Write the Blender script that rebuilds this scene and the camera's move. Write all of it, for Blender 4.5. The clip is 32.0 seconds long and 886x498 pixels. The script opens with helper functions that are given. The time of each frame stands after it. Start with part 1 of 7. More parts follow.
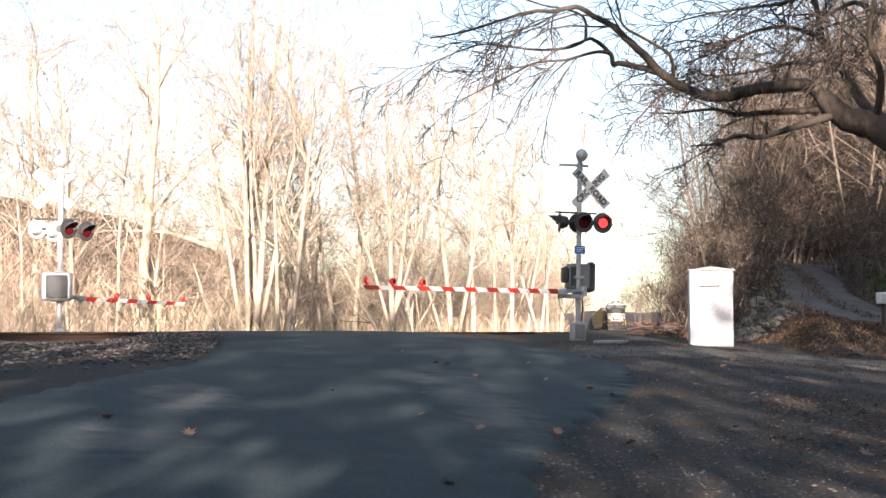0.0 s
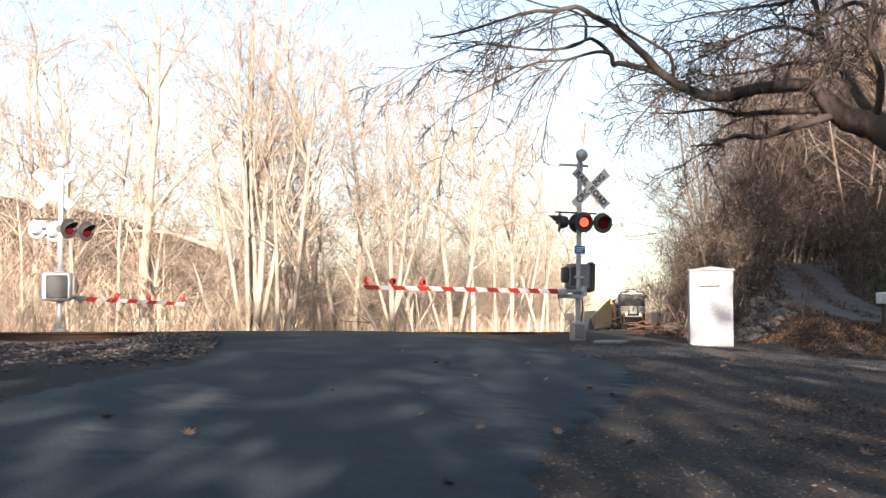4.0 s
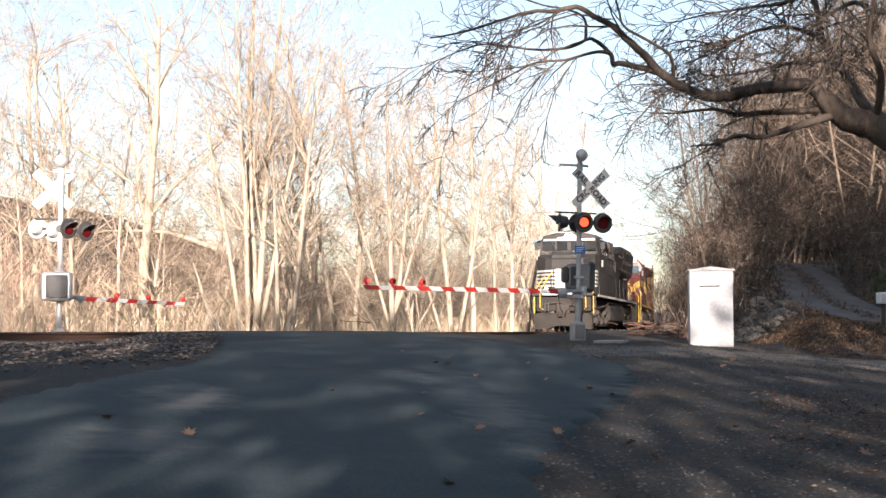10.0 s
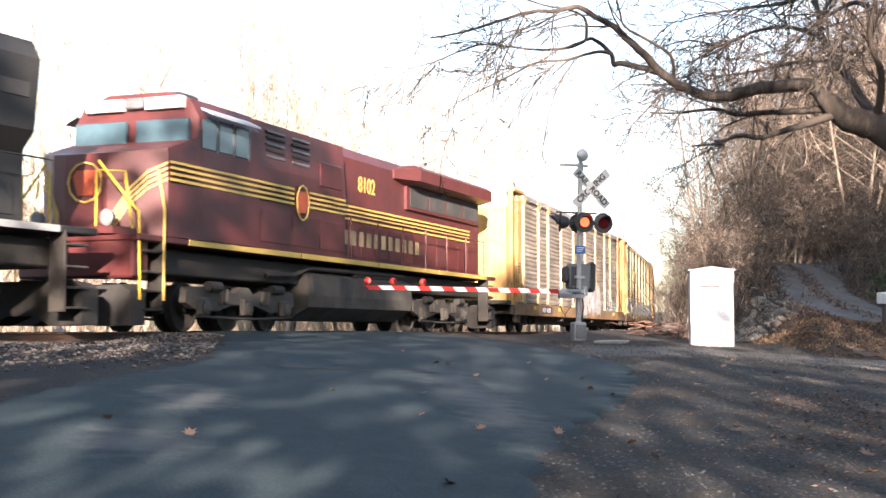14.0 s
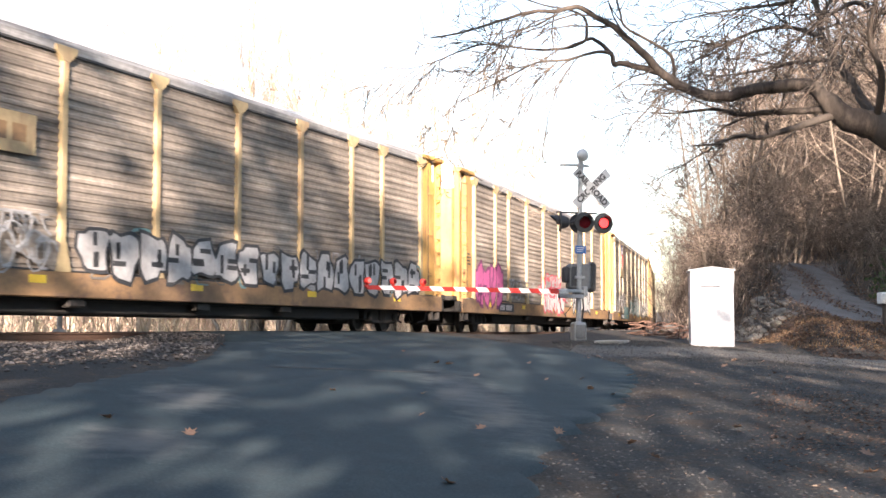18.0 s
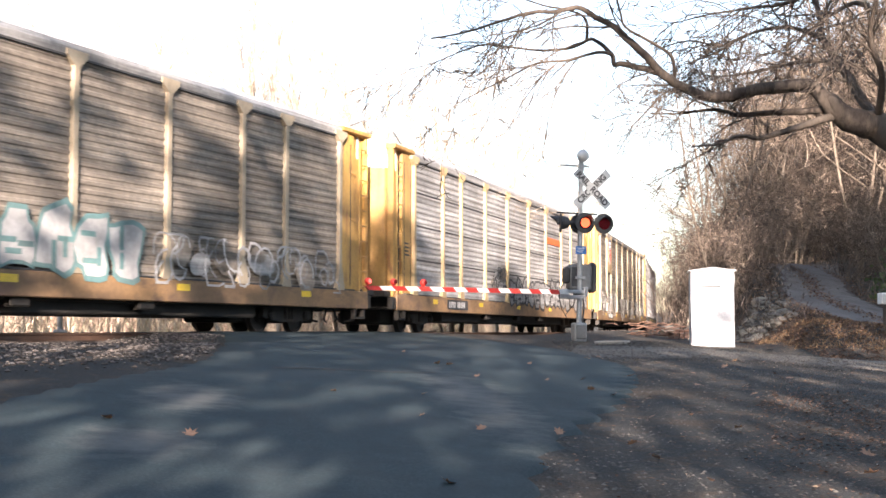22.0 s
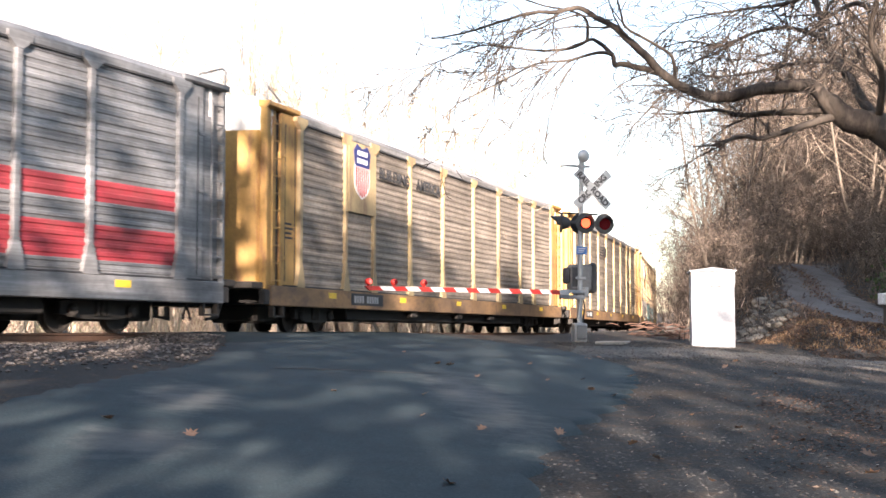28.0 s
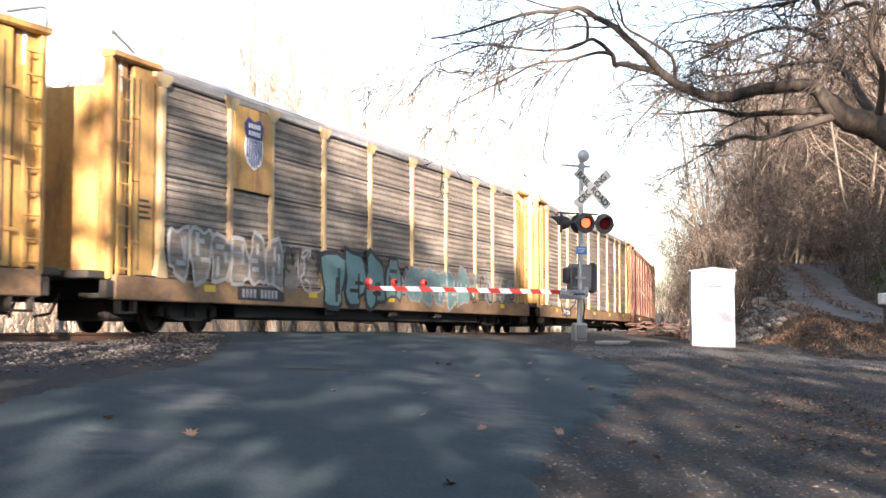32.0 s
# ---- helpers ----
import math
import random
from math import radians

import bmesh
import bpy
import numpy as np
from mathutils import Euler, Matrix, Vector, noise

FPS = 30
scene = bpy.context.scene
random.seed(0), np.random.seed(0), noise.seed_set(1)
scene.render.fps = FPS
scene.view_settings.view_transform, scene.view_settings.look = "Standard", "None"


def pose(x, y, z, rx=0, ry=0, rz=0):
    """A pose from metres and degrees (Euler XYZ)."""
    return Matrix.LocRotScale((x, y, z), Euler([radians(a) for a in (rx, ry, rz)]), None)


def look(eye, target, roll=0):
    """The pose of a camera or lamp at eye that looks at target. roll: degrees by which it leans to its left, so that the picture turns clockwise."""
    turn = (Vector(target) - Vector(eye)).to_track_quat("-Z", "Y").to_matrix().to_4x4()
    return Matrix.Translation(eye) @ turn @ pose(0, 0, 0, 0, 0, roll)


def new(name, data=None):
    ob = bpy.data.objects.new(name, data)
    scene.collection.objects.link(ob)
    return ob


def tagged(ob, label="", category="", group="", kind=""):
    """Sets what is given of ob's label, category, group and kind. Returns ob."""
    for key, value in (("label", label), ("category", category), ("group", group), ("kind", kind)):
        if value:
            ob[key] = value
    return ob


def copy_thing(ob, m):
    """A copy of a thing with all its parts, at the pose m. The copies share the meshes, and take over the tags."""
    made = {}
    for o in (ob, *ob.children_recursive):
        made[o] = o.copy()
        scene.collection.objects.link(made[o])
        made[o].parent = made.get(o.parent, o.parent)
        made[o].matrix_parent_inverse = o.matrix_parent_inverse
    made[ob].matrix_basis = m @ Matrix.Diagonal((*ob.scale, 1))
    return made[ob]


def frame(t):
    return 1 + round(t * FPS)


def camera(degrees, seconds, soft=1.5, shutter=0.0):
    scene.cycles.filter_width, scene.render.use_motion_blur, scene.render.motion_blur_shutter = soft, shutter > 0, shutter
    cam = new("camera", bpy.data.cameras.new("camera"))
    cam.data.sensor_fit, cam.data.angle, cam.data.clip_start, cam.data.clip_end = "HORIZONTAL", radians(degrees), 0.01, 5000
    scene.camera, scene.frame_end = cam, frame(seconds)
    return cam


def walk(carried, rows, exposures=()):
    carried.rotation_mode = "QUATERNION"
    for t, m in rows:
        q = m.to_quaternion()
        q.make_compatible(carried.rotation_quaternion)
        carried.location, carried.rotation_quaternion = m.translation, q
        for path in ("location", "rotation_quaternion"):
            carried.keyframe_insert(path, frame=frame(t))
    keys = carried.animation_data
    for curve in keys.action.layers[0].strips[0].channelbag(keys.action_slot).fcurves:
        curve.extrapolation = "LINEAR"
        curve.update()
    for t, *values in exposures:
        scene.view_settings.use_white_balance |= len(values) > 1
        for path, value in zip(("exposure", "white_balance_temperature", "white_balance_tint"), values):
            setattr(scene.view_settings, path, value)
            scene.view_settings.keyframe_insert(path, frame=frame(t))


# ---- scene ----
# World: metres, the eye stands over the road, y points up the view; rail tops lie at RAIL.
EYE_Z = 1.10
RAIL = 1.08
FOV = 37.7
cam = camera(FOV, 32.0, soft=1.5, shutter=0.15)


def aim(right, up):
    """Camera pose from degrees of yaw to the right and of pitch upward."""
    return pose(0, 0, EYE_Z, 90 + up, 0, -right)


walk(cam, [(0.0, aim(0, 3.63)), (12.5, aim(0, 3.63)), (14.5, aim(-0.03, 3.63)), (21.5, aim(-0.035, 3.64)),
           (22.6, aim(-0.072, 3.67)), (32.0, aim(-0.072, 3.66))],
     exposures=[(t, e, 6850, 14) for t, e in ((0.0, 1.78), (3.0, 1.7), (6.0, 1.52), (9.0, 1.5), (11.0, 1.6), (12.0, 1.74), (13.0, 2.34), (14.0, 2.46), (32.0, 2.42))])

# ---- light ----
SUN_AZ, SUN_EL = 179.0, 14.5
world = bpy.data.worlds.new("world")
scene.world = world
world.use_nodes = True
wn = world.node_tree
sky = wn.nodes.new("ShaderNodeTexSky")
sky.sky_type = 'NISHITA'
sky.sun_disc = False
sky.sun_elevation = radians(SUN_EL)
sky.sun_rotation = radians(SUN_AZ)
sky.air_density, sky.dust_density, sky.ozone_density = 1.0, 1.0, 1.6
wn.nodes["Background"].inputs["Strength"].default_value = 0.09
# thin high haze pales the blue overhead and the yellow low down
haze = wn.nodes.new("ShaderNodeHueSaturation")
haze.inputs["Saturation"].default_value = 0.85
wn.links.new(sky.outputs[0], haze.inputs["Color"])
wn.links.new(haze.outputs[0], wn.nodes["Background"].inputs["Color"])
sun_data = bpy.data.lights.new("sun", 'SUN')
sun_data.energy, sun_data.angle, sun_data.color = 5.0, radians(0.6), (1.0, 0.885, 0.81)
sun = new("sun", sun_data)
az, el = radians(SUN_AZ), radians(SUN_EL)
SUN_DIR = Vector((math.sin(az) * math.cos(el), math.cos(az) * math.cos(el), math.sin(el)))
sun.matrix_basis = look(SUN_DIR * 80, (0, 0, 0))


# ---- materials ----
def nodes_of(name):
    m = bpy.data.materials.new(name)
    m.use_nodes = True
    return m, m.node_tree, m.node_tree.nodes["Principled BSDF"]


def ramp(nt, fac, stops):
    r = nt.nodes.new("ShaderNodeValToRGB")
    while len(r.color_ramp.elements) < len(stops):
        r.color_ramp.elements.new(0.5)
    for e, (p, c) in zip(r.color_ramp.elements, stops):
        e.position = p
        e.color = (*c, 1) if len(c) == 3 else c
    nt.links.new(fac, r.inputs[0])
    return r.outputs[0]


def coords(nt, scale=(1, 1, 1), world_space=False):
    tc = nt.nodes.new("ShaderNodeTexCoord")
    mp = nt.nodes.new("ShaderNodeMapping")
    mp.inputs["Scale"].default_value = scale
    if world_space:
        g = nt.nodes.new("ShaderNodeNewGeometry")
        nt.links.new(g.outputs["Position"], mp.inputs[0])
    else:
        nt.links.new(tc.outputs["Object"], mp.inputs[0])
    return mp.outputs[0]


def noise_fac(nt, vec, scale, detail=5.0, rough=0.6):
    n = nt.nodes.new("ShaderNodeTexNoise")
    n.inputs["Scale"].default_value = scale
    n.inputs["Detail"].default_value = detail
    n.inputs["Roughness"].default_value = rough
    nt.links.new(vec, n.inputs["Vector"])
    return n.outputs[0]


def blend(nt, fac, a, b, mode='MIX'):
    mx = nt.nodes.new("ShaderNodeMix")
    mx.data_type = 'RGBA'
    mx.blend_type = mode
    for sock, val in ((mx.inputs[0], fac), (mx.inputs[6], a), (mx.inputs[7], b)):
        if isinstance(val, (int, float)):
            sock.default_value = val
        elif isinstance(val, tuple):
            sock.default_value = (*val[:3], 1)
        else:
            nt.links.new(val, sock)
    return mx.outputs[2]


def bump(nt, b, height, strength, dist=0.01):
    bp = nt.nodes.new("ShaderNodeBump")
    bp.inputs["Strength"].default_value = strength
    bp.inputs["Distance"].default_value = dist
    nt.links.new(height, bp.inputs["Height"])
    nt.links.new(bp.outputs[0], b.inputs["Normal"])


def worn(name, base, dirt, rough=0.55, metal=0.0, amount=0.5, fine=14.0, coarse=0.9, streak=(1.0, 1.0, 1.0), bumps=0.15,
         rust=None, vary=0.12, band=0.0):
    """Paint or metal with grime at two scales; streak squeezes the coarse stains along an axis."""
    m, nt, b = nodes_of(name)
    v = coords(nt)
    vs = coords(nt, streak)
    big = noise_fac(nt, vs, coarse, 6, 0.62)
    small = noise_fac(nt, v, fine, 4, 0.6)
    f1 = ramp(nt, big, [(0.62 - amount * 0.45, (0, 0, 0)), (0.82, (1, 1, 1))])
    c = blend(nt, f1, base, dirt)
    f2 = ramp(nt, small, [(0.3, (1 - vary,) * 3), (0.7, (1 + vary,) * 3)])
    c = blend(nt, 1.0, c, f2, 'MULTIPLY')
    if band:
        # long level smears of soot and wash marks; the lighter ones paint rib highlights
        lines = noise_fac(nt, coords(nt, (0.16, 1, 4.2)), 1.3, 5, 0.7)
        c = blend(nt, 1.0, c, ramp(nt, lines, [(0.34, (1 - band, 1 - band, 1 - band)), (0.52, (0.92, 0.92, 0.92)), (0.70, (1 + band * 0.9, 1 + band * 0.9, 1 + band * 0.9))]), 'MULTIPLY')
    if rust:
        rn = noise_fac(nt, vs, coarse * 3.1, 8, 0.7)
        f3 = ramp(nt, rn, [(0.50, (0, 0, 0)), (0.66, (0.9, 0.9, 0.9))])
        c = blend(nt, f3, c, rust)
    nt.links.new(c, b.inputs["Base Color"])
    b.inputs["Metallic"].default_value = metal
    rr = ramp(nt, big, [(0.2, (max(rough - 0.1, 0.05),) * 3), (0.8, (min(rough + 0.18, 1),) * 3)])
    nt.links.new(rr, b.inputs["Roughness"])
    if bumps:
        bump(nt, b, small, bumps)
    return m


def glow(name, colour, strength):
    m, nt, b = nodes_of(name)
    b.inputs["Base Color"].default_value = (*colour, 1)
    b.inputs["Emission Color"].default_value = (*colour, 1)
    b.inputs["Emission Strength"].default_value = strength
    return m


def asphalt_mat():
    m, nt, b = nodes_of("asphalt")
    v = coords(nt, world_space=True)
    fine = noise_fac(nt, v, 55, 3, 0.7)
    mid = noise_fac(nt, v, 3.2, 6, 0.65)
    big = noise_fac(nt, v, 0.45, 4, 0.55)
    c = ramp(nt, fine, [(0.3, (0.014, 0.025, 0.028)), (0.55, (0.031, 0.050, 0.054)), (0.78, (0.078, 0.106, 0.11))])
    c = blend(nt, ramp(nt, mid, [(0.42, (0, 0, 0)), (0.72, (0.7, 0.7, 0.7))]), c, (0.023, 0.030, 0.034))
    c = blend(nt, ramp(nt, big, [(0.5, (0, 0, 0)), (0.8, (0.35, 0.35, 0.35))]), c, (0.09, 0.092, 0.09))
    # pale tan smears with soft edges, stretched along the lane
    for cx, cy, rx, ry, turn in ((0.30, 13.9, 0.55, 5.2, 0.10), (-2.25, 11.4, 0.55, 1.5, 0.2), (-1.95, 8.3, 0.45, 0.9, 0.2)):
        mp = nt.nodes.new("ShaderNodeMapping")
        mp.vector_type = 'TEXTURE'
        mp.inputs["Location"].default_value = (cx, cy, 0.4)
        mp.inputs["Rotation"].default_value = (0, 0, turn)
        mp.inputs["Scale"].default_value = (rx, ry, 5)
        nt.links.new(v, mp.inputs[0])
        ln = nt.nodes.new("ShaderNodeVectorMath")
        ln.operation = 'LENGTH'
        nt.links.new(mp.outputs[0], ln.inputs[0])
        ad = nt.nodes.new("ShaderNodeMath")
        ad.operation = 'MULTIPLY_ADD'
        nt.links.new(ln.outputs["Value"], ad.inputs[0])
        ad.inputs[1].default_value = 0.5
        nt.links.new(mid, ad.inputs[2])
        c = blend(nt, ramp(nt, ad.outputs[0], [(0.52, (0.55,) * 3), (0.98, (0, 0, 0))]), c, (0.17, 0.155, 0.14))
    nt.links.new(c, b.inputs["Base Color"])
    b.inputs["Roughness"].default_value = 0.88
    b.inputs["Specular IOR Level"].default_value = 0.25
    bump(nt, b, fine, 0.5, 0.006)
    return m


def ground_mat():
    """Gravel and dirt with leaf litter near the road, brown leaf-strewn earth farther off."""
    m, nt, b = nodes_of("ground_earth")
    v = coords(nt, world_space=True)
    fine = noise_fac(nt, v, 38, 4, 0.7)
    mid = noise_fac(nt, v, 2.3, 7, 0.7)
    big = noise_fac(nt, v, 0.35, 5, 0.6)
    grav = ramp(nt, fine, [(0.3, (0.020, 0.020, 0.019)), (0.55, (0.047, 0.046, 0.043)), (0.75, (0.14, 0.134, 0.125))])
    soil = ramp(nt, fine, [(0.3, (0.04, 0.028, 0.02)), (0.6, (0.10, 0.07, 0.046)), (0.8, (0.22, 0.155, 0.095))])
    c = blend(nt, ramp(nt, mid, [(0.5, (0, 0, 0)), (0.68, (1, 1, 1))]), grav, soil)
    c = blend(nt, ramp(nt, big, [(0.5, (0, 0, 0)), (0.66, (0.8, 0.8, 0.8))]), c, soil)
    vor = nt.nodes.new("ShaderNodeTexVoronoi")
    vor.inputs["Scale"].default_value = 9.0
    nt.links.new(v, vor.inputs["Vector"])
    leaf = ramp(nt, vor.outputs["Distance"], [(0.12, (1, 1, 1)), (0.2, (0, 0, 0))])
    lm = blend(nt, 1.0, leaf, ramp(nt, mid, [(0.5, (0, 0, 0)), (0.62, (1, 1, 1))]), 'MULTIPLY')
    c = blend(nt, lm, c, (0.28, 0.15, 0.07))
    nt.links.new(c, b.inputs["Base Color"])
    b.inputs["Roughness"].default_value = 0.95
    b.inputs["Specular IOR Level"].default_value = 0.2
    bump(nt, b, fine, 0.8, 0.02)
    return m


def stone_mat(name, dark, mid, light, scale):
    m, nt, b = nodes_of(name)
    v = coords(nt, world_space=True)
    fine = noise_fac(nt, v, scale, 4, 0.7)
    info = nt.nodes.new("ShaderNodeNewGeometry")
    c = ramp(nt, info.outputs["Random Per Island"], [(0.0, dark), (0.5, mid), (1.0, light)])
    c = blend(nt, 1.0, c, ramp(nt, fine, [(0.3, (0.6,) * 3), (0.7, (1.2,) * 3)]), 'MULTIPLY')
    nt.links.new(c, b.inputs["Base Color"])
    b.inputs["Roughness"].default_value = 0.9
    bump(nt, b, fine, 0.5, 0.01)
    return m


def bark_mat(name, base, patch, scale=3.0, amount=0.5):
    m, nt, b = nodes_of(name)
    v = coords(nt, (1, 1, 0.35))
    n1 = noise_fac(nt, v, scale, 6, 0.65)
    n2 = noise_fac(nt, v, scale * 9, 4, 0.7)
    c = blend(nt, ramp(nt, n1, [(0.66 - 0.3 * amount, (0, 0, 0)), (0.72 - 0.2 * amount, (1, 1, 1))]), base, patch)
    c = blend(nt, 1.0, c, ramp(nt, n2, [(0.25, (0.72,) * 3), (0.75, (1.15,) * 3)]), 'MULTIPLY')
    nt.links.new(c, b.inputs["Base Color"])
    b.inputs["Roughness"].default_value = 0.9
    b.inputs["Specular IOR Level"].default_value = 0.2
    bump(nt, b, n2, 0.6, 0.02)
    return m


def island_mat(name, stops, rough=0.8, thin=0.0):
    """Pieces that differ one from another: leaves, grass, twigs."""
    m, nt, b = nodes_of(name)
    g = nt.nodes.new("ShaderNodeNewGeometry")
    c = ramp(nt, g.outputs["Random Per Island"], stops)
    nt.links.new(c, b.inputs["Base Color"])
    b.inputs["Roughness"].default_value = rough
    b.inputs["Specular IOR Level"].default_value = 0.25
    return m


M = {}
M["asphalt"] = asphalt_mat()
M["earth"] = ground_mat()
M["ballast"] = stone_mat("ballast_stone", (0.05, 0.04, 0.034), (0.105, 0.086, 0.073), (0.24, 0.20, 0.17), 14)
M["rock"] = stone_mat("rock_stone", (0.036, 0.032, 0.028), (0.075, 0.067, 0.056), (0.155, 0.14, 0.118), 6)
M["rail"] = worn("rail_steel", (0.10, 0.055, 0.035), (0.05, 0.03, 0.022), 0.7, 0.2, 0.5, 20)
M["railtop"] = worn("rail_head", (0.5, 0.5, 0.5), (0.3, 0.28, 0.26), 0.3, 0.9, 0.3, 20)
M["tie"] = worn("tie_wood", (0.07, 0.055, 0.045), (0.03, 0.026, 0.022), 0.9, 0, 0.6, 25)
M["black"] = worn("loco_black", (0.017, 0.017, 0.018), (0.038, 0.035, 0.031), 0.62, 0, 0.6, 18, 0.8, (1, 1, 0.5), 0.08)
# shadow under the vehicles is put into this near-black, with grime blotches
M["underblack"] = worn("shaded_underframe", (0.016, 0.015, 0.014), (0.045, 0.038, 0.031), 0.85, 0, 0.6, 12, 1.5)
M["blackdirt"] = worn("running_gear", (0.022, 0.02, 0.018), (0.065, 0.053, 0.043), 0.75, 0.1, 0.7, 12, 1.5)
M["gear"] = worn("dusty_truck_frames", (0.085, 0.072, 0.06), (0.035, 0.03, 0.026), 0.8, 0.1, 0.6, 12, 1.5)
M["tuscan"] = worn("tuscan_paint", (0.105, 0.024, 0.023), (0.07, 0.027, 0.024), 0.42, 0, 0.4, 18, 0.7, (1, 1, 0.5), 0.05)
M["gold"] = worn("gold_paint", (0.62, 0.42, 0.10), (0.45, 0.30, 0.09), 0.5, 0, 0.3, 20)
M["white"] = worn("white_paint", (0.78, 0.77, 0.74), (0.52, 0.49, 0.44), 0.5, 0, 0.35, 16)
M["yellow"] = worn("yellow_paint", (0.54, 0.315, 0.08), (0.30, 0.165, 0.075), 0.55, 0, 0.7, 10, 1.1, (1, 1, 0.25), 0.1,
                   (0.22, 0.10, 0.05))
M["faded"] = worn("faded_yellow_paint", (0.46, 0.345, 0.18), (0.30, 0.215, 0.125), 0.6, 0, 0.6, 10, 1.1, (1, 1, 0.25), 0.1, (0.24, 0.15, 0.09))
M["sillpaint"] = worn("grimy_yellow_sill", (0.36, 0.205, 0.09), (0.085, 0.062, 0.046), 0.7, 0, 0.8, 10, 0.9, (0.6, 1, 1), 0.1, (0.13, 0.08, 0.055))
M["yellow2"] = worn("yellow_handrail", (0.72, 0.48, 0.04), (0.5, 0.33, 0.06), 0.5, 0, 0.3, 16)
M["galv"] = worn("galvanised_panel", (0.34, 0.285, 0.23), (0.092, 0.073, 0.056), 0.7, 0.0, 0.75, 9, 0.8, (0.55, 1, 0.9), 0.08, None, 0.2, 0.5)
M["sooty"] = worn("sooty_panel", (0.31, 0.265, 0.215), (0.085, 0.068, 0.054), 0.7, 0.0, 0.85, 9, 0.8, (0.55, 1, 0.9), 0.08, None, 0.2, 0.5)
# grimy white of the sill stripe; on the visor it paints sun glare
M["grimy_lit_white"] = worn("grimy_sill_and_visor_glare", (0.55, 0.53, 0.49), (0.26, 0.245, 0.225), 0.6, 0, 0.6, 14, 1.2, (0.5, 1, 1), 0.1)
M["keystone"] = worn("keystone_red", (0.50, 0.09, 0.035), (0.38, 0.07, 0.03), 0.45, 0, 0.3, 18)
M["deadwood"] = worn("dead_branches", (0.20, 0.11, 0.075), (0.10, 0.06, 0.045), 0.9, 0, 0.5, 20)
M["galvnew"] = worn("galvanised_panel_clean", (0.40, 0.39, 0.38), (0.15, 0.14, 0.13), 0.6, 0.1, 0.75, 9, 0.8, (0.55, 1, 0.9), 0.08, None, 0.2, 0.5)
M["roofmetal"] = worn("galvanised_roof", (0.62, 0.61, 0.59), (0.42, 0.40, 0.37), 0.5, 0.1, 0.5, 9, 0.9)
M["silver"] = worn("silver_paint", (0.27, 0.27, 0.275), (0.10, 0.095, 0.09), 0.5, 0.2, 0.7, 9, 0.8, (0.7, 1, 0.5), 0.08, None, 0.15, 0.45)
M["redcar"] = worn("red_car_paint", (0.27, 0.115, 0.075), (0.16, 0.085, 0.06), 0.6, 0, 0.5, 9, 0.8, (0.7, 1, 0.5), 0.08)
M["steel"] = worn("galvanised_steel", (0.40, 0.41, 0.41), (0.27, 0.27, 0.26), 0.5, 0.55, 0.5, 20)
M["aluminium"] = worn("aluminium_case", (0.56, 0.56, 0.55), (0.40, 0.39, 0.37), 0.45, 0.5, 0.4, 14)
M["whitesteel"] = worn("silver_white_paint", (0.47, 0.47, 0.46), (0.33, 0.315, 0.29), 0.55, 0, 0.4, 14)
M["darkgrey"] = worn("dark_housing", (0.035, 0.036, 0.038), (0.07, 0.068, 0.062), 0.55, 0, 0.5, 16)
M["grey"] = worn("grey_paint", (0.20, 0.20, 0.195), (0.13, 0.125, 0.12), 0.6, 0.2, 0.5, 16)
M["red"] = worn("red_sheeting", (0.50, 0.028, 0.02), (0.36, 0.03, 0.025), 0.45, 0, 0.3, 18)
M["blue"] = worn("blue_sign", (0.03, 0.13, 0.36), (0.05, 0.12, 0.26), 0.5, 0, 0.3, 18)
M["navy"] = worn("navy_paint", (0.025, 0.035, 0.15), (0.04, 0.045, 0.12), 0.5, 0, 0.3, 18)
M["pink"] = worn("pink_spray", (0.45, 0.09, 0.22), (0.30, 0.08, 0.16), 0.7, 0, 0.4, 10)
M["plum"] = worn("plum_spray", (0.14, 0.03, 0.09), (0.10, 0.03, 0.07), 0.7, 0, 0.4, 10)
M["redspray"] = worn("red_spray", (0.42, 0.05, 0.075), (0.28, 0.06, 0.07), 0.7, 0, 0.4, 10)
M["teal"] = worn("teal_spray", (0.13, 0.235, 0.23), (0.12, 0.15, 0.14), 0.7, 0, 0.4, 10)
M["spray"] = worn("white_spray", (0.47, 0.46, 0.45), (0.22, 0.205, 0.19), 0.75, 0, 0.75, 10, 1.6)
M["ink"] = worn("black_spray_and_shadow", (0.03, 0.03, 0.032), (0.07, 0.065, 0.06), 0.7, 0, 0.4, 10)
M["orange"] = worn("orange_plate", (0.60, 0.115, 0.035), (0.45, 0.10, 0.04), 0.5, 0, 0.3, 16)
M["cabglass"] = worn("cab_glass", (0.05, 0.09, 0.11), (0.10, 0.15, 0.17), 0.06, 0, 0.4, 2, 0.6, (1, 1, 1), 0)
M["darkglass"] = worn("dark_cab_glass", (0.014, 0.017, 0.018), (0.03, 0.034, 0.036), 0.22, 0, 0.4, 2, 0.6, (1, 1, 1), 0)
M["shadeblue"] = worn("blue_sunshade", (0.17, 0.28, 0.42), (0.14, 0.21, 0.30), 0.4, 0.2, 0.3, 14)
M["palepost"] = worn("pale_worn_paint", (0.38, 0.315, 0.225), (0.22, 0.17, 0.12), 0.6, 0, 0.6, 10, 1.1, (1, 1, 0.25), 0.1)
M["mesh"] = worn("radiator_grille", (0.05, 0.047, 0.045), (0.10, 0.09, 0.08), 0.7, 0.2, 0.5, 30)
M["lens"] = worn("red_lens", (0.10, 0.004, 0.006), (0.07, 0.004, 0.005), 0.12, 0, 0.2, 30, 1, (1, 1, 1), 0.05)
M["lamp_on"] = glow("lit_red_lamp", (1.0, 0.05, 0.05), 0.62)
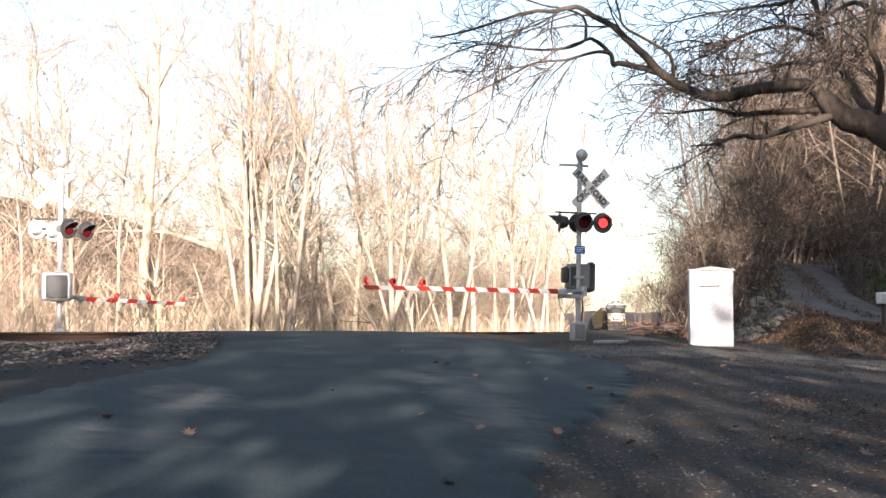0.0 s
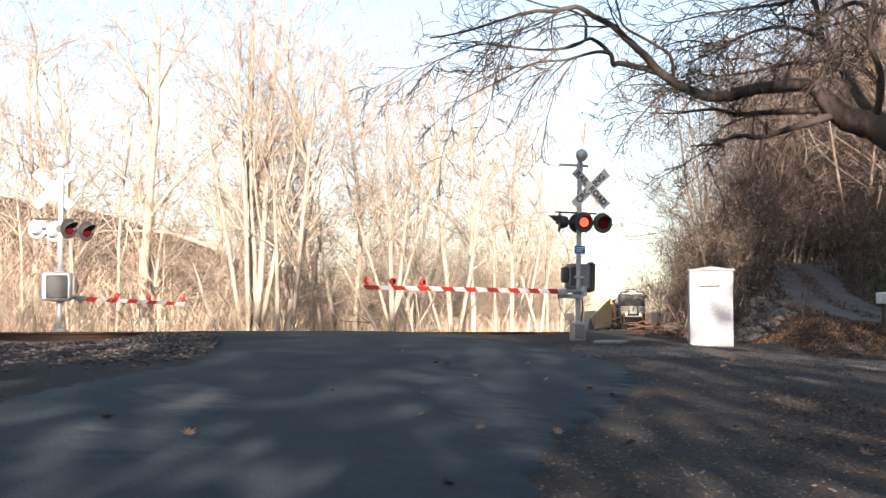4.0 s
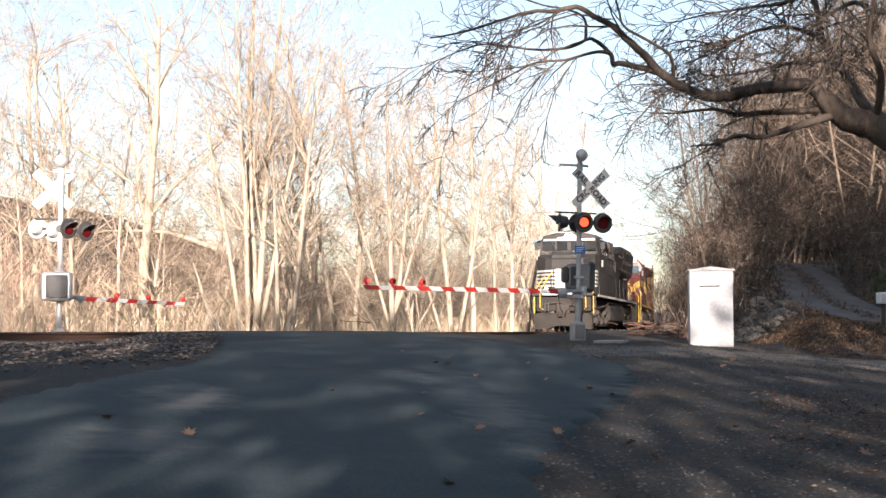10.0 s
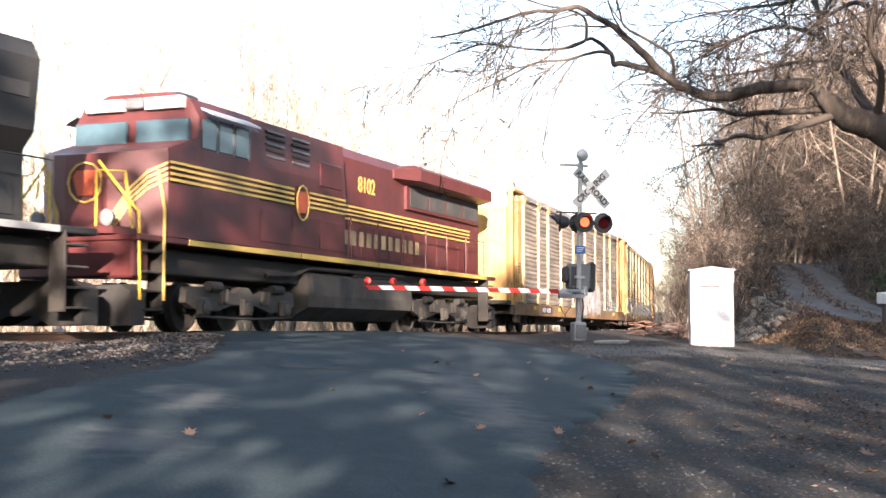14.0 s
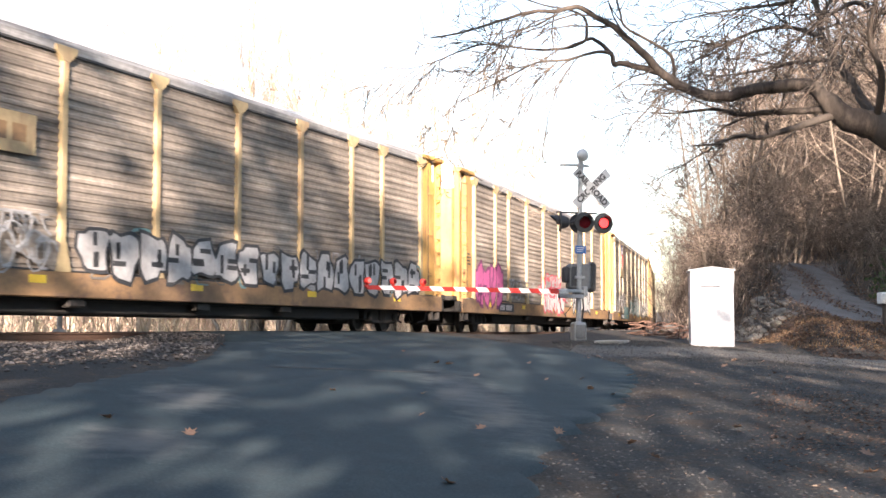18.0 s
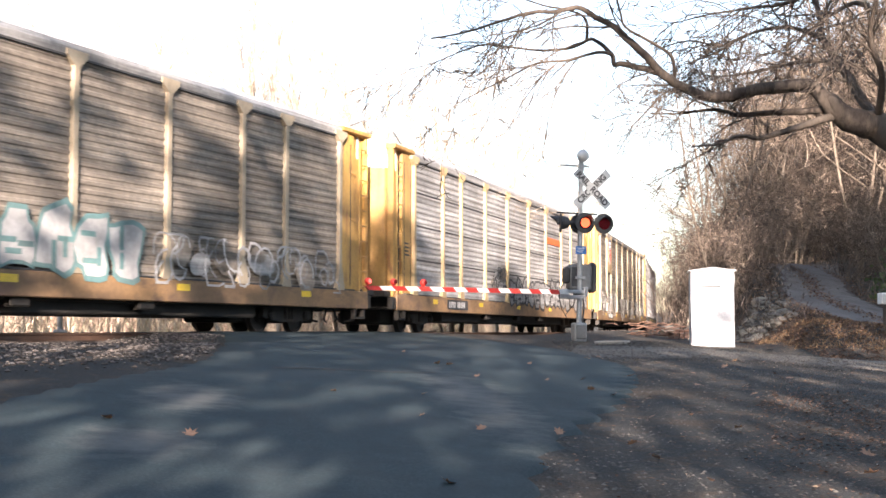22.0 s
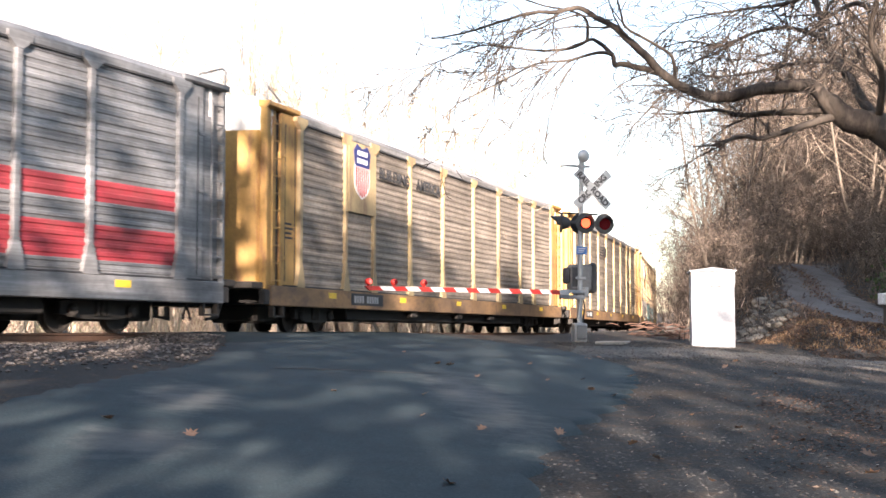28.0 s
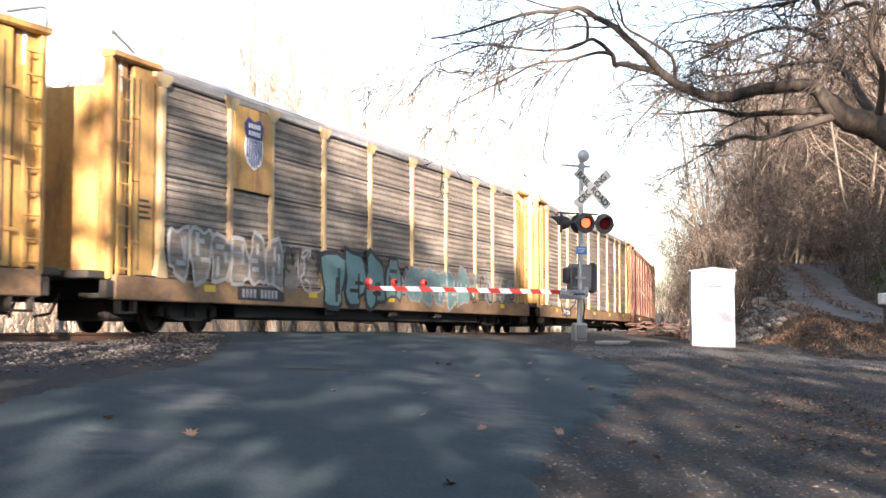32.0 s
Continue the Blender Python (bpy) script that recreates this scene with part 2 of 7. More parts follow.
M["lamp_amber"] = glow("lit_red_lamp_warm", (1.0, 0.10, 0.04), 0.7)
M["tip_on"] = glow("lit_arm_lamp", (1.0, 0.10, 0.08), 0.5)
M["headlight"] = glow("headlight", (1.0, 0.88, 0.72), 34.0)
M["ditch"] = glow("ditch_light", (1.0, 0.86, 0.74), 4.0)
M["sycamore"] = bark_mat("sycamore_bark", (0.44, 0.37, 0.29), (0.20, 0.16, 0.125), 4.5, 0.42)
M["bark"] = bark_mat("tree_bark", (0.17, 0.135, 0.105), (0.09, 0.072, 0.057), 2.5, 0.5)
M["nearbark"] = bark_mat("maple_bark", (0.115, 0.092, 0.074), (0.05, 0.041, 0.035), 3.5, 0.55)
M["twig"] = island_mat("twigs_pale", [(0, (0.10, 0.075, 0.058)), (0.5, (0.25, 0.195, 0.145)), (1, (0.44, 0.36, 0.27))], 0.9)
M["twigdark"] = island_mat("twigs_brown", [(0, (0.022, 0.017, 0.014)), (0.6, (0.09, 0.066, 0.053)), (0.9, (0.19, 0.145, 0.115)), (1, (0.45, 0.36, 0.28))], 0.9)
M["brush"] = island_mat("dry_brush", [(0, (0.40, 0.28, 0.19)), (0.6, (0.60, 0.49, 0.37)), (1, (0.55, 0.50, 0.30))], 0.9)
M["russet"] = island_mat("brown_thicket", [(0, (0.22, 0.14, 0.105)), (0.5, (0.44, 0.305, 0.235)), (1, (0.60, 0.47, 0.36))], 0.9)
M["grass"] = island_mat("dry_grass", [(0, (0.10, 0.062, 0.038)), (0.6, (0.20, 0.13, 0.075)), (1, (0.36, 0.24, 0.13))], 0.9)
M["leaf"] = island_mat("fallen_leaves", [(0, (0.10, 0.05, 0.03)), (0.6, (0.19, 0.115, 0.068)), (1, (0.34, 0.265, 0.19))], 0.8)
M["chip"] = island_mat("pale_chips", [(0, (0.10, 0.085, 0.065)), (0.8, (0.21, 0.185, 0.15)), (1, (0.5, 0.48, 0.42))], 0.85)
M["evergreen"] = island_mat("ivy_leaves", [(0, (0.025, 0.04, 0.015)), (1, (0.07, 0.09, 0.035))], 0.6)
M["redleaf"] = island_mat("russet_leaves", [(0, (0.22, 0.07, 0.03)), (1, (0.40, 0.17, 0.07))], 0.8)
M["oakleaf"] = island_mat("oak_litter", [(0, (0.075, 0.043, 0.03)), (0.7, (0.155, 0.088, 0.055)), (1, (0.28, 0.17, 0.105))], 0.85)
M["concrete"] = worn("pale_slab_tan", (0.36, 0.335, 0.29), (0.20, 0.18, 0.15), 0.9, 0, 0.6, 18)
M["cabinetwhite"] = worn("cabinet_paint", (0.41, 0.42, 0.44), (0.31, 0.31, 0.31), 0.5, 0, 0.4, 16)
M["packed"] = worn("packed_gravel", (0.052, 0.05, 0.048), (0.12, 0.10, 0.078), 0.95, 0, 0.6, 30, 0.9, (0.5, 1.4, 1), 0.9, None, 0.45)
# white sign sheet greyed, with the tree's shade put into its colour
M["signboard"] = worn("shaded_sign_sheet", (0.40, 0.41, 0.41), (0.28, 0.28, 0.27), 0.5, 0.1, 0.4, 14)
M["drive"] = worn("drive_gravel", (0.115, 0.105, 0.098), (0.055, 0.043, 0.034), 0.95, 0, 0.6, 25, 0.9, (1.2, 0.5, 1), 0.6, None, 0.3)


# ---- mesh helpers ----
class Build:
    """Collects simple solids into one mesh."""

    def __init__(self):
        self.v, self.f = [], []

    def add(self, verts, faces, m=None):
        n = len(self.v)
        self.v += [tuple(m @ Vector(p)) for p in verts] if m else [tuple(p) for p in verts]
        self.f += [tuple(n + i for i in f) for f in faces]
        return self

    def box(self, x0, x1, y0, y1, z0, z1, c=0.0, m=None):
        """A box with chamfered edges of width c."""
        x0, x1, y0, y1, z0, z1 = min(x0, x1), max(x0, x1), min(y0, y1), max(y0, y1), min(z0, z1), max(z0, z1)
        c = min(c, (x1 - x0) * 0.45, (y1 - y0) * 0.45, (z1 - z0) * 0.45)
        if c <= 0:
            v = [(x, y, z) for x in (x0, x1) for y in (y0, y1) for z in (z0, z1)]
            f = [(0, 1, 3, 2), (4, 6, 7, 5), (0, 4, 5, 1), (2, 3, 7, 6), (0, 2, 6, 4), (1, 5, 7, 3)]
            return self.add(v, f, m)
        ring = lambda a0, a1, b0, b1, k: [(a0 + k, b0), (a1 - k, b0), (a1, b0 + k), (a1, b1 - k), (a1 - k, b1), (a0 + k, b1), (a0, b1 - k), (a0, b0 + k)]
        lo, hi = ring(x0 + c, x1 - c, y0 + c, y1 - c, c * 0.4), ring(x0, x1, y0, y1, c)
        return self.loft([[(x, y, z) for x, y in r] for r, z in ((lo, z0), (hi, z0 + c), (hi, z1 - c), (lo, z1))], m=m)

    def loft(self, rings, closed=True, caps=True, m=None):
        k = len(rings[0])
        v = [p for r in rings for p in r]
        f = []
        for i in range(len(rings) - 1):
            for j in range(k if closed else k - 1):
                a, b = i * k + j, i * k + (j + 1) % k
                f.append((a, b, b + k, a + k))
        if caps and closed:
            f.append(tuple(range(k - 1, -1, -1)))
            f.append(tuple(range((len(rings) - 1) * k, len(rings) * k)))
        return self.add(v, f, m)

    def prism(self, outline, axis, a, b, m=None):
        """An outline of 2D points pushed along an axis from a to b."""
        put = {"x": lambda p, t: (t, p[0], p[1]), "y": lambda p, t: (p[0], t, p[1]), "z": lambda p, t: (p[0], p[1], t)}[axis]
        return self.loft([[put(p, a) for p in outline], [put(p, b) for p in outline]], m=m)

    def cyl(self, p0, p1, r0, r1=None, n=12, caps=True, m=None):
        r1 = r0 if r1 is None else r1
        p0, p1 = Vector(p0), Vector(p1)
        d = (p1 - p0).normalized()
        u = d.orthogonal().normalized()
        w = d.cross(u)
        ring = lambda p, r: [p + (u * math.cos(6.2832 * i / n) + w * math.sin(6.2832 * i / n)) * r for i in range(n)]
        return self.loft([ring(p0, r0), ring(p1, r1)], caps=caps, m=m)

    def turned(self, p0, axis, profile, n=16, m=None):
        """A turned solid: profile of (distance along the axis, radius)."""
        p0, d = Vector(p0), Vector(axis).normalized()
        u = d.orthogonal().normalized()
        w = d.cross(u)
        rings = [[p0 + d * t + (u * math.cos(6.2832 * i / n) + w * math.sin(6.2832 * i / n)) * max(r, 1e-4) for i in range(n)] for t, r in profile]
        return self.loft(rings, m=m)

    def pipe(self, pts, r, n=6, m=None):
        pts = [Vector(p) for p in pts]
        rings = []
        u = None
        for i, p in enumerate(pts):
            d = (pts[min(i + 1, len(pts) - 1)] - pts[max(i - 1, 0)]).normalized()
            u = d.orthogonal().normalized() if u is None else (u - d * u.dot(d)).normalized()
            w = d.cross(u)
            rr = r[i] if isinstance(r, (list, tuple)) else r
            rings.append([p + (u * math.cos(6.2832 * k / n) + w * math.sin(6.2832 * k / n)) * rr for k in range(n)])
        return self.loft(rings, m=m)

    def mesh(self, name, material, smooth=False):
        me = bpy.data.meshes.new(name)
        me.from_pydata(self.v, [], self.f)
        me.materials.append(M[material] if isinstance(material, str) else material)
        if smooth:
            me.shade_smooth()
        me.update()
        return me


def part(name, b, material, parent, label="", smooth=False):
    """One mesh object under a thing or a part; b is a Build or a mesh to share."""
    me = b.mesh(name, material, smooth) if isinstance(b, Build) else b
    ob = new(name, me)
    ob.parent = parent
    return tagged(ob, label) if label else ob


def thing(name, label, category, group="", kind="", m=None):
    ob = tagged(new(name), label, category, group, kind)
    if m:
        ob.matrix_basis = m
    return ob


def solid(name, b, material, label, category, group="", kind="", m=None, smooth=False):
    ob = tagged(new(name, b.mesh(name, material, smooth)), label, category, group, kind)
    if m:
        ob.matrix_basis = m
    return ob


# ---- the plan: the curved track and the ground ----
TX, TY, TPHI = -4.048, 33.759, 0.3642


def heading(u):
    """Heading of the track, clockwise from +y, u metres up the line from the crossing."""
    u = min(max(u, -30.0), 210.0)
    return TPHI - 0.00318 * u + 0.00211e-2 * u * u / 2 - 0.00038e-4 * u ** 3 / 6


U0, U1 = -420, 760
_px, _py = [0.0], [0.0]
for _u in range(U0, U1):
    _h = heading(_u + 0.5)
    _px.append(_px[-1] + math.sin(_h))
    _py.append(_py[-1] + math.cos(_h))
_px, _py = np.array(_px), np.array(_py)
_px += TX - _px[-U0]
_py += TY - _py[-U0]
_us = np.arange(U0, U1 + 1.0)


def track(u, side=0.0, z=0.0):
    """A place on the line: u metres up from the crossing, side metres towards the road's waiting side."""
    h = heading(u)
    return Vector((np.interp(u, _us, _px) + side * math.cos(h), np.interp(u, _us, _py) - side * math.sin(h), RAIL + z))


def smooth01(t):
    t = np.clip(t, 0, 1)
    return t * t * (3 - 2 * t)


def off_track(x, y):
    """Signed distance from the track's centre line (plus on the waiting side) and u."""
    x, y = np.atleast_1d(np.asarray(x, float)), np.atleast_1d(np.asarray(y, float))
    sel = slice(0, None, 3)
    qx, qy, qu = _px[sel], _py[sel], _us[sel]
    best = np.empty(len(x), int)
    for i in range(0, len(x), 4000):
        dd = (x[i:i + 4000, None] - qx) ** 2 + (y[i:i + 4000, None] - qy) ** 2
        best[i:i + 4000] = dd.argmin(1)
    u = qu[best]
    h = TPHI - 0.00318 * np.clip(u, -30, 210) + 0.00211e-2 * np.clip(u, -30, 210) ** 2 / 2 - 0.00038e-4 * np.clip(u, -30, 210) ** 3 / 6
    d = (x - qx[best]) * np.cos(h) - (y - qy[best]) * np.sin(h)
    u = u + (x - qx[best]) * np.sin(h) + (y - qy[best]) * np.cos(h)
    return d, u


def bumps(x, y, s, seed):
    """Cheap rolling relief, the sum of a few waves."""
    r = 0
    for k in range(4):
        a = seed * 1.7 + k * 2.1
        q = s * (1.0 + 0.63 * k)
        r = r + np.sin(x * math.cos(a) * q + y * math.sin(a) * q + seed + k) / (1 + k)
    return r / 2.0


def ground_z(x, y):
    x, y = np.atleast_1d(np.asarray(x, float)), np.atleast_1d(np.asarray(y, float))
    d, u = off_track(x, y)
    near = -1.10 * (np.clip(d, 0, 16) / 16) ** 1.5 + 0.25 * smooth01((x - 1) / 5) * smooth01((24 - d) / 6)
    z = np.where(d > 0, near, 0.0)
    # ballast shoulder beside the rails, off the road
    on_road = smooth01((u + 9.5) / 2.5) * smooth01((14 - u) / 6)
    drop = -0.19 - 0.30 * smooth01((np.abs(d) - 1.9) / 1.4)
    bed = smooth01((5.0 - np.abs(d)) / 2.4)
    z = np.where(d > 0, z * (1 - bed * (1 - on_road)) + bed * (1 - on_road) * np.minimum(z + 0.0, drop), z)
    z = np.where(d <= 0, np.where(on_road > 0.5, -0.02, drop), z)
    # beyond the line the land falls to the river flat
    far = np.clip(-d - 4.5, 0, None)
    z = z - 1.6 * smooth01(far / 14) * (d < 0)
    # the hill on the waiting side, with its bank and the cutting beside the line up the track
    xd = np.interp(y, [33, 36, 45, 62, 90, 590], [11.8, 12.4, 13.6, 16.6, 22, 147])
    rise = smooth01((x - xd + 4.0) / 2.2) * (0.9 * smooth01((y - 30) / 6) + 0.103 * np.clip(y - 37, 0, 27) + 0.10 * np.clip(x - xd - 2, 0, 30) * smooth01((y - 36) / 8))
    cut = smooth01((d - 8.5) / 4.0) * smooth01((u - 42) / 25) * (0.10 * np.clip(d - 8, 0, 60) + 1.0)
    slope = smooth01((y - 44) / 30) * 0.10 * np.clip(x - 20, 0, 70) * smooth01((330 - y) / 150)
    z = z + np.maximum(rise, cut * smooth01((x - 0.162 * y) / (0.035 * np.abs(y) + 0.1))) * (d > 0) + slope * (d > 0)
    z = z + 0.05 * bumps(x, y, 0.5, 1.0) * smooth01((np.abs(d) - 6) / 6) * smooth01((y - 30) / 20)
    # far ridge beyond the river
    z = z + 46 * smooth01((np.hypot(x + 40, y) - 160) / 260) * smooth01((-x - 50) / 110)
    z = z + 10 * smooth01((y - 330) / 300)
    # the wooded slope behind the drive
    z = z + 0.11 * np.clip(y - 64, 0, 110) * smooth01((x - 0.16 * y) / (0.22 * np.abs(y) + 0.1)) * (d > 0)
    # the hill goes on unseen behind the viewpoint, its height set to shade the slopes
    z = z + 53.5 * smooth01((-y - 10) / 115) * smooth01((x - 10.0) / 5)
    return z + RAIL


def gz(x, y):
    return float(ground_z(x, y)[0])


# ---- the setting ----
def graded(lo, hi, near_lo, near_hi, step, grow=1.16):
    v = list(np.arange(near_lo, near_hi + 1e-6, step))
    s = step
    while v[-1] < hi:
        s *= grow
        v.append(v[-1] + s)
    s = step
    while v[0] > lo:
        s *= grow
        v.insert(0, v[0] - s)
    return np.array(v)


def sheet(name, X, Y, Z, material, label, category):
    nx, ny = X.shape
    verts = np.stack([X, Y, Z], -1).reshape(-1, 3)
    idx = np.arange(nx * ny).reshape(nx, ny)
    faces = np.stack([idx[:-1, :-1], idx[1:, :-1], idx[1:, 1:], idx[:-1, 1:]], -1).reshape(-1, 4)
    me = bpy.data.meshes.new(name)
    me.from_pydata(verts.tolist(), [], faces.tolist())
    me.materials.append(M[material])
    me.shade_smooth()
    return tagged(new(name, me), label, category, kind="structure")


xs = graded(-1900, 1900, -14, 26, 0.4)
ys = graded(-900, 2600, 2, 62, 0.4)
GX, GY = np.meshgrid(xs, ys, indexing="ij")
GZ = ground_z(GX.ravel(), GY.ravel()).reshape(GX.shape)
sheet("ground", GX, GY, GZ, "earth", "gravelly brown earth strewn with leaves under bare trees", "ground")

# asphalt: from under the camera up to the crossing and over it, edges as smooth lines in the plan
LEFT = [(-2.6, -6), (-3.1, 4), (-3.33, 9.8), (-3.15, 13), (-2.95, 16.2), (-3.6, 21.5), (-4.5, 26.5), (-6.6, 31.0), (-10.5, 37.5), (-17, 46)]
RIGHT = [(1.6, -6), (0.5, 4), (0.62, 9.0), (1.75, 13.9), (2.45, 17.3), (2.85, 20.6), (2.7, 23.5), (1.9, 29.0), (-1.2, 37.5), (-9, 50)]


def curve_through(pts, n):
    pts = [Vector((x, y, 0)) for x, y in pts]
    out = []
    for i in range(len(pts) - 1):
        p0, p1, p2, p3 = pts[max(i - 1, 0)], pts[i], pts[i + 1], pts[min(i + 2, len(pts) - 1)]
        for k in range(n):
            t = k / n
            out.append(0.5 * ((2 * p1) + (p2 - p0) * t + (2 * p0 - 5 * p1 + 4 * p2 - p3) * t * t + (3 * p1 - p0 - 3 * p2 + p3) * t ** 3))
    return out + [pts[-1]]


def road_sheet(name, left, right, material, label, lift, across=14, n=14, ragged=0.07, dip=0.03):
    L, R = curve_through(left, n), curve_through(right, n)
    X, Y = np.zeros((len(L), across + 3)), np.zeros((len(L), across + 3))
    for i, (a, b) in enumerate(zip(L, R)):
        wob = ragged * math.sin(i * 1.9) + ragged * 0.7 * math.sin(i * 4.3 + 1)
        a2, b2 = a + (b - a).normalized() * wob * 0.6, b + (b - a).normalized() * wob
        for j in range(across + 3):
            t = min(max((j - 1) / across, 0), 1)
            p = a2.lerp(b2, t)
            if j in (0, across + 2):
                p = p + (a2 - b2).normalized() * (0.09 if j == 0 else -0.09)
            X[i, j], Y[i, j] = p.x, p.y
    Z = ground_z(X.ravel(), Y.ravel()).reshape(X.shape) + lift
    Z[:, 0] -= lift + dip
    Z[:, -1] -= lift + dip
    return sheet(name, X, Y, Z, material, label, "road")


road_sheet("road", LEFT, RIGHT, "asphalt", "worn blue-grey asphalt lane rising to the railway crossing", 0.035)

# gravel drive climbing the hill
road_sheet("road_drive", [(14.5, 30.5), (12.9, 33.8), (11.7, 37), (11.3, 41), (12.0, 45.5), (14.1, 54), (16.0, 62), (17.3, 66.5)],
           [(18.0, 31.5), (16.0, 34.6), (14.6, 37.5), (14.1, 41), (14.3, 44), (15.3, 49.5), (17.8, 58), (20.2, 66.5)],
           "drive", "rutted grey gravel drive climbing the wooded hill", 0.03, 12, 10, 0.14)


# the crossroad along the front of the cabinet, dark packed gravel
road_sheet("road_apron", [(2.2, 23.6), (5, 24.4), (9, 25.2), (16, 26)], [(3.0, 29.5), (6, 28.6), (10, 30.5), (17, 33.5)],
           "packed", "dark packed gravel turnout beside the crossing", 0.02, 8, 8, 0.12)


# rails
def rail_line(side):
    prof = [(-0.035, 0), (-0.037, -0.03), (-0.01, -0.05), (-0.01, -0.13), (-0.07, -0.16), (-0.07, -0.172),
            (0.07, -0.172), (0.07, -0.16), (0.01, -0.13), (0.01, -0.05), (0.037, -0.03), (0.035, 0)]
    rings = []
    for u in list(range(-60, 120, 3)) + list(range(120, 420, 10)):
        rings.append([track(u, side + a, z) for a, z in prof])
    return Build().loft(rings)


for side in (-0.7525, 0.7525):
    solid("rail", rail_line(side), "rail", "rusty brown steel rail of the single track", "rail", "rails of the track", "structure")
# bright running heads
for side in (-0.7525, 0.7525):
    rings = [[track(u, side - 0.03, 0.003), track(u, side + 0.03, 0.003)] for u in range(-60, 240, 4)]
    solid("rail_head", Build().loft(rings, closed=False), "railtop", "polished running surface of the rail", "rail", "", "structure")
tie = Build().box(-0.115, 0.115, -1.3, 1.3, -0.18, 0.0, 0.015).mesh("railroad_tie", "tie")
for i in range(-42, 90):
    u = i * 0.55 + 0.13
    if -8.5 < u < 9.5:
        continue
    p = track(u, 0, -0.165)
    ob = tagged(new("railroad_tie", tie), "weathered dark wooden railroad tie", "tie", "ties of the track", "structure")
    ob.matrix_basis = pose(p.x, p.y, p.z, random.uniform(-1, 1), 0, 90 - math.degrees(heading(u)) + random.uniform(-1, 1))


def scatter_stones(name, spots, size, material, label, category, flat=0.7):
    """Many small angular stones in one mesh."""
    rnd = random.Random(5)
    v, f = [], []
    for x, y, z in spots:
        s = size * rnd.uniform(0.5, 1.35)
        n = len(v)
        a = rnd.uniform(0, 6.28)
        ca, sa = math.cos(a), math.sin(a)
        for px, py, pz in ((1, 0, 0), (0.2, 0.9, 0.1), (-0.9, 0.3, 0), (-0.4, -0.9, 0.1), (0.6, -0.7, 0), (0.1, 0.1, 0.8), (0, 0, -0.8)):
            px, py, pz = px * s * rnd.uniform(0.7, 1.2), py * s * rnd.uniform(0.7, 1.2), pz * s * flat * rnd.uniform(0.7, 1.2)
            v.append((x + px * ca - py * sa, y + px * sa + py * ca, z + pz))
        for i in range(5):
            f.append((n + i, n + (i + 1) % 5, n + 5))
            f.append((n + (i + 1) % 5, n + i, n + 6))
    me = bpy.data.meshes.new(name)
    me.from_pydata(v, [], f)
    me.materials.append(M[material])
    return tagged(new(name, me), label, category, kind="stuff")


rnd = random.Random(11)
spots = []
while len(spots) < 15000:
    u = rnd.uniform(-26, -6.6)
    d = rnd.uniform(0.95, 8.0) if rnd.random() < 0.8 else rnd.uniform(-2.5, 2.5)
    p = track(u, d)
    if d > 5 and rnd.random() < (d - 5) / 3.2:
        continue
    spots.append((p.x, p.y, 0))
while len(spots) < 19000:
    u = rnd.uniform(10, 46)
    d = rnd.uniform(-2.5, 5.0)
    p = track(u, d)
    spots.append((p.x, p.y, 0))
zz = ground_z([s[0] for s in spots], [s[1] for s in spots])
lz = np.interp([s[1] for s in spots], [p[1] for p in LEFT], [p[0] for p in LEFT])
spots = [(s[0], s[1], z + 0.01) for s, z, l in zip(spots, zz, lz) if s[1] > 26 or s[0] < l - 0.1]
scatter_stones("ballast", spots, 0.038, "ballast", "grey and tan crushed stone ballast beside the rails", "ballast")


# ---- the train ----
def wheelset(parent, x, r, name="wheelset"):
    ws = part(name, WHEELS[r], "blackdirt", parent)
    MOVING_WHEELS.append((ws, x, r))
    return ws


def wheel_mesh(r):
    b = Build()
    for s in (-1, 1):
        b.turned((0, s * 0.69, 0), (0, s, 0), [(0, r + 0.025), (0.025, r + 0.02), (0.03, r), (0.14, r - 0.006), (0.142, r - 0.06),
                                              (0.10, r - 0.07), (0.085, 0.17), (0.12, 0.14), (0.15, 0.10)], 20)
    b.cyl((0, -0.72, 0), (0, 0.72, 0), 0.09)
    return b.mesh("wheelset", "blackdirt")


MOVING_WHEELS = []
WHEELS = {0.42: wheel_mesh(0.42), 0.53: wheel_mesh(0.53)}


def freight_truck(parent, x):
    t = part("truck", Build().box(x - 0.25, x + 0.25, -1.05, 1.05, 0.42, 0.72, 0.03), "blackdirt", parent, "rusty dark four-wheel truck")
    for s in (-1, 1):
        side = [(x - 1.15, 0.36), (x - 1.12, 0.58), (x - 0.55, 0.66), (x - 0.32, 0.74), (x + 0.32, 0.74), (x + 0.55, 0.66),
                (x + 1.12, 0.58), (x + 1.15, 0.36), (x + 0.85, 0.33), (x + 0.45, 0.26), (x - 0.45, 0.26), (x - 0.85, 0.33)]
        part("side_frame", Build().prism(side, "y", s * 0.98, s * 1.12), "blackdirt", t)
        for k in (-0.14, 0, 0.14):
            part("spring", Build().turned((x + k, s * 1.13, 0.33), (0, 0, 1), [(0, 0.06), (0.28, 0.06)], 8), "blackdirt", t)
        for wx in (-0.84, 0.84):
            part("bearing_cap", Build().turned((x + wx, s * 1.08, 0.42), (0, s, 0), [(0, 0.13), (0.10, 0.13), (0.14, 0.08)], 10), "blackdirt", t)
    for wx in (-0.84, 0.84):
        wheelset(t, x + wx, 0.42)


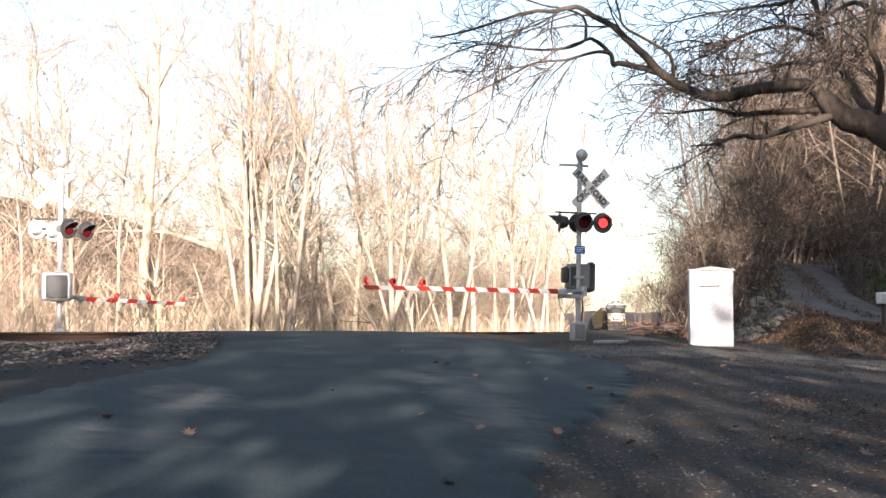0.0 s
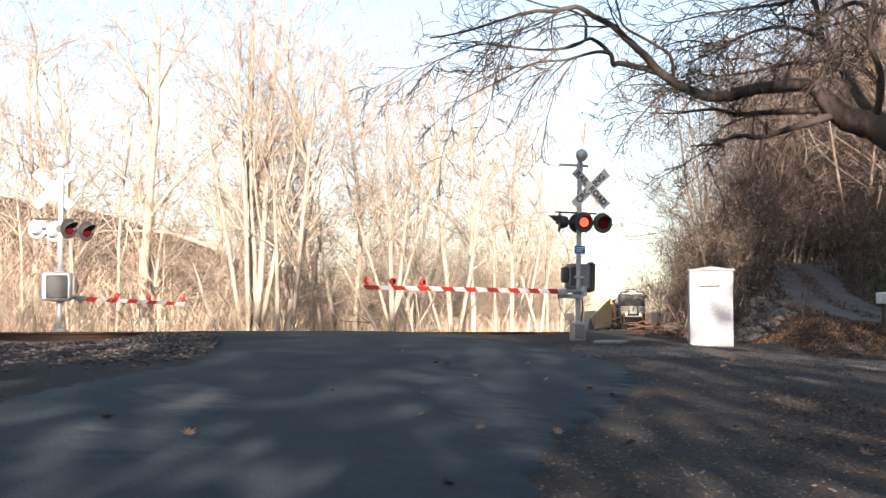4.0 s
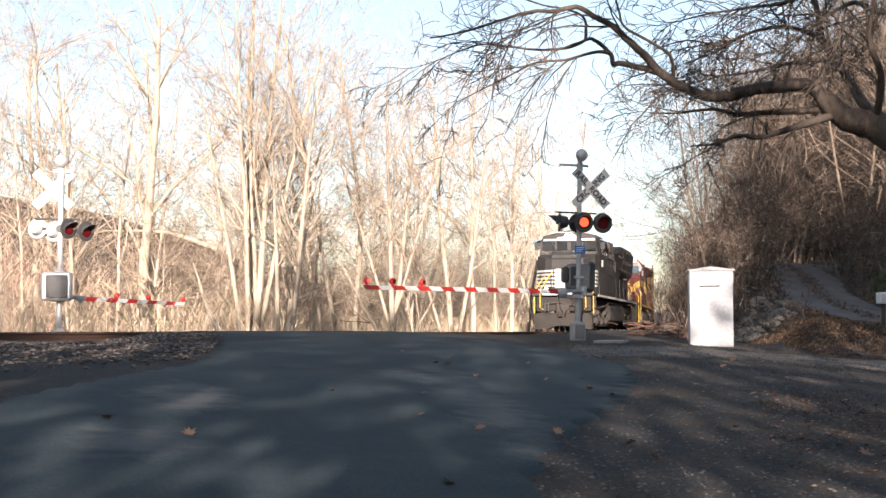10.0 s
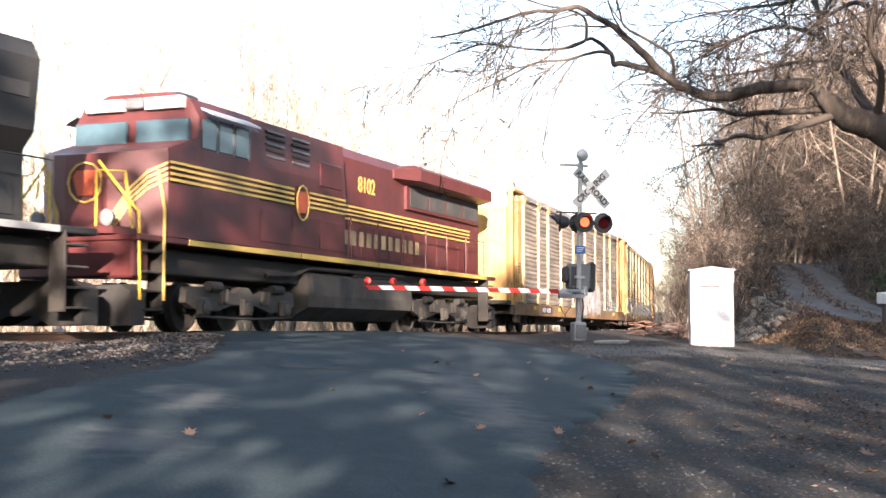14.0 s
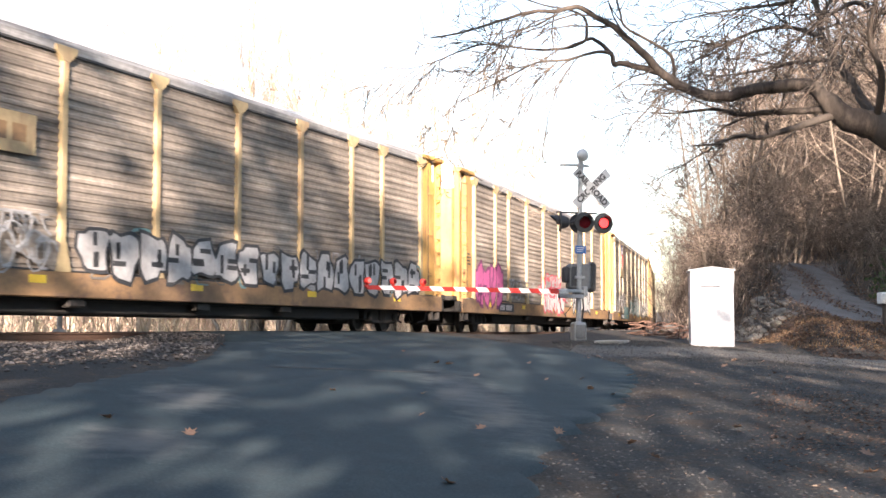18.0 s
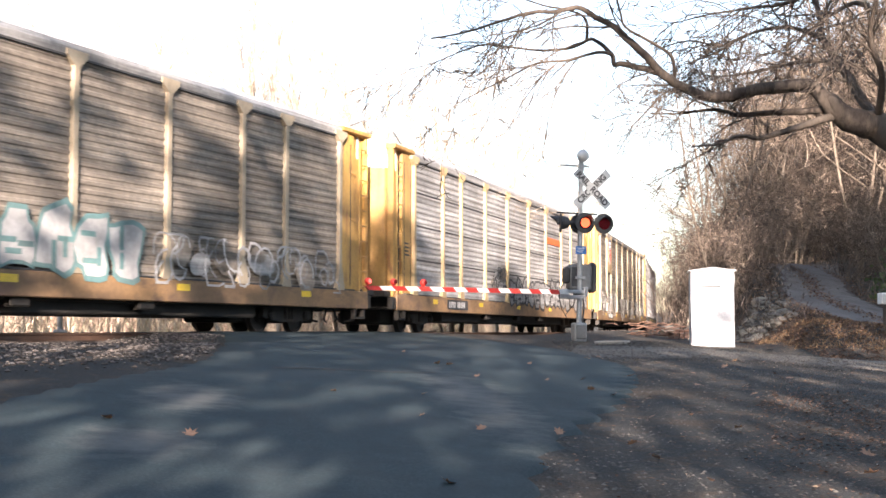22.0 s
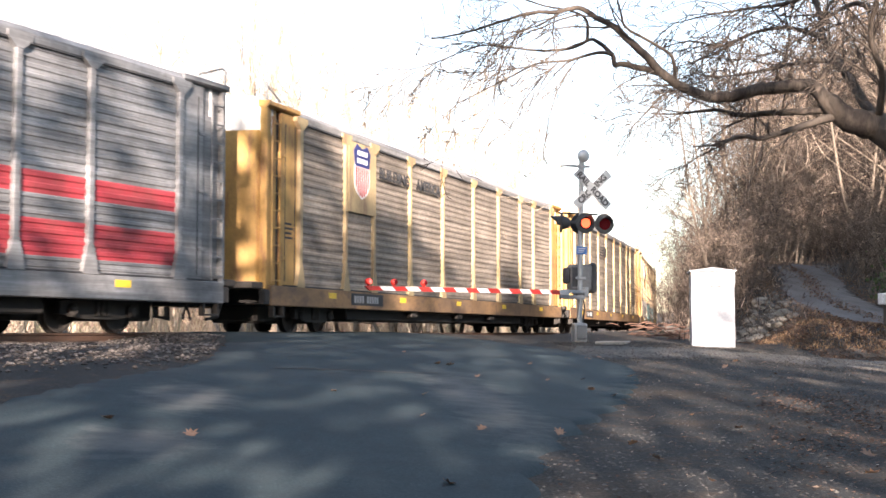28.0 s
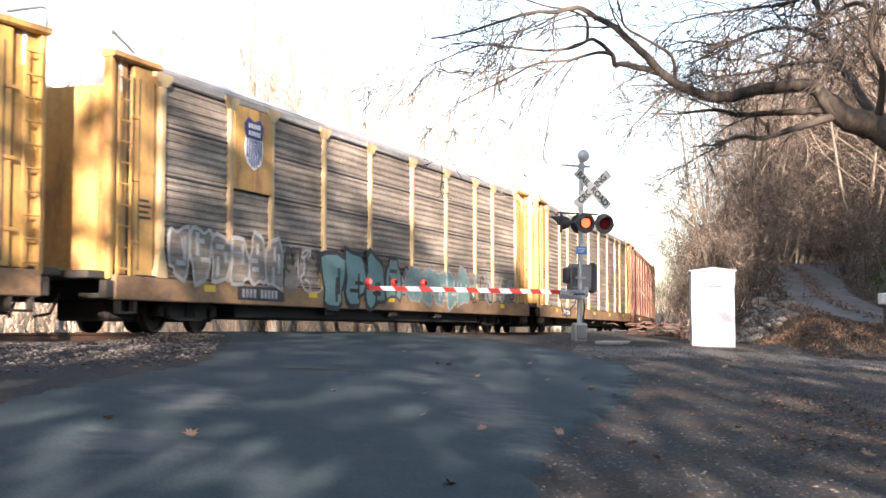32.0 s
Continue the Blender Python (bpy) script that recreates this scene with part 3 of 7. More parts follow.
def loco_truck(parent, x, gear, near_sides=(-1, 1)):
    t = part("truck", Build().box(x - 1.9, x + 1.9, -0.95, 0.95, 0.55, 0.8, 0.03), "blackdirt", parent, "grimy six-wheel truck")
    for s in near_sides:
        side = [(x - 2.45, 0.62), (x - 2.4, 0.95), (x - 1.5, 0.98), (x - 1.2, 0.86), (x - 0.4, 0.86), (x - 0.2, 1.0), (x + 0.2, 1.0), (x + 0.4, 0.86),
                (x + 1.2, 0.86), (x + 1.5, 0.98), (x + 2.4, 0.95), (x + 2.45, 0.62), (x + 2.1, 0.5), (x + 1.2, 0.45), (x + 0.5, 0.6), (x - 0.5, 0.6), (x - 1.2, 0.45), (x - 2.1, 0.5)]
        part("side_frame", Build().prism(side, "y", s * 1.08, s * 1.24), gear, t)
        for wx in (-1.85, 0, 1.85):
            part("journal_box", Build().box(x + wx - 0.22, x + wx + 0.22, s * 1.24, s * 1.36, 0.36, 0.74, 0.03), gear, t)
            b = Build().turned((x + wx, s * 1.36, 0.53), (0, s, 0), [(0, 0.15), (0.04, 0.15), (0.07, 0.08)], 12)
            part("bearing_cap", b, gear, t)
        for wx in (-0.95, 0.95):
            for k in (-0.12, 0.12):
                part("spring", Build().cyl((x + wx + k, s * 1.26, 0.62), (x + wx + k, s * 1.26, 0.93), 0.075, n=8), gear, t)
            part("brake_cylinder", Build().cyl((x + wx * 1.5 - 0.25, s * 1.3, 0.98), (x + wx * 1.5 + 0.25, s * 1.3, 0.98), 0.11, n=10), "blackdirt", t)
        part("brake_rigging", Build().pipe([(x - 2.2, s * 1.3, 0.34), (x - 0.6, s * 1.3, 0.30), (x + 0.6, s * 1.3, 0.30), (x + 2.2, s * 1.3, 0.34)], 0.03), "blackdirt", t)
    for wx in (-1.85, 0, 1.85):
        wheelset(t, x + wx, 0.53)


def coupler(parent, x, s):
    b = Build().box(x, x + s * 0.45, -0.09, 0.09, 0.78, 0.98, 0.02)
    b.prism([(x + s * 0.45, -0.16), (x + s * 0.75, -0.17), (x + s * 0.8, 0.02), (x + s * 0.62, 0.03), (x + s * 0.60, 0.16), (x + s * 0.45, 0.18)], "z", 0.74, 1.02)
    part("coupler", b, "blackdirt", parent)
    for k in (-0.45, 0.45):
        part("air_hose", Build().pipe([(x, k, 0.85), (x + s * 0.2, k, 0.62), (x + s * 0.35, k, 0.36), (x + s * 0.6, k * 0.6, 0.3)], 0.03), "blackdirt", parent)


def text_mesh(body, size, depth=0.006, bold=0.0):
    c = bpy.data.curves.new("lettering", 'FONT')
    c.body, c.size, c.extrude, c.offset = body, size, depth, bold
    c.align_x, c.align_y = 'CENTER', 'CENTER'
    ob = bpy.data.objects.new("lettering", c)
    scene.collection.objects.link(ob)
    bpy.context.view_layer.update()
    me = bpy.data.meshes.new_from_object(ob.evaluated_get(bpy.context.evaluated_depsgraph_get()))
    bpy.data.objects.remove(ob)
    return me


def lettering(body, size, x, y, z, material, parent, squeeze=1.0, label="", bold=0.0):
    """Lettering on the +y side of a vehicle that runs towards +x."""
    me = text_mesh(body, size, 0.006, bold)
    me.materials.clear()
    me.materials.append(M[material])
    ob = part("lettering", me, material, parent, label or "painted number")
    ob.matrix_basis = pose(x, y, z, 90, 0, 180) @ Matrix.Diagonal((squeeze, 1, 1, 1))
    return ob


def steps(parent, x, s, y0, y1, mat):
    """A corner step well: side sheet and treads."""
    for i in range(4):
        part("step", Build().box(x - 0.28, x + 0.28, y0, y1, 0.42 + i * 0.36, 0.46 + i * 0.36, 0.008), mat, parent)
    part("step_panel", Build().box(x - s * 0.30, x - s * 0.34, y0, y1, 0.36, 1.75, 0.01), mat, parent)


def taller(L, k):
    """Stretch an engine's upper works from its frame upwards; trucks stay."""
    for ob in L.children:
        if ob.name.startswith("truck"):
            continue
        if ob.name.startswith("lettering"):
            ob.location.z = 1 + (ob.location.z - 1) * k
            continue
        for v in ob.data.vertices:
            if v.co.z > 1:
                v.co.z = 1 + (v.co.z - 1) * k
        ob.data.update()


def loco_common(L, front, length, body, deck_stripe, gear, hw=1.50):
    """Frame, deck, tank, trucks and couplers shared by both engines; front is the x of the nose."""
    x0, x1 = front - length, front
    part("frame", Build().box(x0 + 0.3, x1 - 0.2, -1.1, 1.1, 1.15, 1.62, 0.03), "blackdirt", L, "grimy black underframe")
    part("deck", Build().box(x0, x1, -hw, hw, 1.70, 1.82, 0.02), body, L)
    for s in (-1, 1):
        xs_ = [x0 + 1.0, x0 + 5.6, x0 + 10.3, x0 + 15.0, x1 - 1.8]
        for a, b in zip(xs_, xs_[1:]):
            part("sill_stripe", Build().box(a + 0.03, b - 0.03, s * (hw - 0.02), s * (hw + 0.02), 1.70, 1.81), deck_stripe, L)
    cx = (x0 + x1) / 2
    tank = [(-1.42, 0.62), (-1.45, 0.9), (-1.42, 1.35), (-1.15, 1.45), (1.15, 1.45), (1.42, 1.35), (1.45, 0.9), (1.42, 0.62), (0.9, 0.30), (-0.9, 0.30)]
    b = Build()
    b.loft([[(cx - 3.4, y * 0.96, 0.32 + (z - 0.3) * 0.96) for y, z in tank], [(cx - 3.25, y, z) for y, z in tank], [(cx + 3.25, y, z) for y, z in tank],
            [(cx + 3.4, y * 0.96, 0.32 + (z - 0.3) * 0.96) for y, z in tank]])
    part("fuel_tank", b, "underblack" if body == "black" else gear, L, "dusty dark grey fuel tank")
    for s in (-1, 1):
        part("air_pipe", Build().pipe([(cx - 3.0, s * 1.3, 1.55), (cx + 3.2, s * 1.3, 1.52), (cx + 3.9, s * 1.25, 1.35), (cx + 5.2, s * 1.2, 1.3)], 0.05), "blackdirt", L)
        part("air_reservoir", Build().turned((cx - 2.5, s * 1.15, 1.5), (1, 0, 0), [(0, 0.05), (0.08, 0.15), (2.9, 0.15), (2.98, 0.05)], 10), "blackdirt", L)
    loco_truck(L, cx + 6.35, gear)
    loco_truck(L, cx - 6.35, gear)
    coupler(L, x1 - 0.3, 1)
    coupler(L, x0 + 0.3, -1)
    for s in (1, -1):
        xe = x1 if s > 0 else x0
        plow = [(-1.45, 0.14), (-1.45, 0.82), (-1.25, 0.94), (1.25, 0.94), (1.45, 0.82), (1.45, 0.14), (0.75, 0.12), (0.3, 0.30), (-0.3, 0.30), (-0.75, 0.12)]
        b = Build().loft([[(xe - s * 0.35, y, z) for y, z in plow], [(xe + s * (0.12 + 0.25 * (1 - abs(y) / 1.45)), y * 0.98, z * 0.97) for y, z in plow]])
        part("pilot_plow", b, "underblack", L, "dented pilot plow plate")
        for q in (-1, 1):
            steps(L, xe - s * 0.55, s, q * 1.15, q * 1.52, "blackdirt")
    for q in (-1, 1):
        # long side handrail on stanchions
        xs2 = np.linspace(x0 + 1.2, x1 - 6.2, 9)
        for x in xs2:
            part("stanchion", Build().cyl((x, q * (hw - 0.03), 1.8), (x, q * (hw - 0.03), 2.85), 0.018, n=6), body, L)
        part("handrail", Build().pipe([(xs2[0], q * (hw - 0.03), 2.85), (xs2[-1], q * (hw - 0.03), 2.85)], 0.018), body, L)


def black_engine():
    """First engine: black, white-striped nose, wide cab. x runs forward, nose plate at 10.6."""
    F = 10.6
    L = thing("locomotive", "black diesel freight locomotive with white nose stripes and yellow handrails", "locomotive")
    loco_common(L, F + 0.4, 21.9, "black", "grimy_lit_white", "blackdirt")
    # nose with its facets, door plate, stripes
    nose = lambda x, hw, z0, z1: [(x, -hw, z0), (x, hw, z0), (x, hw * 0.97, z1), (x, -hw * 0.97, z1)]
    b = Build().loft([nose(F - 2.0, 1.50, 1.74, 3.70), nose(F - 0.75, 1.48, 1.74, 3.52), nose(F - 0.16, 0.98, 1.74, 3.42), nose(F, 0.62, 1.74, 3.36)])
    part("nose", b, "black", L, "black short hood with angled corners")
    part("nose_top", Build().loft([nose(F - 1.95, 0.72, 3.3, 3.88), nose(F - 0.5, 0.72, 3.3, 3.74), nose(F - 0.2, 0.66, 3.3, 3.58)]), "black", L, "raised nose top box")
    part("nose_recess", Build().box(F - 0.19, F - 0.165, 0.2, 0.62, 3.05, 3.25, 0.01), "mesh", L)
    for i in range(5):
        z0 = 2.12 + i * 0.168
        for s in (-1, 1):
            b = Build()
            path = [(F + 0.012, 0.42), (F + 0.012, 0.62), (F - 0.148, 0.985), (F - 0.74, 1.495), (F - 1.25 - i * 0.05, 1.505)]
            for (xa, ya), (xb, yb) in zip(path, path[1:]):
                b.add([(xa, s * ya, z0), (xb, s * yb, z0), (xb, s * yb, z0 + 0.095), (xa, s * ya, z0 + 0.095)], [(0, 1, 2, 3)])
            part("nose_stripe", b, "whitesteel", L, "white stripe round the nose")
    part("emblem_plate", Build().box(F, F + 0.03, -0.42, 0.42, 2.06, 2.93, 0.01), "whitesteel", L, "white nose door plate with a dark emblem")
    b = Build().prism([(-0.04, 2.3), (0.02, 2.28), (0.0, 2.45), (0.10, 2.56), (0.13, 2.74), (0.05, 2.86), (-0.02, 2.82), (0.02, 2.68), (-0.08, 2.6), (-0.12, 2.42)], "x", F + 0.03, F + 0.042)
    part("emblem", b, "ink", L)
    for q in (-1, 1):
        part("grab_iron", Build().pipe([(F + 0.05, q * 0.5, 2.0), (F + 0.1, q * 0.5, 2.05), (F + 0.1, q * 0.5, 2.95), (F + 0.05, q * 0.5, 3.0)], 0.022), "black", L)
    part("anticlimber", Build().prism([(F - 0.1, -1.1), (F + 0.5, -1.0), (F + 0.55, 0), (F + 0.5, 1.0), (F - 0.1, 1.1)], "z", 1.72, 1.84), "whitesteel", L, "white-edged anticlimber shelf")
    part("end_beam", Build().box(F - 0.2, F + 0.22, -1.35, 1.35, 1.0, 1.70, 0.04), "underblack", L)
    part("coupler_pocket", Build().box(F + 0.2, F + 0.42, -0.34, 0.34, 0.72, 1.36, 0.05), "blackdirt", L)
    part("cut_lever", Build().pipe([(F + 0.34, -1.35, 1.22), (F + 0.4, -0.9, 1.34), (F + 0.44, -0.2, 1.40), (F + 0.44, 0.3, 1.30), (F + 0.36, 1.3, 1.2)], 0.022), "gear", L)
    for k, q in enumerate((-1.02, -0.86, -0.7, 0.62, 0.78, 0.95)):
        part("air_hose", Build().pipe([(F + 0.24, q, 1.5), (F + 0.40, q * 1.02, 1.36), (F + 0.44, q * 1.04, 1.02), (F + 0.36, q * 0.98, 0.80 + 0.05 * (k % 2))], 0.028), "darkgrey", L)
    part("marker_light", Build().turned((F + 0.46, 0.48, 1.60), (1, 0, 0), [(0, 0.055), (0.03, 0.055), (0.04, 0.03)], 10), "red", L, "small red marker light")
    for q in (-1, 1):
        part("ditch_light", Build().turned((F + 0.35, q * 0.82, 2.0), (1, 0, 0), [(0, 0.09), (0.12, 0.11), (0.14, 0.10)], 14), "black", L)
        part("ditch_lamp", Build().turned((F + 0.492, q * 0.82, 2.0), (1, 0, 0), [(0, 0.085), (0.012, 0.08)], 14), "ditch", L, "lit ditch lamp")
        part("yellow_handrail", Build().pipe([(F + 0.45, q * 0.5, 2.80), (F + 0.46, q * 0.8, 2.40), (F + 0.45, q * 1.12, 1.98), (F + 0.42, q * 1.13, 1.16), (F + 0.42, q * 0.98, 1.08)], 0.022), "yellow2", L)
        part("yellow_handrail", Build().pipe([(F + 0.18, q * 0.92, 2.58), (F + 0.18, q * 1.2, 2.26), (F + 0.15, q * 1.46, 1.94), (F + 0.12, q * 1.47, 0.90)], 0.022), "yellow2", L)
        part("front_handrail", Build().pipe([(F + 0.42, q * 0.55, 1.84), (F + 0.42, q * 0.55, 2.75), (F + 0.30, q * 1.0, 2.75), (F + 0.1, q * 1.2, 2.6)], 0.02), "black", L)
    # cab
    C0, C1 = F - 4.5, F - 1.85
    cab = [(-1.55, 1.82), (1.55, 1.82), (1.55, 4.25), (1.35, 4.58), (0.7, 4.72), (-0.7, 4.72), (-1.35, 4.58), (-1.55, 4.25)]
    part("cab", Build().loft([[(C0, y, z) for y, z in cab], [(C1 - 0.25, y, z) for y, z in cab], [(C1 + (0.06 if z < 4.3 else -0.16), y * 0.985, z * 0.995) for y, z in cab]]), "black", L)
    # the sun's glare on the roof slope is put in as white paint
    part("roof_visor", Build().loft([[(C1 + 0.10, y * 1.32, 4.31), (C1 + 0.10, y * 1.32, 4.37), (C1 - 0.42, y * 1.0, 4.76), (C1 - 0.42, y * 1.0, 4.68)] for y in (-1, 1)]), "grimy_lit_white", L, "sloped roof visor painted pale for sun glare")
    part("wiper", Build().pipe([(C1 + 0.11, -0.9, 4.3), (C1 + 0.12, -0.6, 3.8)], 0.012), "ink", L)
    part("wiper", Build().pipe([(C1 + 0.11, 0.9, 4.3), (C1 + 0.12, 0.6, 3.8)], 0.012), "ink", L)
    part("number_board", Build().box(C1 - 0.12, C1 + 0.06, -1.3, -0.62, 4.42, 4.58, 0.01), "ink", L)
    part("number_board", Build().box(C1 - 0.12, C1 + 0.06, 0.62, 1.3, 4.42, 4.58, 0.01), "ink", L)
    for k in (-0.14, 0.14):
        part("headlight", Build().turned((C1 - 0.0, k, 4.5), (1, 0, 0), [(0, 0.12), (0.03, 0.11), (0.035, 0.1)], 12), "headlight", L, "blazing headlight")
    for y0, y1 in ((-1.38, -0.75), (-0.62, -0.1), (0.1, 0.62), (0.75, 1.38)):
        part("windshield", Build().box(C1 + 0.03, C1 + 0.075, y0, y1, 3.86, 4.29, 0.015), "darkglass", L, "dark cab window")
    for s in (-1, 1):
        for xa, xb in ((C1 - 0.95, C1 - 0.25), (C1 - 1.75, C1 - 1.05), (C1 - 2.5, C1 - 1.85)):
            part("side_window", Build().box(xa, xb, s * 1.54, s * 1.565, 3.72, 4.25, 0.015), "darkglass", L, "dark cab window")
            part("window_frame", Build().box(xa - 0.03, xa + 0.01, s * 1.55, s * 1.58, 3.7, 4.28), "silver", L)
        part("sunshade", Build().prism([(s * 1.56, 4.36), (s * 1.95, 4.22), (s * 1.95, 4.26), (s * 1.56, 4.40)], "x", C1 - 2.3, C1 - 0.15), "shadeblue", L, "tilted pale blue metal sunshade")
        lettering("1171", 0.5, F - 2.75, 1.556, 3.25, "whitesteel", L, 0.62, "grey road number") if s > 0 else None
        part("mirror", Build().box(C1 - 0.1, C1 - 0.04, s * 1.56, s * 1.8, 3.9, 4.25, 0.01), "black", L)
    for y in (-0.5, 0.1, 0.5):
        part("air_horn", Build().turned((C1 - 0.9, y, 4.86), (1, 0, 0), [(0, 0.03), (0.35, 0.035), (0.5, 0.09)], 10), "black", L)
    part("roof_antenna", Build().box(C1 - 2.0, C1 - 1.2, -0.4, 0.4, 4.72, 4.88, 0.03), "black", L)
    part("air_conditioner", Build().box(C1 - 2.5, C1 - 2.05, -0.6, 0.6, 4.7, 4.95, 0.04), "black", L)
    # equipment cabinets behind the cab, full width
    E0 = F - 8.65
    eq = [(-1.50, 1.82), (1.50, 1.82), (1.50, 4.05), (1.36, 4.55), (0.8, 4.62), (-0.8, 4.62), (-1.36, 4.55), (-1.50, 4.05)]
    part("equipment_hood", Build().loft([[(E0, y, z) for y, z in eq], [(C0, y, z) for y, z in eq]]), "black", L)
    for s in (-1, 1):
        for i in range(3):
            xa = E0 + 0.12 + i * 1.35
            part("access_door", Build().box(xa, xa + 1.28, s * 1.50, s * 1.525, 1.95 + 0.02, 2.8, 0.012), "black", L)
            part("access_door", Build().box(xa, xa + 1.28, s * 1.50, s * 1.525, 2.86, 3.6, 0.012), "black", L)
            part("latch", Build().box(xa + 0.7, xa + 0.82, s * 1.525, s * 1.54, 3.3, 3.36), "silver", L)
        for i in range(4):
            xa = E0 + 0.12 + i * 1.0
            part("vent_screen", Build().box(xa, xa + 0.8, s * 1.49, s * 1.52, 3.68, 4.02, 0.01), "mesh", L)
            part("intake_grille", Build().add([(xa, s * 1.505, 4.08), (xa + 0.9, s * 1.505, 4.08), (xa + 0.9, s * 1.385, 4.5), (xa, s * 1.385, 4.5)], [(0, 1, 2, 3)]), "mesh", L)
    # ducts, pipes and ledges on the upper side
    for s in (-1, 1):
        part("blower_duct", Build().box(E0 + 1.55, E0 + 2.75, s * 1.36, s * 1.56, 3.95, 4.5, 0.04), "gear", L, "dusty tan air duct box")
        part("duct_hood", Build().box(E0 + 1.75, E0 + 2.05, s * 1.48, s * 1.55, 3.66, 3.92, 0.02), "ink", L)
        part("duct_hood", Build().box(E0 + 2.3, E0 + 2.6, s * 1.48, s * 1.55, 3.66, 3.92, 0.02), "ink", L)
        for xa in (0.35, 0.7, 1.05, 1.35):
            part("vent_pipe", Build().cyl((E0 + xa, s * 1.5, 3.62), (E0 + xa, s * 1.42, 4.5), 0.035, n=6), "gear" if xa in (0.7, 1.35) else "blackdirt", L)
        part("side_ledge", Build().box(E0, C0, s * 1.5, s * 1.56, 3.61, 3.655, 0.008), "mesh", L)
        part("side_ledge", Build().box(E0, C0, s * 1.5, s * 1.54, 2.81, 2.85, 0.008), "mesh", L)
        part("bell_bracket", Build().box(C0 - 0.9, C0 - 0.5, s * 1.5, s * 1.58, 3.75, 4.2, 0.03), "blackdirt", L)
    # long hood
    H0 = F - 20.1
    hd = [(-0.98, 1.82), (0.98, 1.82), (0.98, 4.15), (0.85, 4.35), (-0.85, 4.35), (-0.98, 4.15)]
    part("long_hood", Build().loft([[(H0, y, z) for y, z in hd], [(E0, y, z) for y, z in hd]]), "black", L, "black engine hood with doors")
    for s in (-1, 1):
        for i in range(11):
            xa = H0 + 0.25 + i * 0.93
            part("hood_door", Build().box(xa, xa + 0.86, s * 0.98, s * 1.0, 1.95, 3.25 if i > 6 else 2.95, 0.01), "black", L)
    part("exhaust_stack", Build().box(E0 - 1.2, E0 - 0.4, -0.35, 0.35, 4.35, 4.6, 0.04), "blackdirt", L)
    part("roof_pipe", Build().cyl((E0 - 0.1, 0.9, 4.5), (E0 - 0.1, 1.4, 4.5), 0.1), "blackdirt", L)
    G = F - 9.5
    for i in range(5):
        part("hood_stripe", Build().box(G + 0.75, G - 1.55 + i * 0.12, 1.0, 1.012, 3.32 + i * 0.145, 3.40 + i * 0.145), "white", L, "white stripe before the emblem")
    part("hood_emblem", Build().prism([(G - 1.62, 3.2), (G - 2.1, 3.25), (G - 2.3, 4.05), (G - 1.7, 4.05), (G - 1.4, 3.75)], "y", 1.003, 1.012), "ink", L)
    # the emblem's two white fields as plain slanted blocks
    for k, w in ((0.0, 0.88), (1.08, 0.66)):
        part("emblem_block", Build().prism([(G - 1.85 - k, 3.3), (G - 1.85 - k - w, 3.3), (G - 1.73 - k - w, 3.5), (G - 1.73 - k - w, 4.02), (G - 1.73 - k, 4.02), (G - 1.80 - k, 3.7)], "y", 1.012, 1.024), "white", L, "white slanted emblem block")
    for z, n in ((2.98, 7), (2.66, 8)):
        for i in range(n):
            part("letter_bar", Build().box(G - 1.72 - i * 0.235, G - 1.90 - i * 0.235, 1.004, 1.012, z, z + 0.24), "silver", L, "grey company letter as a bar")
    # radiator section
    R0, R1 = H0 + 0.05, H0 + 5.8
    rd = lambda k: [(-0.98, 2.95), (0.98, 2.95), (0.98 + 0.30 * k, 3.30), (0.98 + 0.40 * k, 4.45), (0.9 + 0.3 * k, 4.30 + 0.45 * k), (-0.9 - 0.3 * k, 4.30 + 0.45 * k), (-0.98 - 0.40 * k, 4.45), (-0.98 - 0.30 * k, 3.30)]
    part("radiator_housing", Build().loft([[(R0, y, z) for y, z in rd(1)], [(R1, y, z) for y, z in rd(1)], [(R1 + 2.1, y, z) for y, z in ((-0.98, 4.12), (0.98, 4.12), (0.985, 4.16), (0.985, 4.22), (0.86, 4.36), (-0.86, 4.36), (-0.985, 4.22), (-0.985, 4.16))]]), "black", L, "flared black radiator housing")
    for s in (-1, 1):
        for i in range(4):
            part("radiator_grille", Build().box(R0 + 0.2 + i * 1.32, R0 + 1.42 + i * 1.32, s * 1.30, s * 1.345, 3.8, 4.2, 0.01), "mesh", L)
    part("rear_light", Build().turned((H0, 0.15, 4.0), (-1, 0, 0), [(0, 0.12), (0.06, 0.12)], 12), "silver", L)
    taller(L, 1.09)
    return L


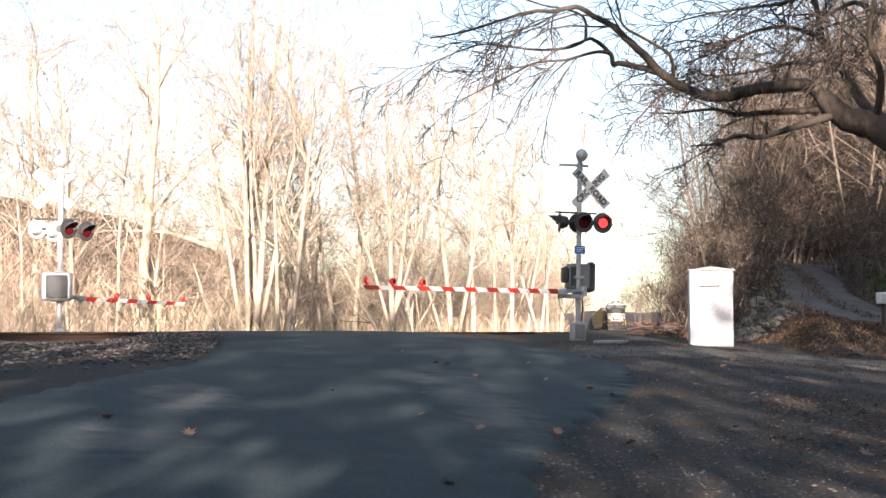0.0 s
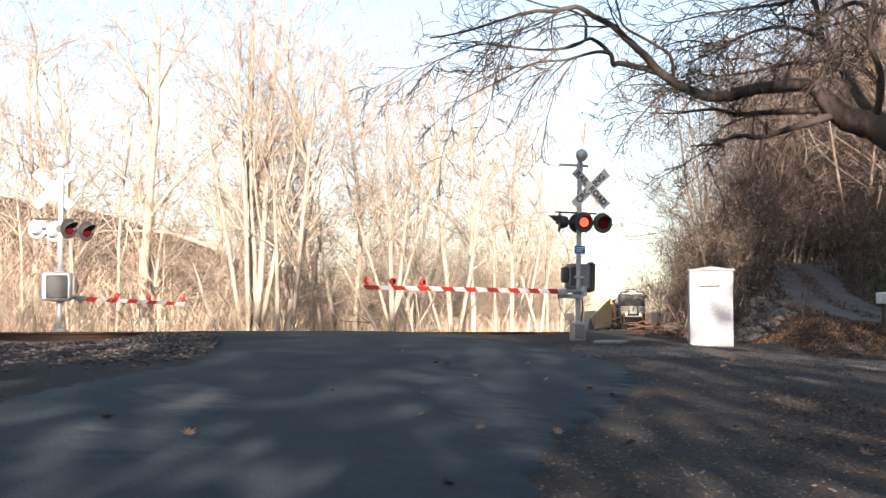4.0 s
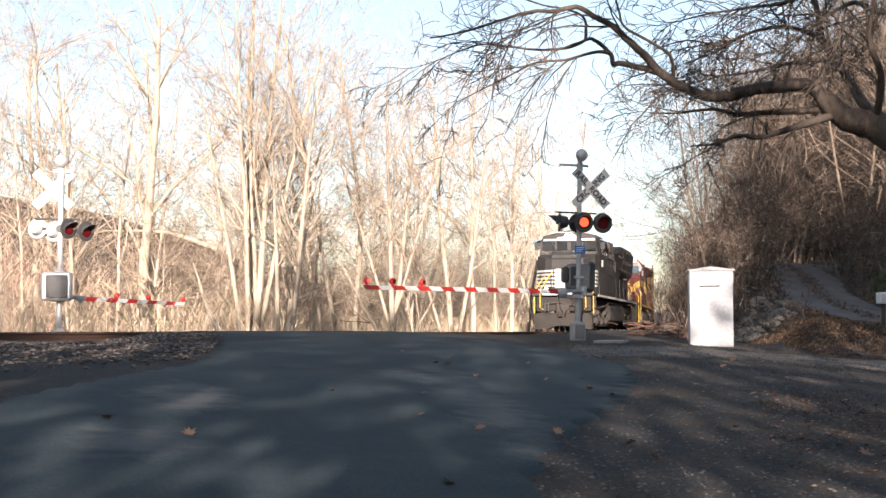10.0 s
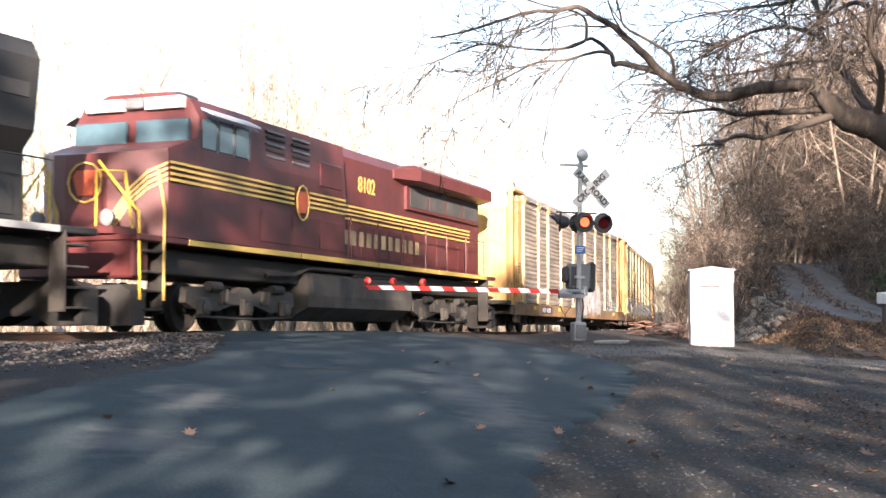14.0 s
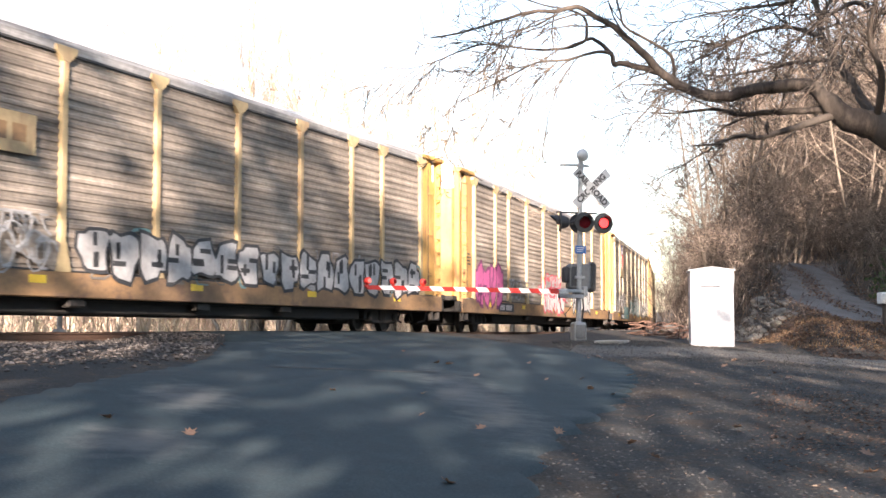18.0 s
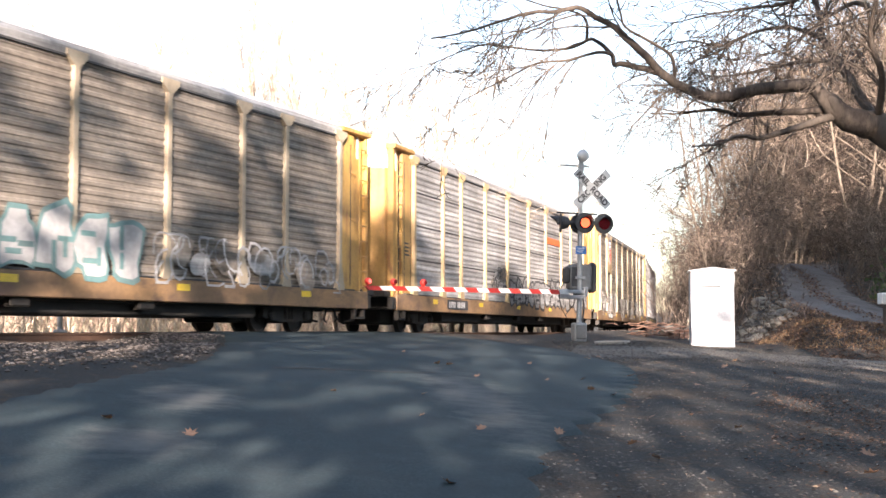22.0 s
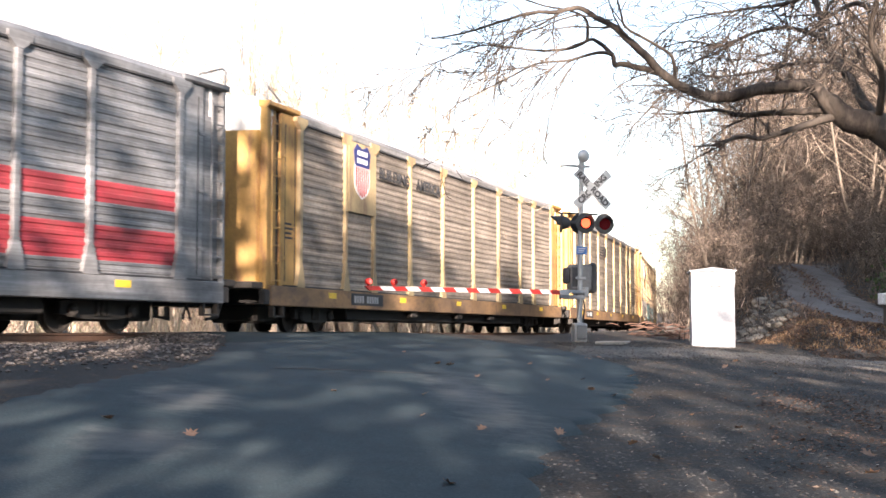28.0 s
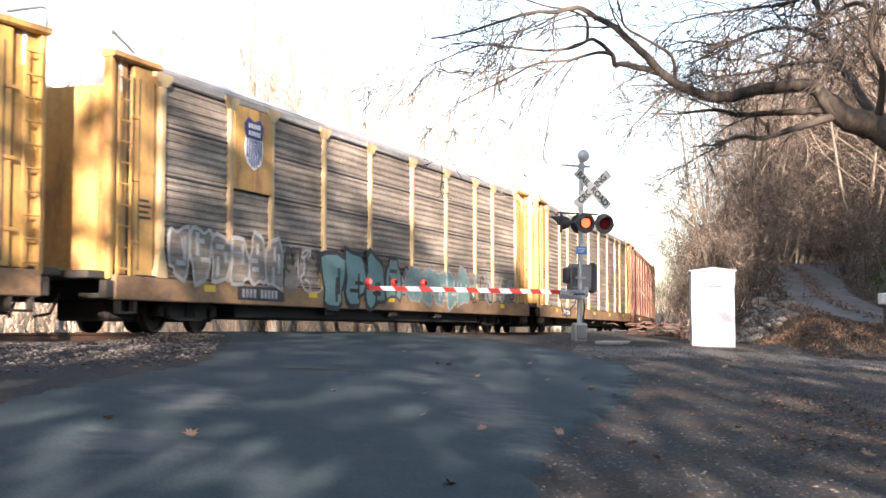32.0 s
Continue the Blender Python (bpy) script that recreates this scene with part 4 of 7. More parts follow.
def tuscan_engine():
    """Second engine: dark red with gold stripes, in heritage style."""
    F = 10.6
    L = thing("locomotive", "dark red diesel locomotive with gold side stripes and grey fuel tank", "locomotive")
    loco_common(L, F + 0.4, 21.9, "tuscan", "gold", "gear")
    nose = lambda x, hw, z0, z1: [(x, -hw, z0), (x, hw, z0), (x, hw, z1), (x, -hw, z1)]
    part("nose", Build().loft([nose(F - 1.75, 1.53, 1.82, 3.75), nose(F - 0.62, 1.50, 1.82, 3.42), nose(F - 0.10, 0.85, 1.82, 3.32), nose(F, 0.5, 1.82, 3.3)]), "tuscan", L, "dark red sloped nose")
    for i in range(4):
        z0 = 3.13 - i * 0.10
        for s in (-1, 1):
            b = Build()
            path = [(F - 0.606, 1.512, 0), (F - 0.356, 1.2, -0.18), (F - 0.126, 0.92, -0.5), (F + 0.024, 0.6, -1.0)]
            for (xa, ya, za), (xb, yb, zb) in zip(path, path[1:]):
                b.add([(xa, s * ya, z0 + za), (xb, s * yb, z0 + zb), (xb, s * yb, z0 + zb + 0.045), (xa, s * ya, z0 + za + 0.045)], [(0, 1, 2, 3)])
            part("nose_stripe", b, "gold", L, "gold stripe sweeping down the nose")
    part("keystone_plate", Build().prism([(-0.18, 2.55), (0.18, 2.55), (0.3, 2.9), (0.2, 3.0), (-0.2, 3.0), (-0.3, 2.9)], "x", F + 0.0, F + 0.03), "keystone", L, "orange-red keystone plate")
    part("plate_ring", Build().pipe([(F + 0.03, 0.4 * math.cos(a * 0.5236), 2.78 + 0.36 * math.sin(a * 0.5236)) for a in range(13)], 0.022), "gold", L)
    part("anticlimber", Build().prism([(F - 0.1, -1.1), (F + 0.5, -1.0), (F + 0.55, 0), (F + 0.5, 1.0), (F - 0.1, 1.1)], "z", 1.82, 1.95), "tuscan", L)
    part("end_beam", Build().box(F - 0.2, F + 0.35, -1.35, 1.35, 1.05, 1.75, 0.04), "tuscan", L)
    for q in (-1, 1):
        part("ditch_light", Build().turned((F + 0.35, q * 0.82, 2.1), (1, 0, 0), [(0, 0.13), (0.12, 0.15), (0.14, 0.11)], 14), "grey", L)
        part("yellow_handrail", Build().pipe([(F + 0.45, q * 0.62, 3.1), (F + 0.4, q * 1.28, 2.4), (F + 0.3, q * 1.44, 2.2), (F + 0.25, q * 1.46, 0.62)], 0.028), "yellow2", L)
        part("yellow_handrail", Build().pipe([(F - 0.4, q * 1.42, 3.0), (F - 0.42, q * 1.56, 2.3), (F - 0.42, q * 1.56, 0.62)], 0.028), "gold", L)
        part("front_handrail", Build().pipe([(F + 0.42, q * 0.55, 1.95), (F + 0.42, q * 0.55, 2.95), (F + 0.42, q * 1.2, 2.9), (F + 0.3, q * 1.3, 1.9)], 0.024), "yellow2", L)
    C0, C1 = F - 4.3, F - 1.6
    cab = [(-1.55, 1.82), (1.55, 1.82), (1.55, 4.15), (1.32, 4.5), (0.7, 4.68), (-0.7, 4.68), (-1.32, 4.5), (-1.55, 4.15)]
    part("cab", Build().loft([[(C0, y, z) for y, z in cab], [(C1 - 0.25, y, z) for y, z in cab], [(C1 + (0.08 if z < 4.0 else -0.14), y * 0.985, z * 0.995) for y, z in cab]]), "tuscan", L)
    for y0, y1 in ((-1.4, -0.12), (0.12, 1.4)):
        part("windshield", Build().box(C1 - 0.02, C1 + 0.09, y0, y1, 3.66, 4.1, 0.02), "cabglass", L, "blue-reflecting windshield")
        part("number_board", Build().box(C1 - 0.16, C1 + 0.0, y0 + 0.2 if y0 < 0 else y0 + 0.15, y1 - 0.15 if y0 < 0 else y1 - 0.2, 4.32, 4.55, 0.01), "white", L, "white number board")
    part("headlight", Build().box(C1 - 0.1, C1 + 0.02, -0.22, 0.22, 4.35, 4.56, 0.03), "silver", L)
    for s in (-1, 1):
        for xa, xb in ((C1 - 0.8, C1 - 0.2), (C1 - 1.5, C1 - 0.9), (C1 - 2.2, C1 - 1.6)):
            part("side_window", Build().box(xa, xb, s * 1.54, s * 1.565, 3.55, 4.12, 0.015), "cabglass", L, "dark cab window")
            part("window_frame", Build().box(xa - 0.03, xa + 0.02, s * 1.55, s * 1.58, 3.52, 4.16), "silver", L)
        part("sunshade", Build().prism([(s * 1.56, 4.28), (s * 1.85, 4.15), (s * 1.85, 4.19), (s * 1.56, 4.32)], "x", C1 - 2.2, C1 - 0.15), "aluminium", L)
    part("air_horn", Build().box(C1 - 1.8, C1 - 1.0, -0.5, 0.5, 4.68, 4.82, 0.03), "darkgrey", L)
    E0 = F - 9.0
    eq = [(-1.50, 1.82), (1.50, 1.82), (1.50, 3.5), (1.42, 4.45), (0.9, 4.55), (-0.9, 4.55), (-1.42, 4.45), (-1.50, 3.5)]
    part("auxiliary_cab", Build().loft([[(E0, y, z) for y, z in eq], [(C0, y, z) for y, z in eq]]), "tuscan", L)
    for s in (-1, 1):
        for i in range(2):
            for j in range(5):
                part("louvre", Build().box(C0 - 1.35 - i * 1.3, C0 - 0.45 - i * 1.3, s * 1.44, s * 1.50, 3.72 + j * 0.13, 3.78 + j * 0.13, 0.01), "silver" if j % 2 == 0 else "ink", L)
        for i in range(3):
            part("access_door", Build().box(E0 + 0.1 + i * 1.5, E0 + 1.5 + i * 1.5, s * 1.5, s * 1.518, 1.95, 2.62, 0.01), "tuscan", L)
        part("vent_box", Build().box(E0 + 0.2, E0 + 1.5, s * 1.4, s * 1.52, 3.35, 3.95, 0.04), "tuscan", L)
    H0 = F - 21.1
    hd = [(-1.0, 1.82), (1.0, 1.82), (1.0, 4.35), (0.85, 4.6), (-0.85, 4.6), (-1.0, 4.35)]
    part("long_hood", Build().loft([[(H0, y, z) for y, z in hd], [(E0, y, z) for y, z in hd]]), "tuscan", L, "dark red engine hood with doors")
    for s in (-1, 1):
        for i in range(11):
            xa = H0 + 0.25 + i * 0.98
            part("hood_door", Build().box(xa, xa + 0.9, s * 1.0, s * 1.018, 1.95, 2.75, 0.01), "tuscan", L)
    for i in range(4):
        z0 = 3.17 - i * 0.105
        b = Build().box(F - 0.62, E0 + 3.0, 1.556, 1.566, z0 - 0.03, z0 + 0.02)
        part("side_stripe", b, "gold", L, "gold pinstripe")
        b = Build().box(E0 + 2.1, E0 + 0.02, 1.523, 1.531, z0 - 0.03, z0 + 0.02)
        part("side_stripe", b, "gold", L, "gold pinstripe")
        b = Build().box(E0 - 0.02, H0 + 1.0, 1.022, 1.03, z0 - 0.03, z0 + 0.02)
        part("side_stripe", b, "gold", L, "gold pinstripe")
    part("keystone_emblem", Build().prism([(E0 + 2.4, 2.68), (E0 + 2.7, 2.68), (E0 + 2.85, 3.05), (E0 + 2.75, 3.15), (E0 + 2.35, 3.15), (E0 + 2.25, 3.05)], "y", 1.555, 1.575), "keystone", L, "red keystone emblem")
    part("emblem_ring", Build().pipe([(E0 + 2.55 + 0.32 * math.cos(a * 0.5236), 1.572, 2.9 + 0.38 * math.sin(a * 0.5236)) for a in range(13)], 0.02), "gold", L)
    lettering("8102", 0.62, E0 - 2.5, 1.012, 3.75, "gold", L, 0.95, "gold road number", 0.004)
    for i in range(12):
        xa = E0 - 0.4 - i * 0.52
        part("letter_bar", Build().box(xa, xa - 0.30, 1.02, 1.03, 2.22, 2.58).box(xa - 0.09, xa - 0.21, 1.02, 1.032, 2.22, 2.34 + 0.06 * (i % 3)), "faded", L, "pale company letter as a plain bar")
    # overhanging radiator wings
    R0, R1 = H0 + 0.0, H0 + 7.2
    wing = [(-1.50, 4.16), (-1.0, 4.04), (1.0, 4.04), (1.50, 4.16), (1.50, 4.48), (1.3, 4.60), (-1.3, 4.60), (-1.50, 4.48)]
    part("radiator_wing", Build().loft([[(R0, y, z) for y, z in wing], [(R1 - 0.5, y, z) for y, z in wing], [(R1 + 0.5, y * 0.7, min(z, 4.4)) for y, z in wing]]), "tuscan", L, "overhanging dark red radiator roof")
    part("radiator_grille", Build().box(R0 + 0.2, R1 - 0.4, -1.08, 1.08, 3.4, 4.06, 0.02), "tuscan", L)
    for s in (-1, 1):
        for i in range(4):
            part("radiator_screen", Build().box(R0 + 0.3 + i * 1.6, R0 + 1.75 + i * 1.6, s * 1.08, s * 1.09, 3.5, 4.0), "mesh", L)
    part("exhaust_stack", Build().box(E0 - 3.2, E0 - 2.2, -0.4, 0.4, 4.4, 4.65, 0.05), "tuscan", L)
    taller(L, 1.11)
    return L


PITCH = 28.7
BODY = 27.1
POSTS = [1.7, 4.4, 6.3, 9.1, 12.0, 15.1, 18.0, 20.8, 22.7, 25.4]


def corrugated(x0, x1, z0, z1, n, y, s, deep=0.02):
    """A sheet with horizontal ribs on side s."""
    rows = []
    h = (z1 - z0) / n
    for i in range(n):
        z = z0 + i * h
        rows += [(y - deep, z), (y - deep, z + h * 0.35), (y, z + h * 0.5), (y, z + h * 0.85)]
    rows.append((y - deep, z1))
    b = Build()
    rings = [[(x0, s * q, z), (x1, s * q, z)] for q, z in rows]
    b.loft(rings, closed=False)
    return b


SHARED = {}


def shared(key, make, name, material):
    if (key, material) not in SHARED:
        SHARED[(key, material)] = make().mesh(name, material)
    return SHARED[(key, material)]


def graffiti(parent, x0, x1, z0, z1, fill, edge, seed, n):
    """Sprayed letters: rows of rounded blobs with an outline, thin plates on the panels."""
    r = random.Random(seed)
    w = (x1 - x0) / n
    for i in range(n):
        cx, cz = x0 + (i + 0.5) * w, (z0 + z1) / 2 + r.uniform(-0.06, 0.06)
        hw, hh = w * r.uniform(0.46, 0.58), (z1 - z0) / 2 * r.uniform(0.8, 1.05)
        def blob(k, hole=0.0):
            pts = []
            for j in range(14):
                a = j / 14 * 6.2832
                q = 1 + 0.16 * math.sin(3 * a + seed + i) + 0.10 * math.sin(5 * a + i * 2)
                sx = math.copysign(abs(math.cos(a)) ** 0.6, math.cos(a))
                sz = math.copysign(abs(math.sin(a)) ** 0.6, math.sin(a))
                pts.append((cx + hw * k * q * sx, cz + hh * k * q * sz))
            return pts
        rise = 0.002 * (i % 2)
        part("graffiti_outline", Build().prism(blob(1.0), "y", 1.605 + rise, 1.612 + rise), edge, parent, "sprayed graffiti outline")
        g = part("graffiti_fill", Build().prism(blob(0.84), "y", 1.612 + rise, 1.617 + rise), fill, parent, "sprayed graffiti fill")
        b = Build()
        for k in range(3):
            a = r.uniform(0, 6.28)
            p = (cx + hw * 0.45 * math.cos(a), cz + hh * 0.45 * math.sin(a))
            d = (0.06, hh * r.uniform(0.2, 0.45)) if r.random() < 0.6 else (hw * 0.4, 0.05)
            b.box(p[0] - d[0], p[0] + d[0], 1.617 + rise, 1.620 + rise, p[1] - d[1], p[1] + d[1])
        part("graffiti_stroke", b, edge, parent, "graffiti inner stroke")


def tag_haze(parent, x0, x1, z0, z1, mats, seed, n):
    """Loose sprayed scrawl: faded patches with thin curling strokes over them."""
    r = random.Random(seed)
    for i in range(max(1, n // 4)):
        cx, cz = r.uniform(x0, x1), r.uniform(z0, z1) * 0.5 + (z0 + z1) * 0.25
        hw, hh = r.uniform(0.25, 0.6), (z1 - z0) * r.uniform(0.22, 0.42)
        pts = [(cx + hw * math.cos(j / 11 * 6.2832) * r.uniform(0.75, 1.1), cz + hh * math.sin(j / 11 * 6.2832) * r.uniform(0.75, 1.1)) for j in range(11)]
        part("graffiti_patch", Build().prism(pts, "y", 1.602, 1.6045), r.choice(("galvnew", "sooty", "galv")), parent, "faded sprayed patch")
    for i in range(n):
        x, z = x0 + (x1 - x0) * (i + r.random()) / n, r.uniform(z0 + 0.15, z1 - 0.15)
        b = Build()
        a, w = r.uniform(0, 6.28), r.uniform(0.014, 0.034)
        turn = r.choice((-1, 1)) * r.uniform(0.35, 0.9)
        pts = [(x, z)]
        for _ in range(7):
            a += turn * r.uniform(0.4, 1.4)
            q = pts[-1]
            pts.append((q[0] + 0.17 * math.cos(a), min(max(q[1] + 0.2 * math.sin(a), z0), z1)))
        for p, q in zip(pts, pts[1:]):
            v = Vector((q[0] - p[0], q[1] - p[1]))
            if v.length < 0.02:
                continue
            u = v.normalized() * w * 0.8
            nrm = Vector((-v.y, v.x)).normalized() * w
            b.prism([(p[0] - u.x - nrm.x, p[1] - u.y - nrm.y), (q[0] + u.x - nrm.x, q[1] + u.y - nrm.y), (q[0] + u.x + nrm.x, q[1] + u.y + nrm.y), (p[0] - u.x + nrm.x, p[1] - u.y + nrm.y)], "y", 1.605, 1.611 + 0.001 * r.random())
        part("graffiti_scrawl", b, r.choice(mats), parent, "sprayed graffiti scrawl")


def shield(parent, x, z, w, h, board="faded", bars="red"):
    part("shield_board", Build().box(x - 0.86, x + 0.86, 1.535, 1.608, 3.15, 5.0), board, parent, "plain board behind a shield emblem")
    part("shield_white", Build().prism([(x - w * 0.52, z - h * 0.1), (x - w * 0.5, z - h * 0.28), (x - w * 0.38, z - h * 0.43), (x - w * 0.16, z - h * 0.51), (x, z - h * 0.56), (x + w * 0.16, z - h * 0.51), (x + w * 0.38, z - h * 0.43), (x + w * 0.5, z - h * 0.28), (x + w * 0.52, z - h * 0.1), (x + w * 0.46, z + h * 0.2), (x - w * 0.46, z + h * 0.2)], "y", 1.608, 1.618), "white", parent, "white shield field")
    part("shield_top", Build().prism([(x - w * 0.46, z + h * 0.1), (x + w * 0.46, z + h * 0.1), (x + w * 0.55, z + h * 0.4), (x + w * 0.35, z + h * 0.55), (x, z + h * 0.47), (x - w * 0.35, z + h * 0.55), (x - w * 0.55, z + h * 0.4)], "y", 1.6085, 1.622), "navy", parent, "navy shield top")
    for i in range(7):
        xx = x + (i - 3) * w * 0.132
        part("shield_stripe", Build().box(xx - w * 0.036, xx + w * 0.036, 1.618, 1.623, z - h * (0.51 - 0.022 * (i - 3) ** 2), z + h * 0.09), bars, parent, "painted shield stripe")
    for zz in (0.17, 0.33):
        for i in range(5):
            xx = x + (i - 2) * w * 0.14
            part("shield_bar", Build().box(xx - w * 0.05, xx + w * 0.05, 1.622, 1.626, z + h * zz, z + h * (zz + 0.10)), "white", parent)


def autorack(k, frame_mat, panel, label, joints=False, sill="sillpaint", bands=None):
    """A covered car carrier; x runs forward from the middle, x = BODY / 2 - a for a metres behind its front."""
    C = thing("autorack_car", label, "railcar", "autorack cars of the train")
    X = lambda a: BODY / 2 - a
    side_mat = ("palepost" if k in (3, 5) else "faded") if frame_mat == "yellow" else frame_mat
    chord = "galvnew" if frame_mat == "yellow" else panel
    for s in (-1, 1):
        part("side_sill", shared(("sill", s), lambda: Build().box(X(0.15), X(BODY - 0.15), s * 1.42, s * 1.60, 0.62, 1.08, 0.02), "side_sill", sill), sill, C)
        part("top_chord", shared(("chord", s), lambda: Build().prism([(s * 1.40, 5.03), (s * 1.57, 5.03), (s * 1.58, 5.17), (s * 1.52, 5.27), (s * 1.40, 5.31)], "x", X(1.6), X(BODY - 1.6)), "top_chord", chord), chord, C)
        # black strip painting in the shadow line below the top chord
        part("chord_seam", shared(("cshadow", s), lambda: Build().box(X(1.7), X(BODY - 1.7), s * 1.46, s * 1.575, 4.985, 5.028), "chord_seam", "ink"), "ink", C)
        part("sill_seam", shared(("sseam", s), lambda: Build().box(X(0.9), X(BODY - 0.9), s * 1.5, s * 1.597, 1.082, 1.112), "sill_seam", "ink"), "ink", C)
        for i, a in enumerate(POSTS):
            def post(a=a):
                b = Build().box(X(a - 0.08), X(a + 0.08), s * 1.42, s * 1.60, 1.08, 5.03, 0.015)
                b.prism([(X(a - 0.22), 1.08), (X(a + 0.22), 1.08), (X(a + 0.08), 1.62), (X(a - 0.08), 1.62)], "y", s * 1.5, s * 1.606)
                b.prism([(X(a - 0.08), 4.86), (X(a + 0.08), 4.86), (X(a + 0.30), 5.03), (X(a + 0.30), 5.13), (X(a - 0.30), 5.13), (X(a - 0.30), 5.03)], "y", s * 1.5, s * 1.612)
                return b
            part("post", shared(("post", i, s), post, "post", side_mat), side_mat, C)
        for i, (a0, a1) in enumerate(zip(POSTS, POSTS[1:])):
            zs = (1.10, 2.15, 3.15, 4.13, 5.03) if not bands else (1.10, 1.35, 2.0, 2.43, 2.83, 5.03)
            for j in range(len(zs) - 1):
                z0, z1 = zs[j], zs[j + 1] - (0.04 if joints else 0.0)
                mt = bands.get(j, panel) if bands else panel
                nr = max(1, round((zs[j + 1] - zs[j]) / 0.165))
                part("panel", shared(("panel", i, j, s, joints, bool(bands)), lambda: corrugated(X(a0 + 0.08), X(a1 - 0.08), z0, z1, nr, 1.53, s), "panel", mt), mt, C)
                if joints and 0 < j + 1 < len(zs) - 1:
                    part("panel_joint", shared(("joint", i, j, s), lambda: Build().box(X(a0 + 0.08), X(a1 - 0.08), s * 1.47, s * 1.538, zs[j + 1] - 0.045, zs[j + 1]), "panel_joint", "ink"), "ink", C)
            # black sheet added inside so the gaps between panels look dark
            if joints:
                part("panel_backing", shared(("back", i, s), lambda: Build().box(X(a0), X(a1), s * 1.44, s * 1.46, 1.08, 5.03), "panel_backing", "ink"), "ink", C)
        for e in (0, 1):
            f = (lambda a: X(a)) if e == 0 else (lambda a: X(BODY - a))
            # end bay: sheet, corner post, ladder channel and rungs
            part("end_bay_sheet", shared(("bay", e, s), lambda: Build().box(f(0.80), f(1.66), s * 1.40, s * 1.50, 1.08, 5.15, 0.02), "end_bay_sheet", frame_mat), frame_mat, C)
            part("corner_post", shared(("corner", e, s), lambda: Build().box(f(0.02), f(0.16), s * 1.34, s * 1.52, 1.0, 5.28, 0.02), "corner_post", frame_mat), frame_mat, C)
            part("ladder_back", shared(("lback", e, s), lambda: Build().box(f(0.15), f(0.70), s * 1.30, s * 1.42, 1.1, 5.2, 0.02), "ladder_back", frame_mat), frame_mat, C)
            part("door_slot", shared(("slot", e, s), lambda: Build().box(f(0.69), f(0.82), s * 1.25, s * 1.40, 1.15, 4.95), "door_slot", "ink"), "ink", C)
            def rungs():
                b = Build()
                for i in range(10):
                    z = 1.2 + i * 0.4
                    b.cyl((f(0.20), s * 1.57, z), (f(0.60), s * 1.57, z), 0.02, n=5)
                for q in (0.20, 0.60):
                    b.cyl((f(q), s * 1.57, 1.05), (f(q), s * 1.57, 4.95), 0.02, n=5)
                return b
            part("ladder", shared(("ladder", e, s), rungs, "ladder", frame_mat), frame_mat, C)
            part("end_hood", shared(("hood", e, s), lambda: Build().prism([(s * 1.30, 5.16), (s * 1.56, 5.16), (s * 1.60, 5.19), (s * 1.60, 5.28), (s * 1.3, 5.33)], "x", f(0.0), f(1.62)), "end_hood", frame_mat), frame_mat, C)
            for q in (0.98, 1.5):
                part("slot_line", shared(("sline", e, s, q), lambda: Build().box(f(q), f(q + 0.035), s * 1.49, s * 1.506, 1.2, 4.9), "slot_line", "ink"), "ink", C)
            for z in (1.7, 2.9, 4.1):
                part("hinge", shared(("hinge", e, s, z), lambda: Build().box(f(0.72), f(0.98), s * 1.49, s * 1.525, z, z + 0.07, 0.01), "hinge", frame_mat), frame_mat, C)
            part("end_sill", shared(("step", e, s), lambda: Build().box(f(-0.1), f(1.9), s * 1.40, s * 1.56, 0.64, 0.98, 0.02).box(f(0.3), f(0.36), s * 1.45, s * 1.58, 0.38, 0.66).box(f(0.8), f(0.86), s * 1.45, s * 1.58, 0.38, 0.66).box(f(0.3), f(0.86), s * 1.45, s * 1.58, 0.36, 0.4), "end_sill", "blackdirt"), "blackdirt", C)
    # roof
    roof = [(-1.47, 5.27), (-1.36, 5.37), (-0.9, 5.50), (0, 5.57), (0.9, 5.50), (1.36, 5.37), (1.47, 5.27)]
    def roofing():
        rings = []
        n = 60
        for i in range(n + 1):
            lift = 0.025 * (i % 2)
            rings.append([(X(0.45 + (BODY - 0.9) * i / n), y, z + lift) for y, z in roof] + [(X(0.45 + (BODY - 0.9) * i / n), 0, 5.18)])
        return Build().loft(rings)
    part("roof", shared(("roof",), roofing, "roof", "roofmetal"), "roofmetal", C, "ribbed galvanised roof")
    for e in (0, 1):
        f = (lambda a: X(a)) if e == 0 else (lambda a: X(BODY - a))
        for s in (-1, 1):
            door = lambda: Build().loft([[(f(0.10), s * 1.34, z), (f(-0.02), s * 1.28, z), (f(-0.10), s * 0.6, z), (f(-0.10), s * 0.02, z), (f(0.05), s * 0.02, z), (f(0.10), s * 1.30, z)] for z in (1.15, 4.62)])
            d = part("end_door", shared(("door", e, s), door, "end_door", frame_mat), frame_mat, C, "curved radial end door")
        part("end_header", shared(("head", e), lambda: Build().box(f(0.40), f(0.52), -1.44, 1.44, 4.55, 5.3, 0.03), "end_header", "roofmetal"), "roofmetal", C)
        part("end_platform", shared(("plat", e), lambda: Build().box(f(-0.5), f(0.3), -1.45, 1.45, 1.0, 1.15, 0.02), "end_platform", "blackdirt"), "blackdirt", C)
        part("roof_brace", shared(("brace", e), lambda: Build().pipe([(f(0.05), 1.5, 5.15), (f(0.02), 1.5, 5.62), (f(0.1), 1.46, 5.66), (f(0.9), 1.42, 5.4)], 0.025), "roof_brace", "grey"), "grey", C)
        coupler(C, f(0.1), 1 if e == 0 else -1)
        freight_truck(C, f(3.5))
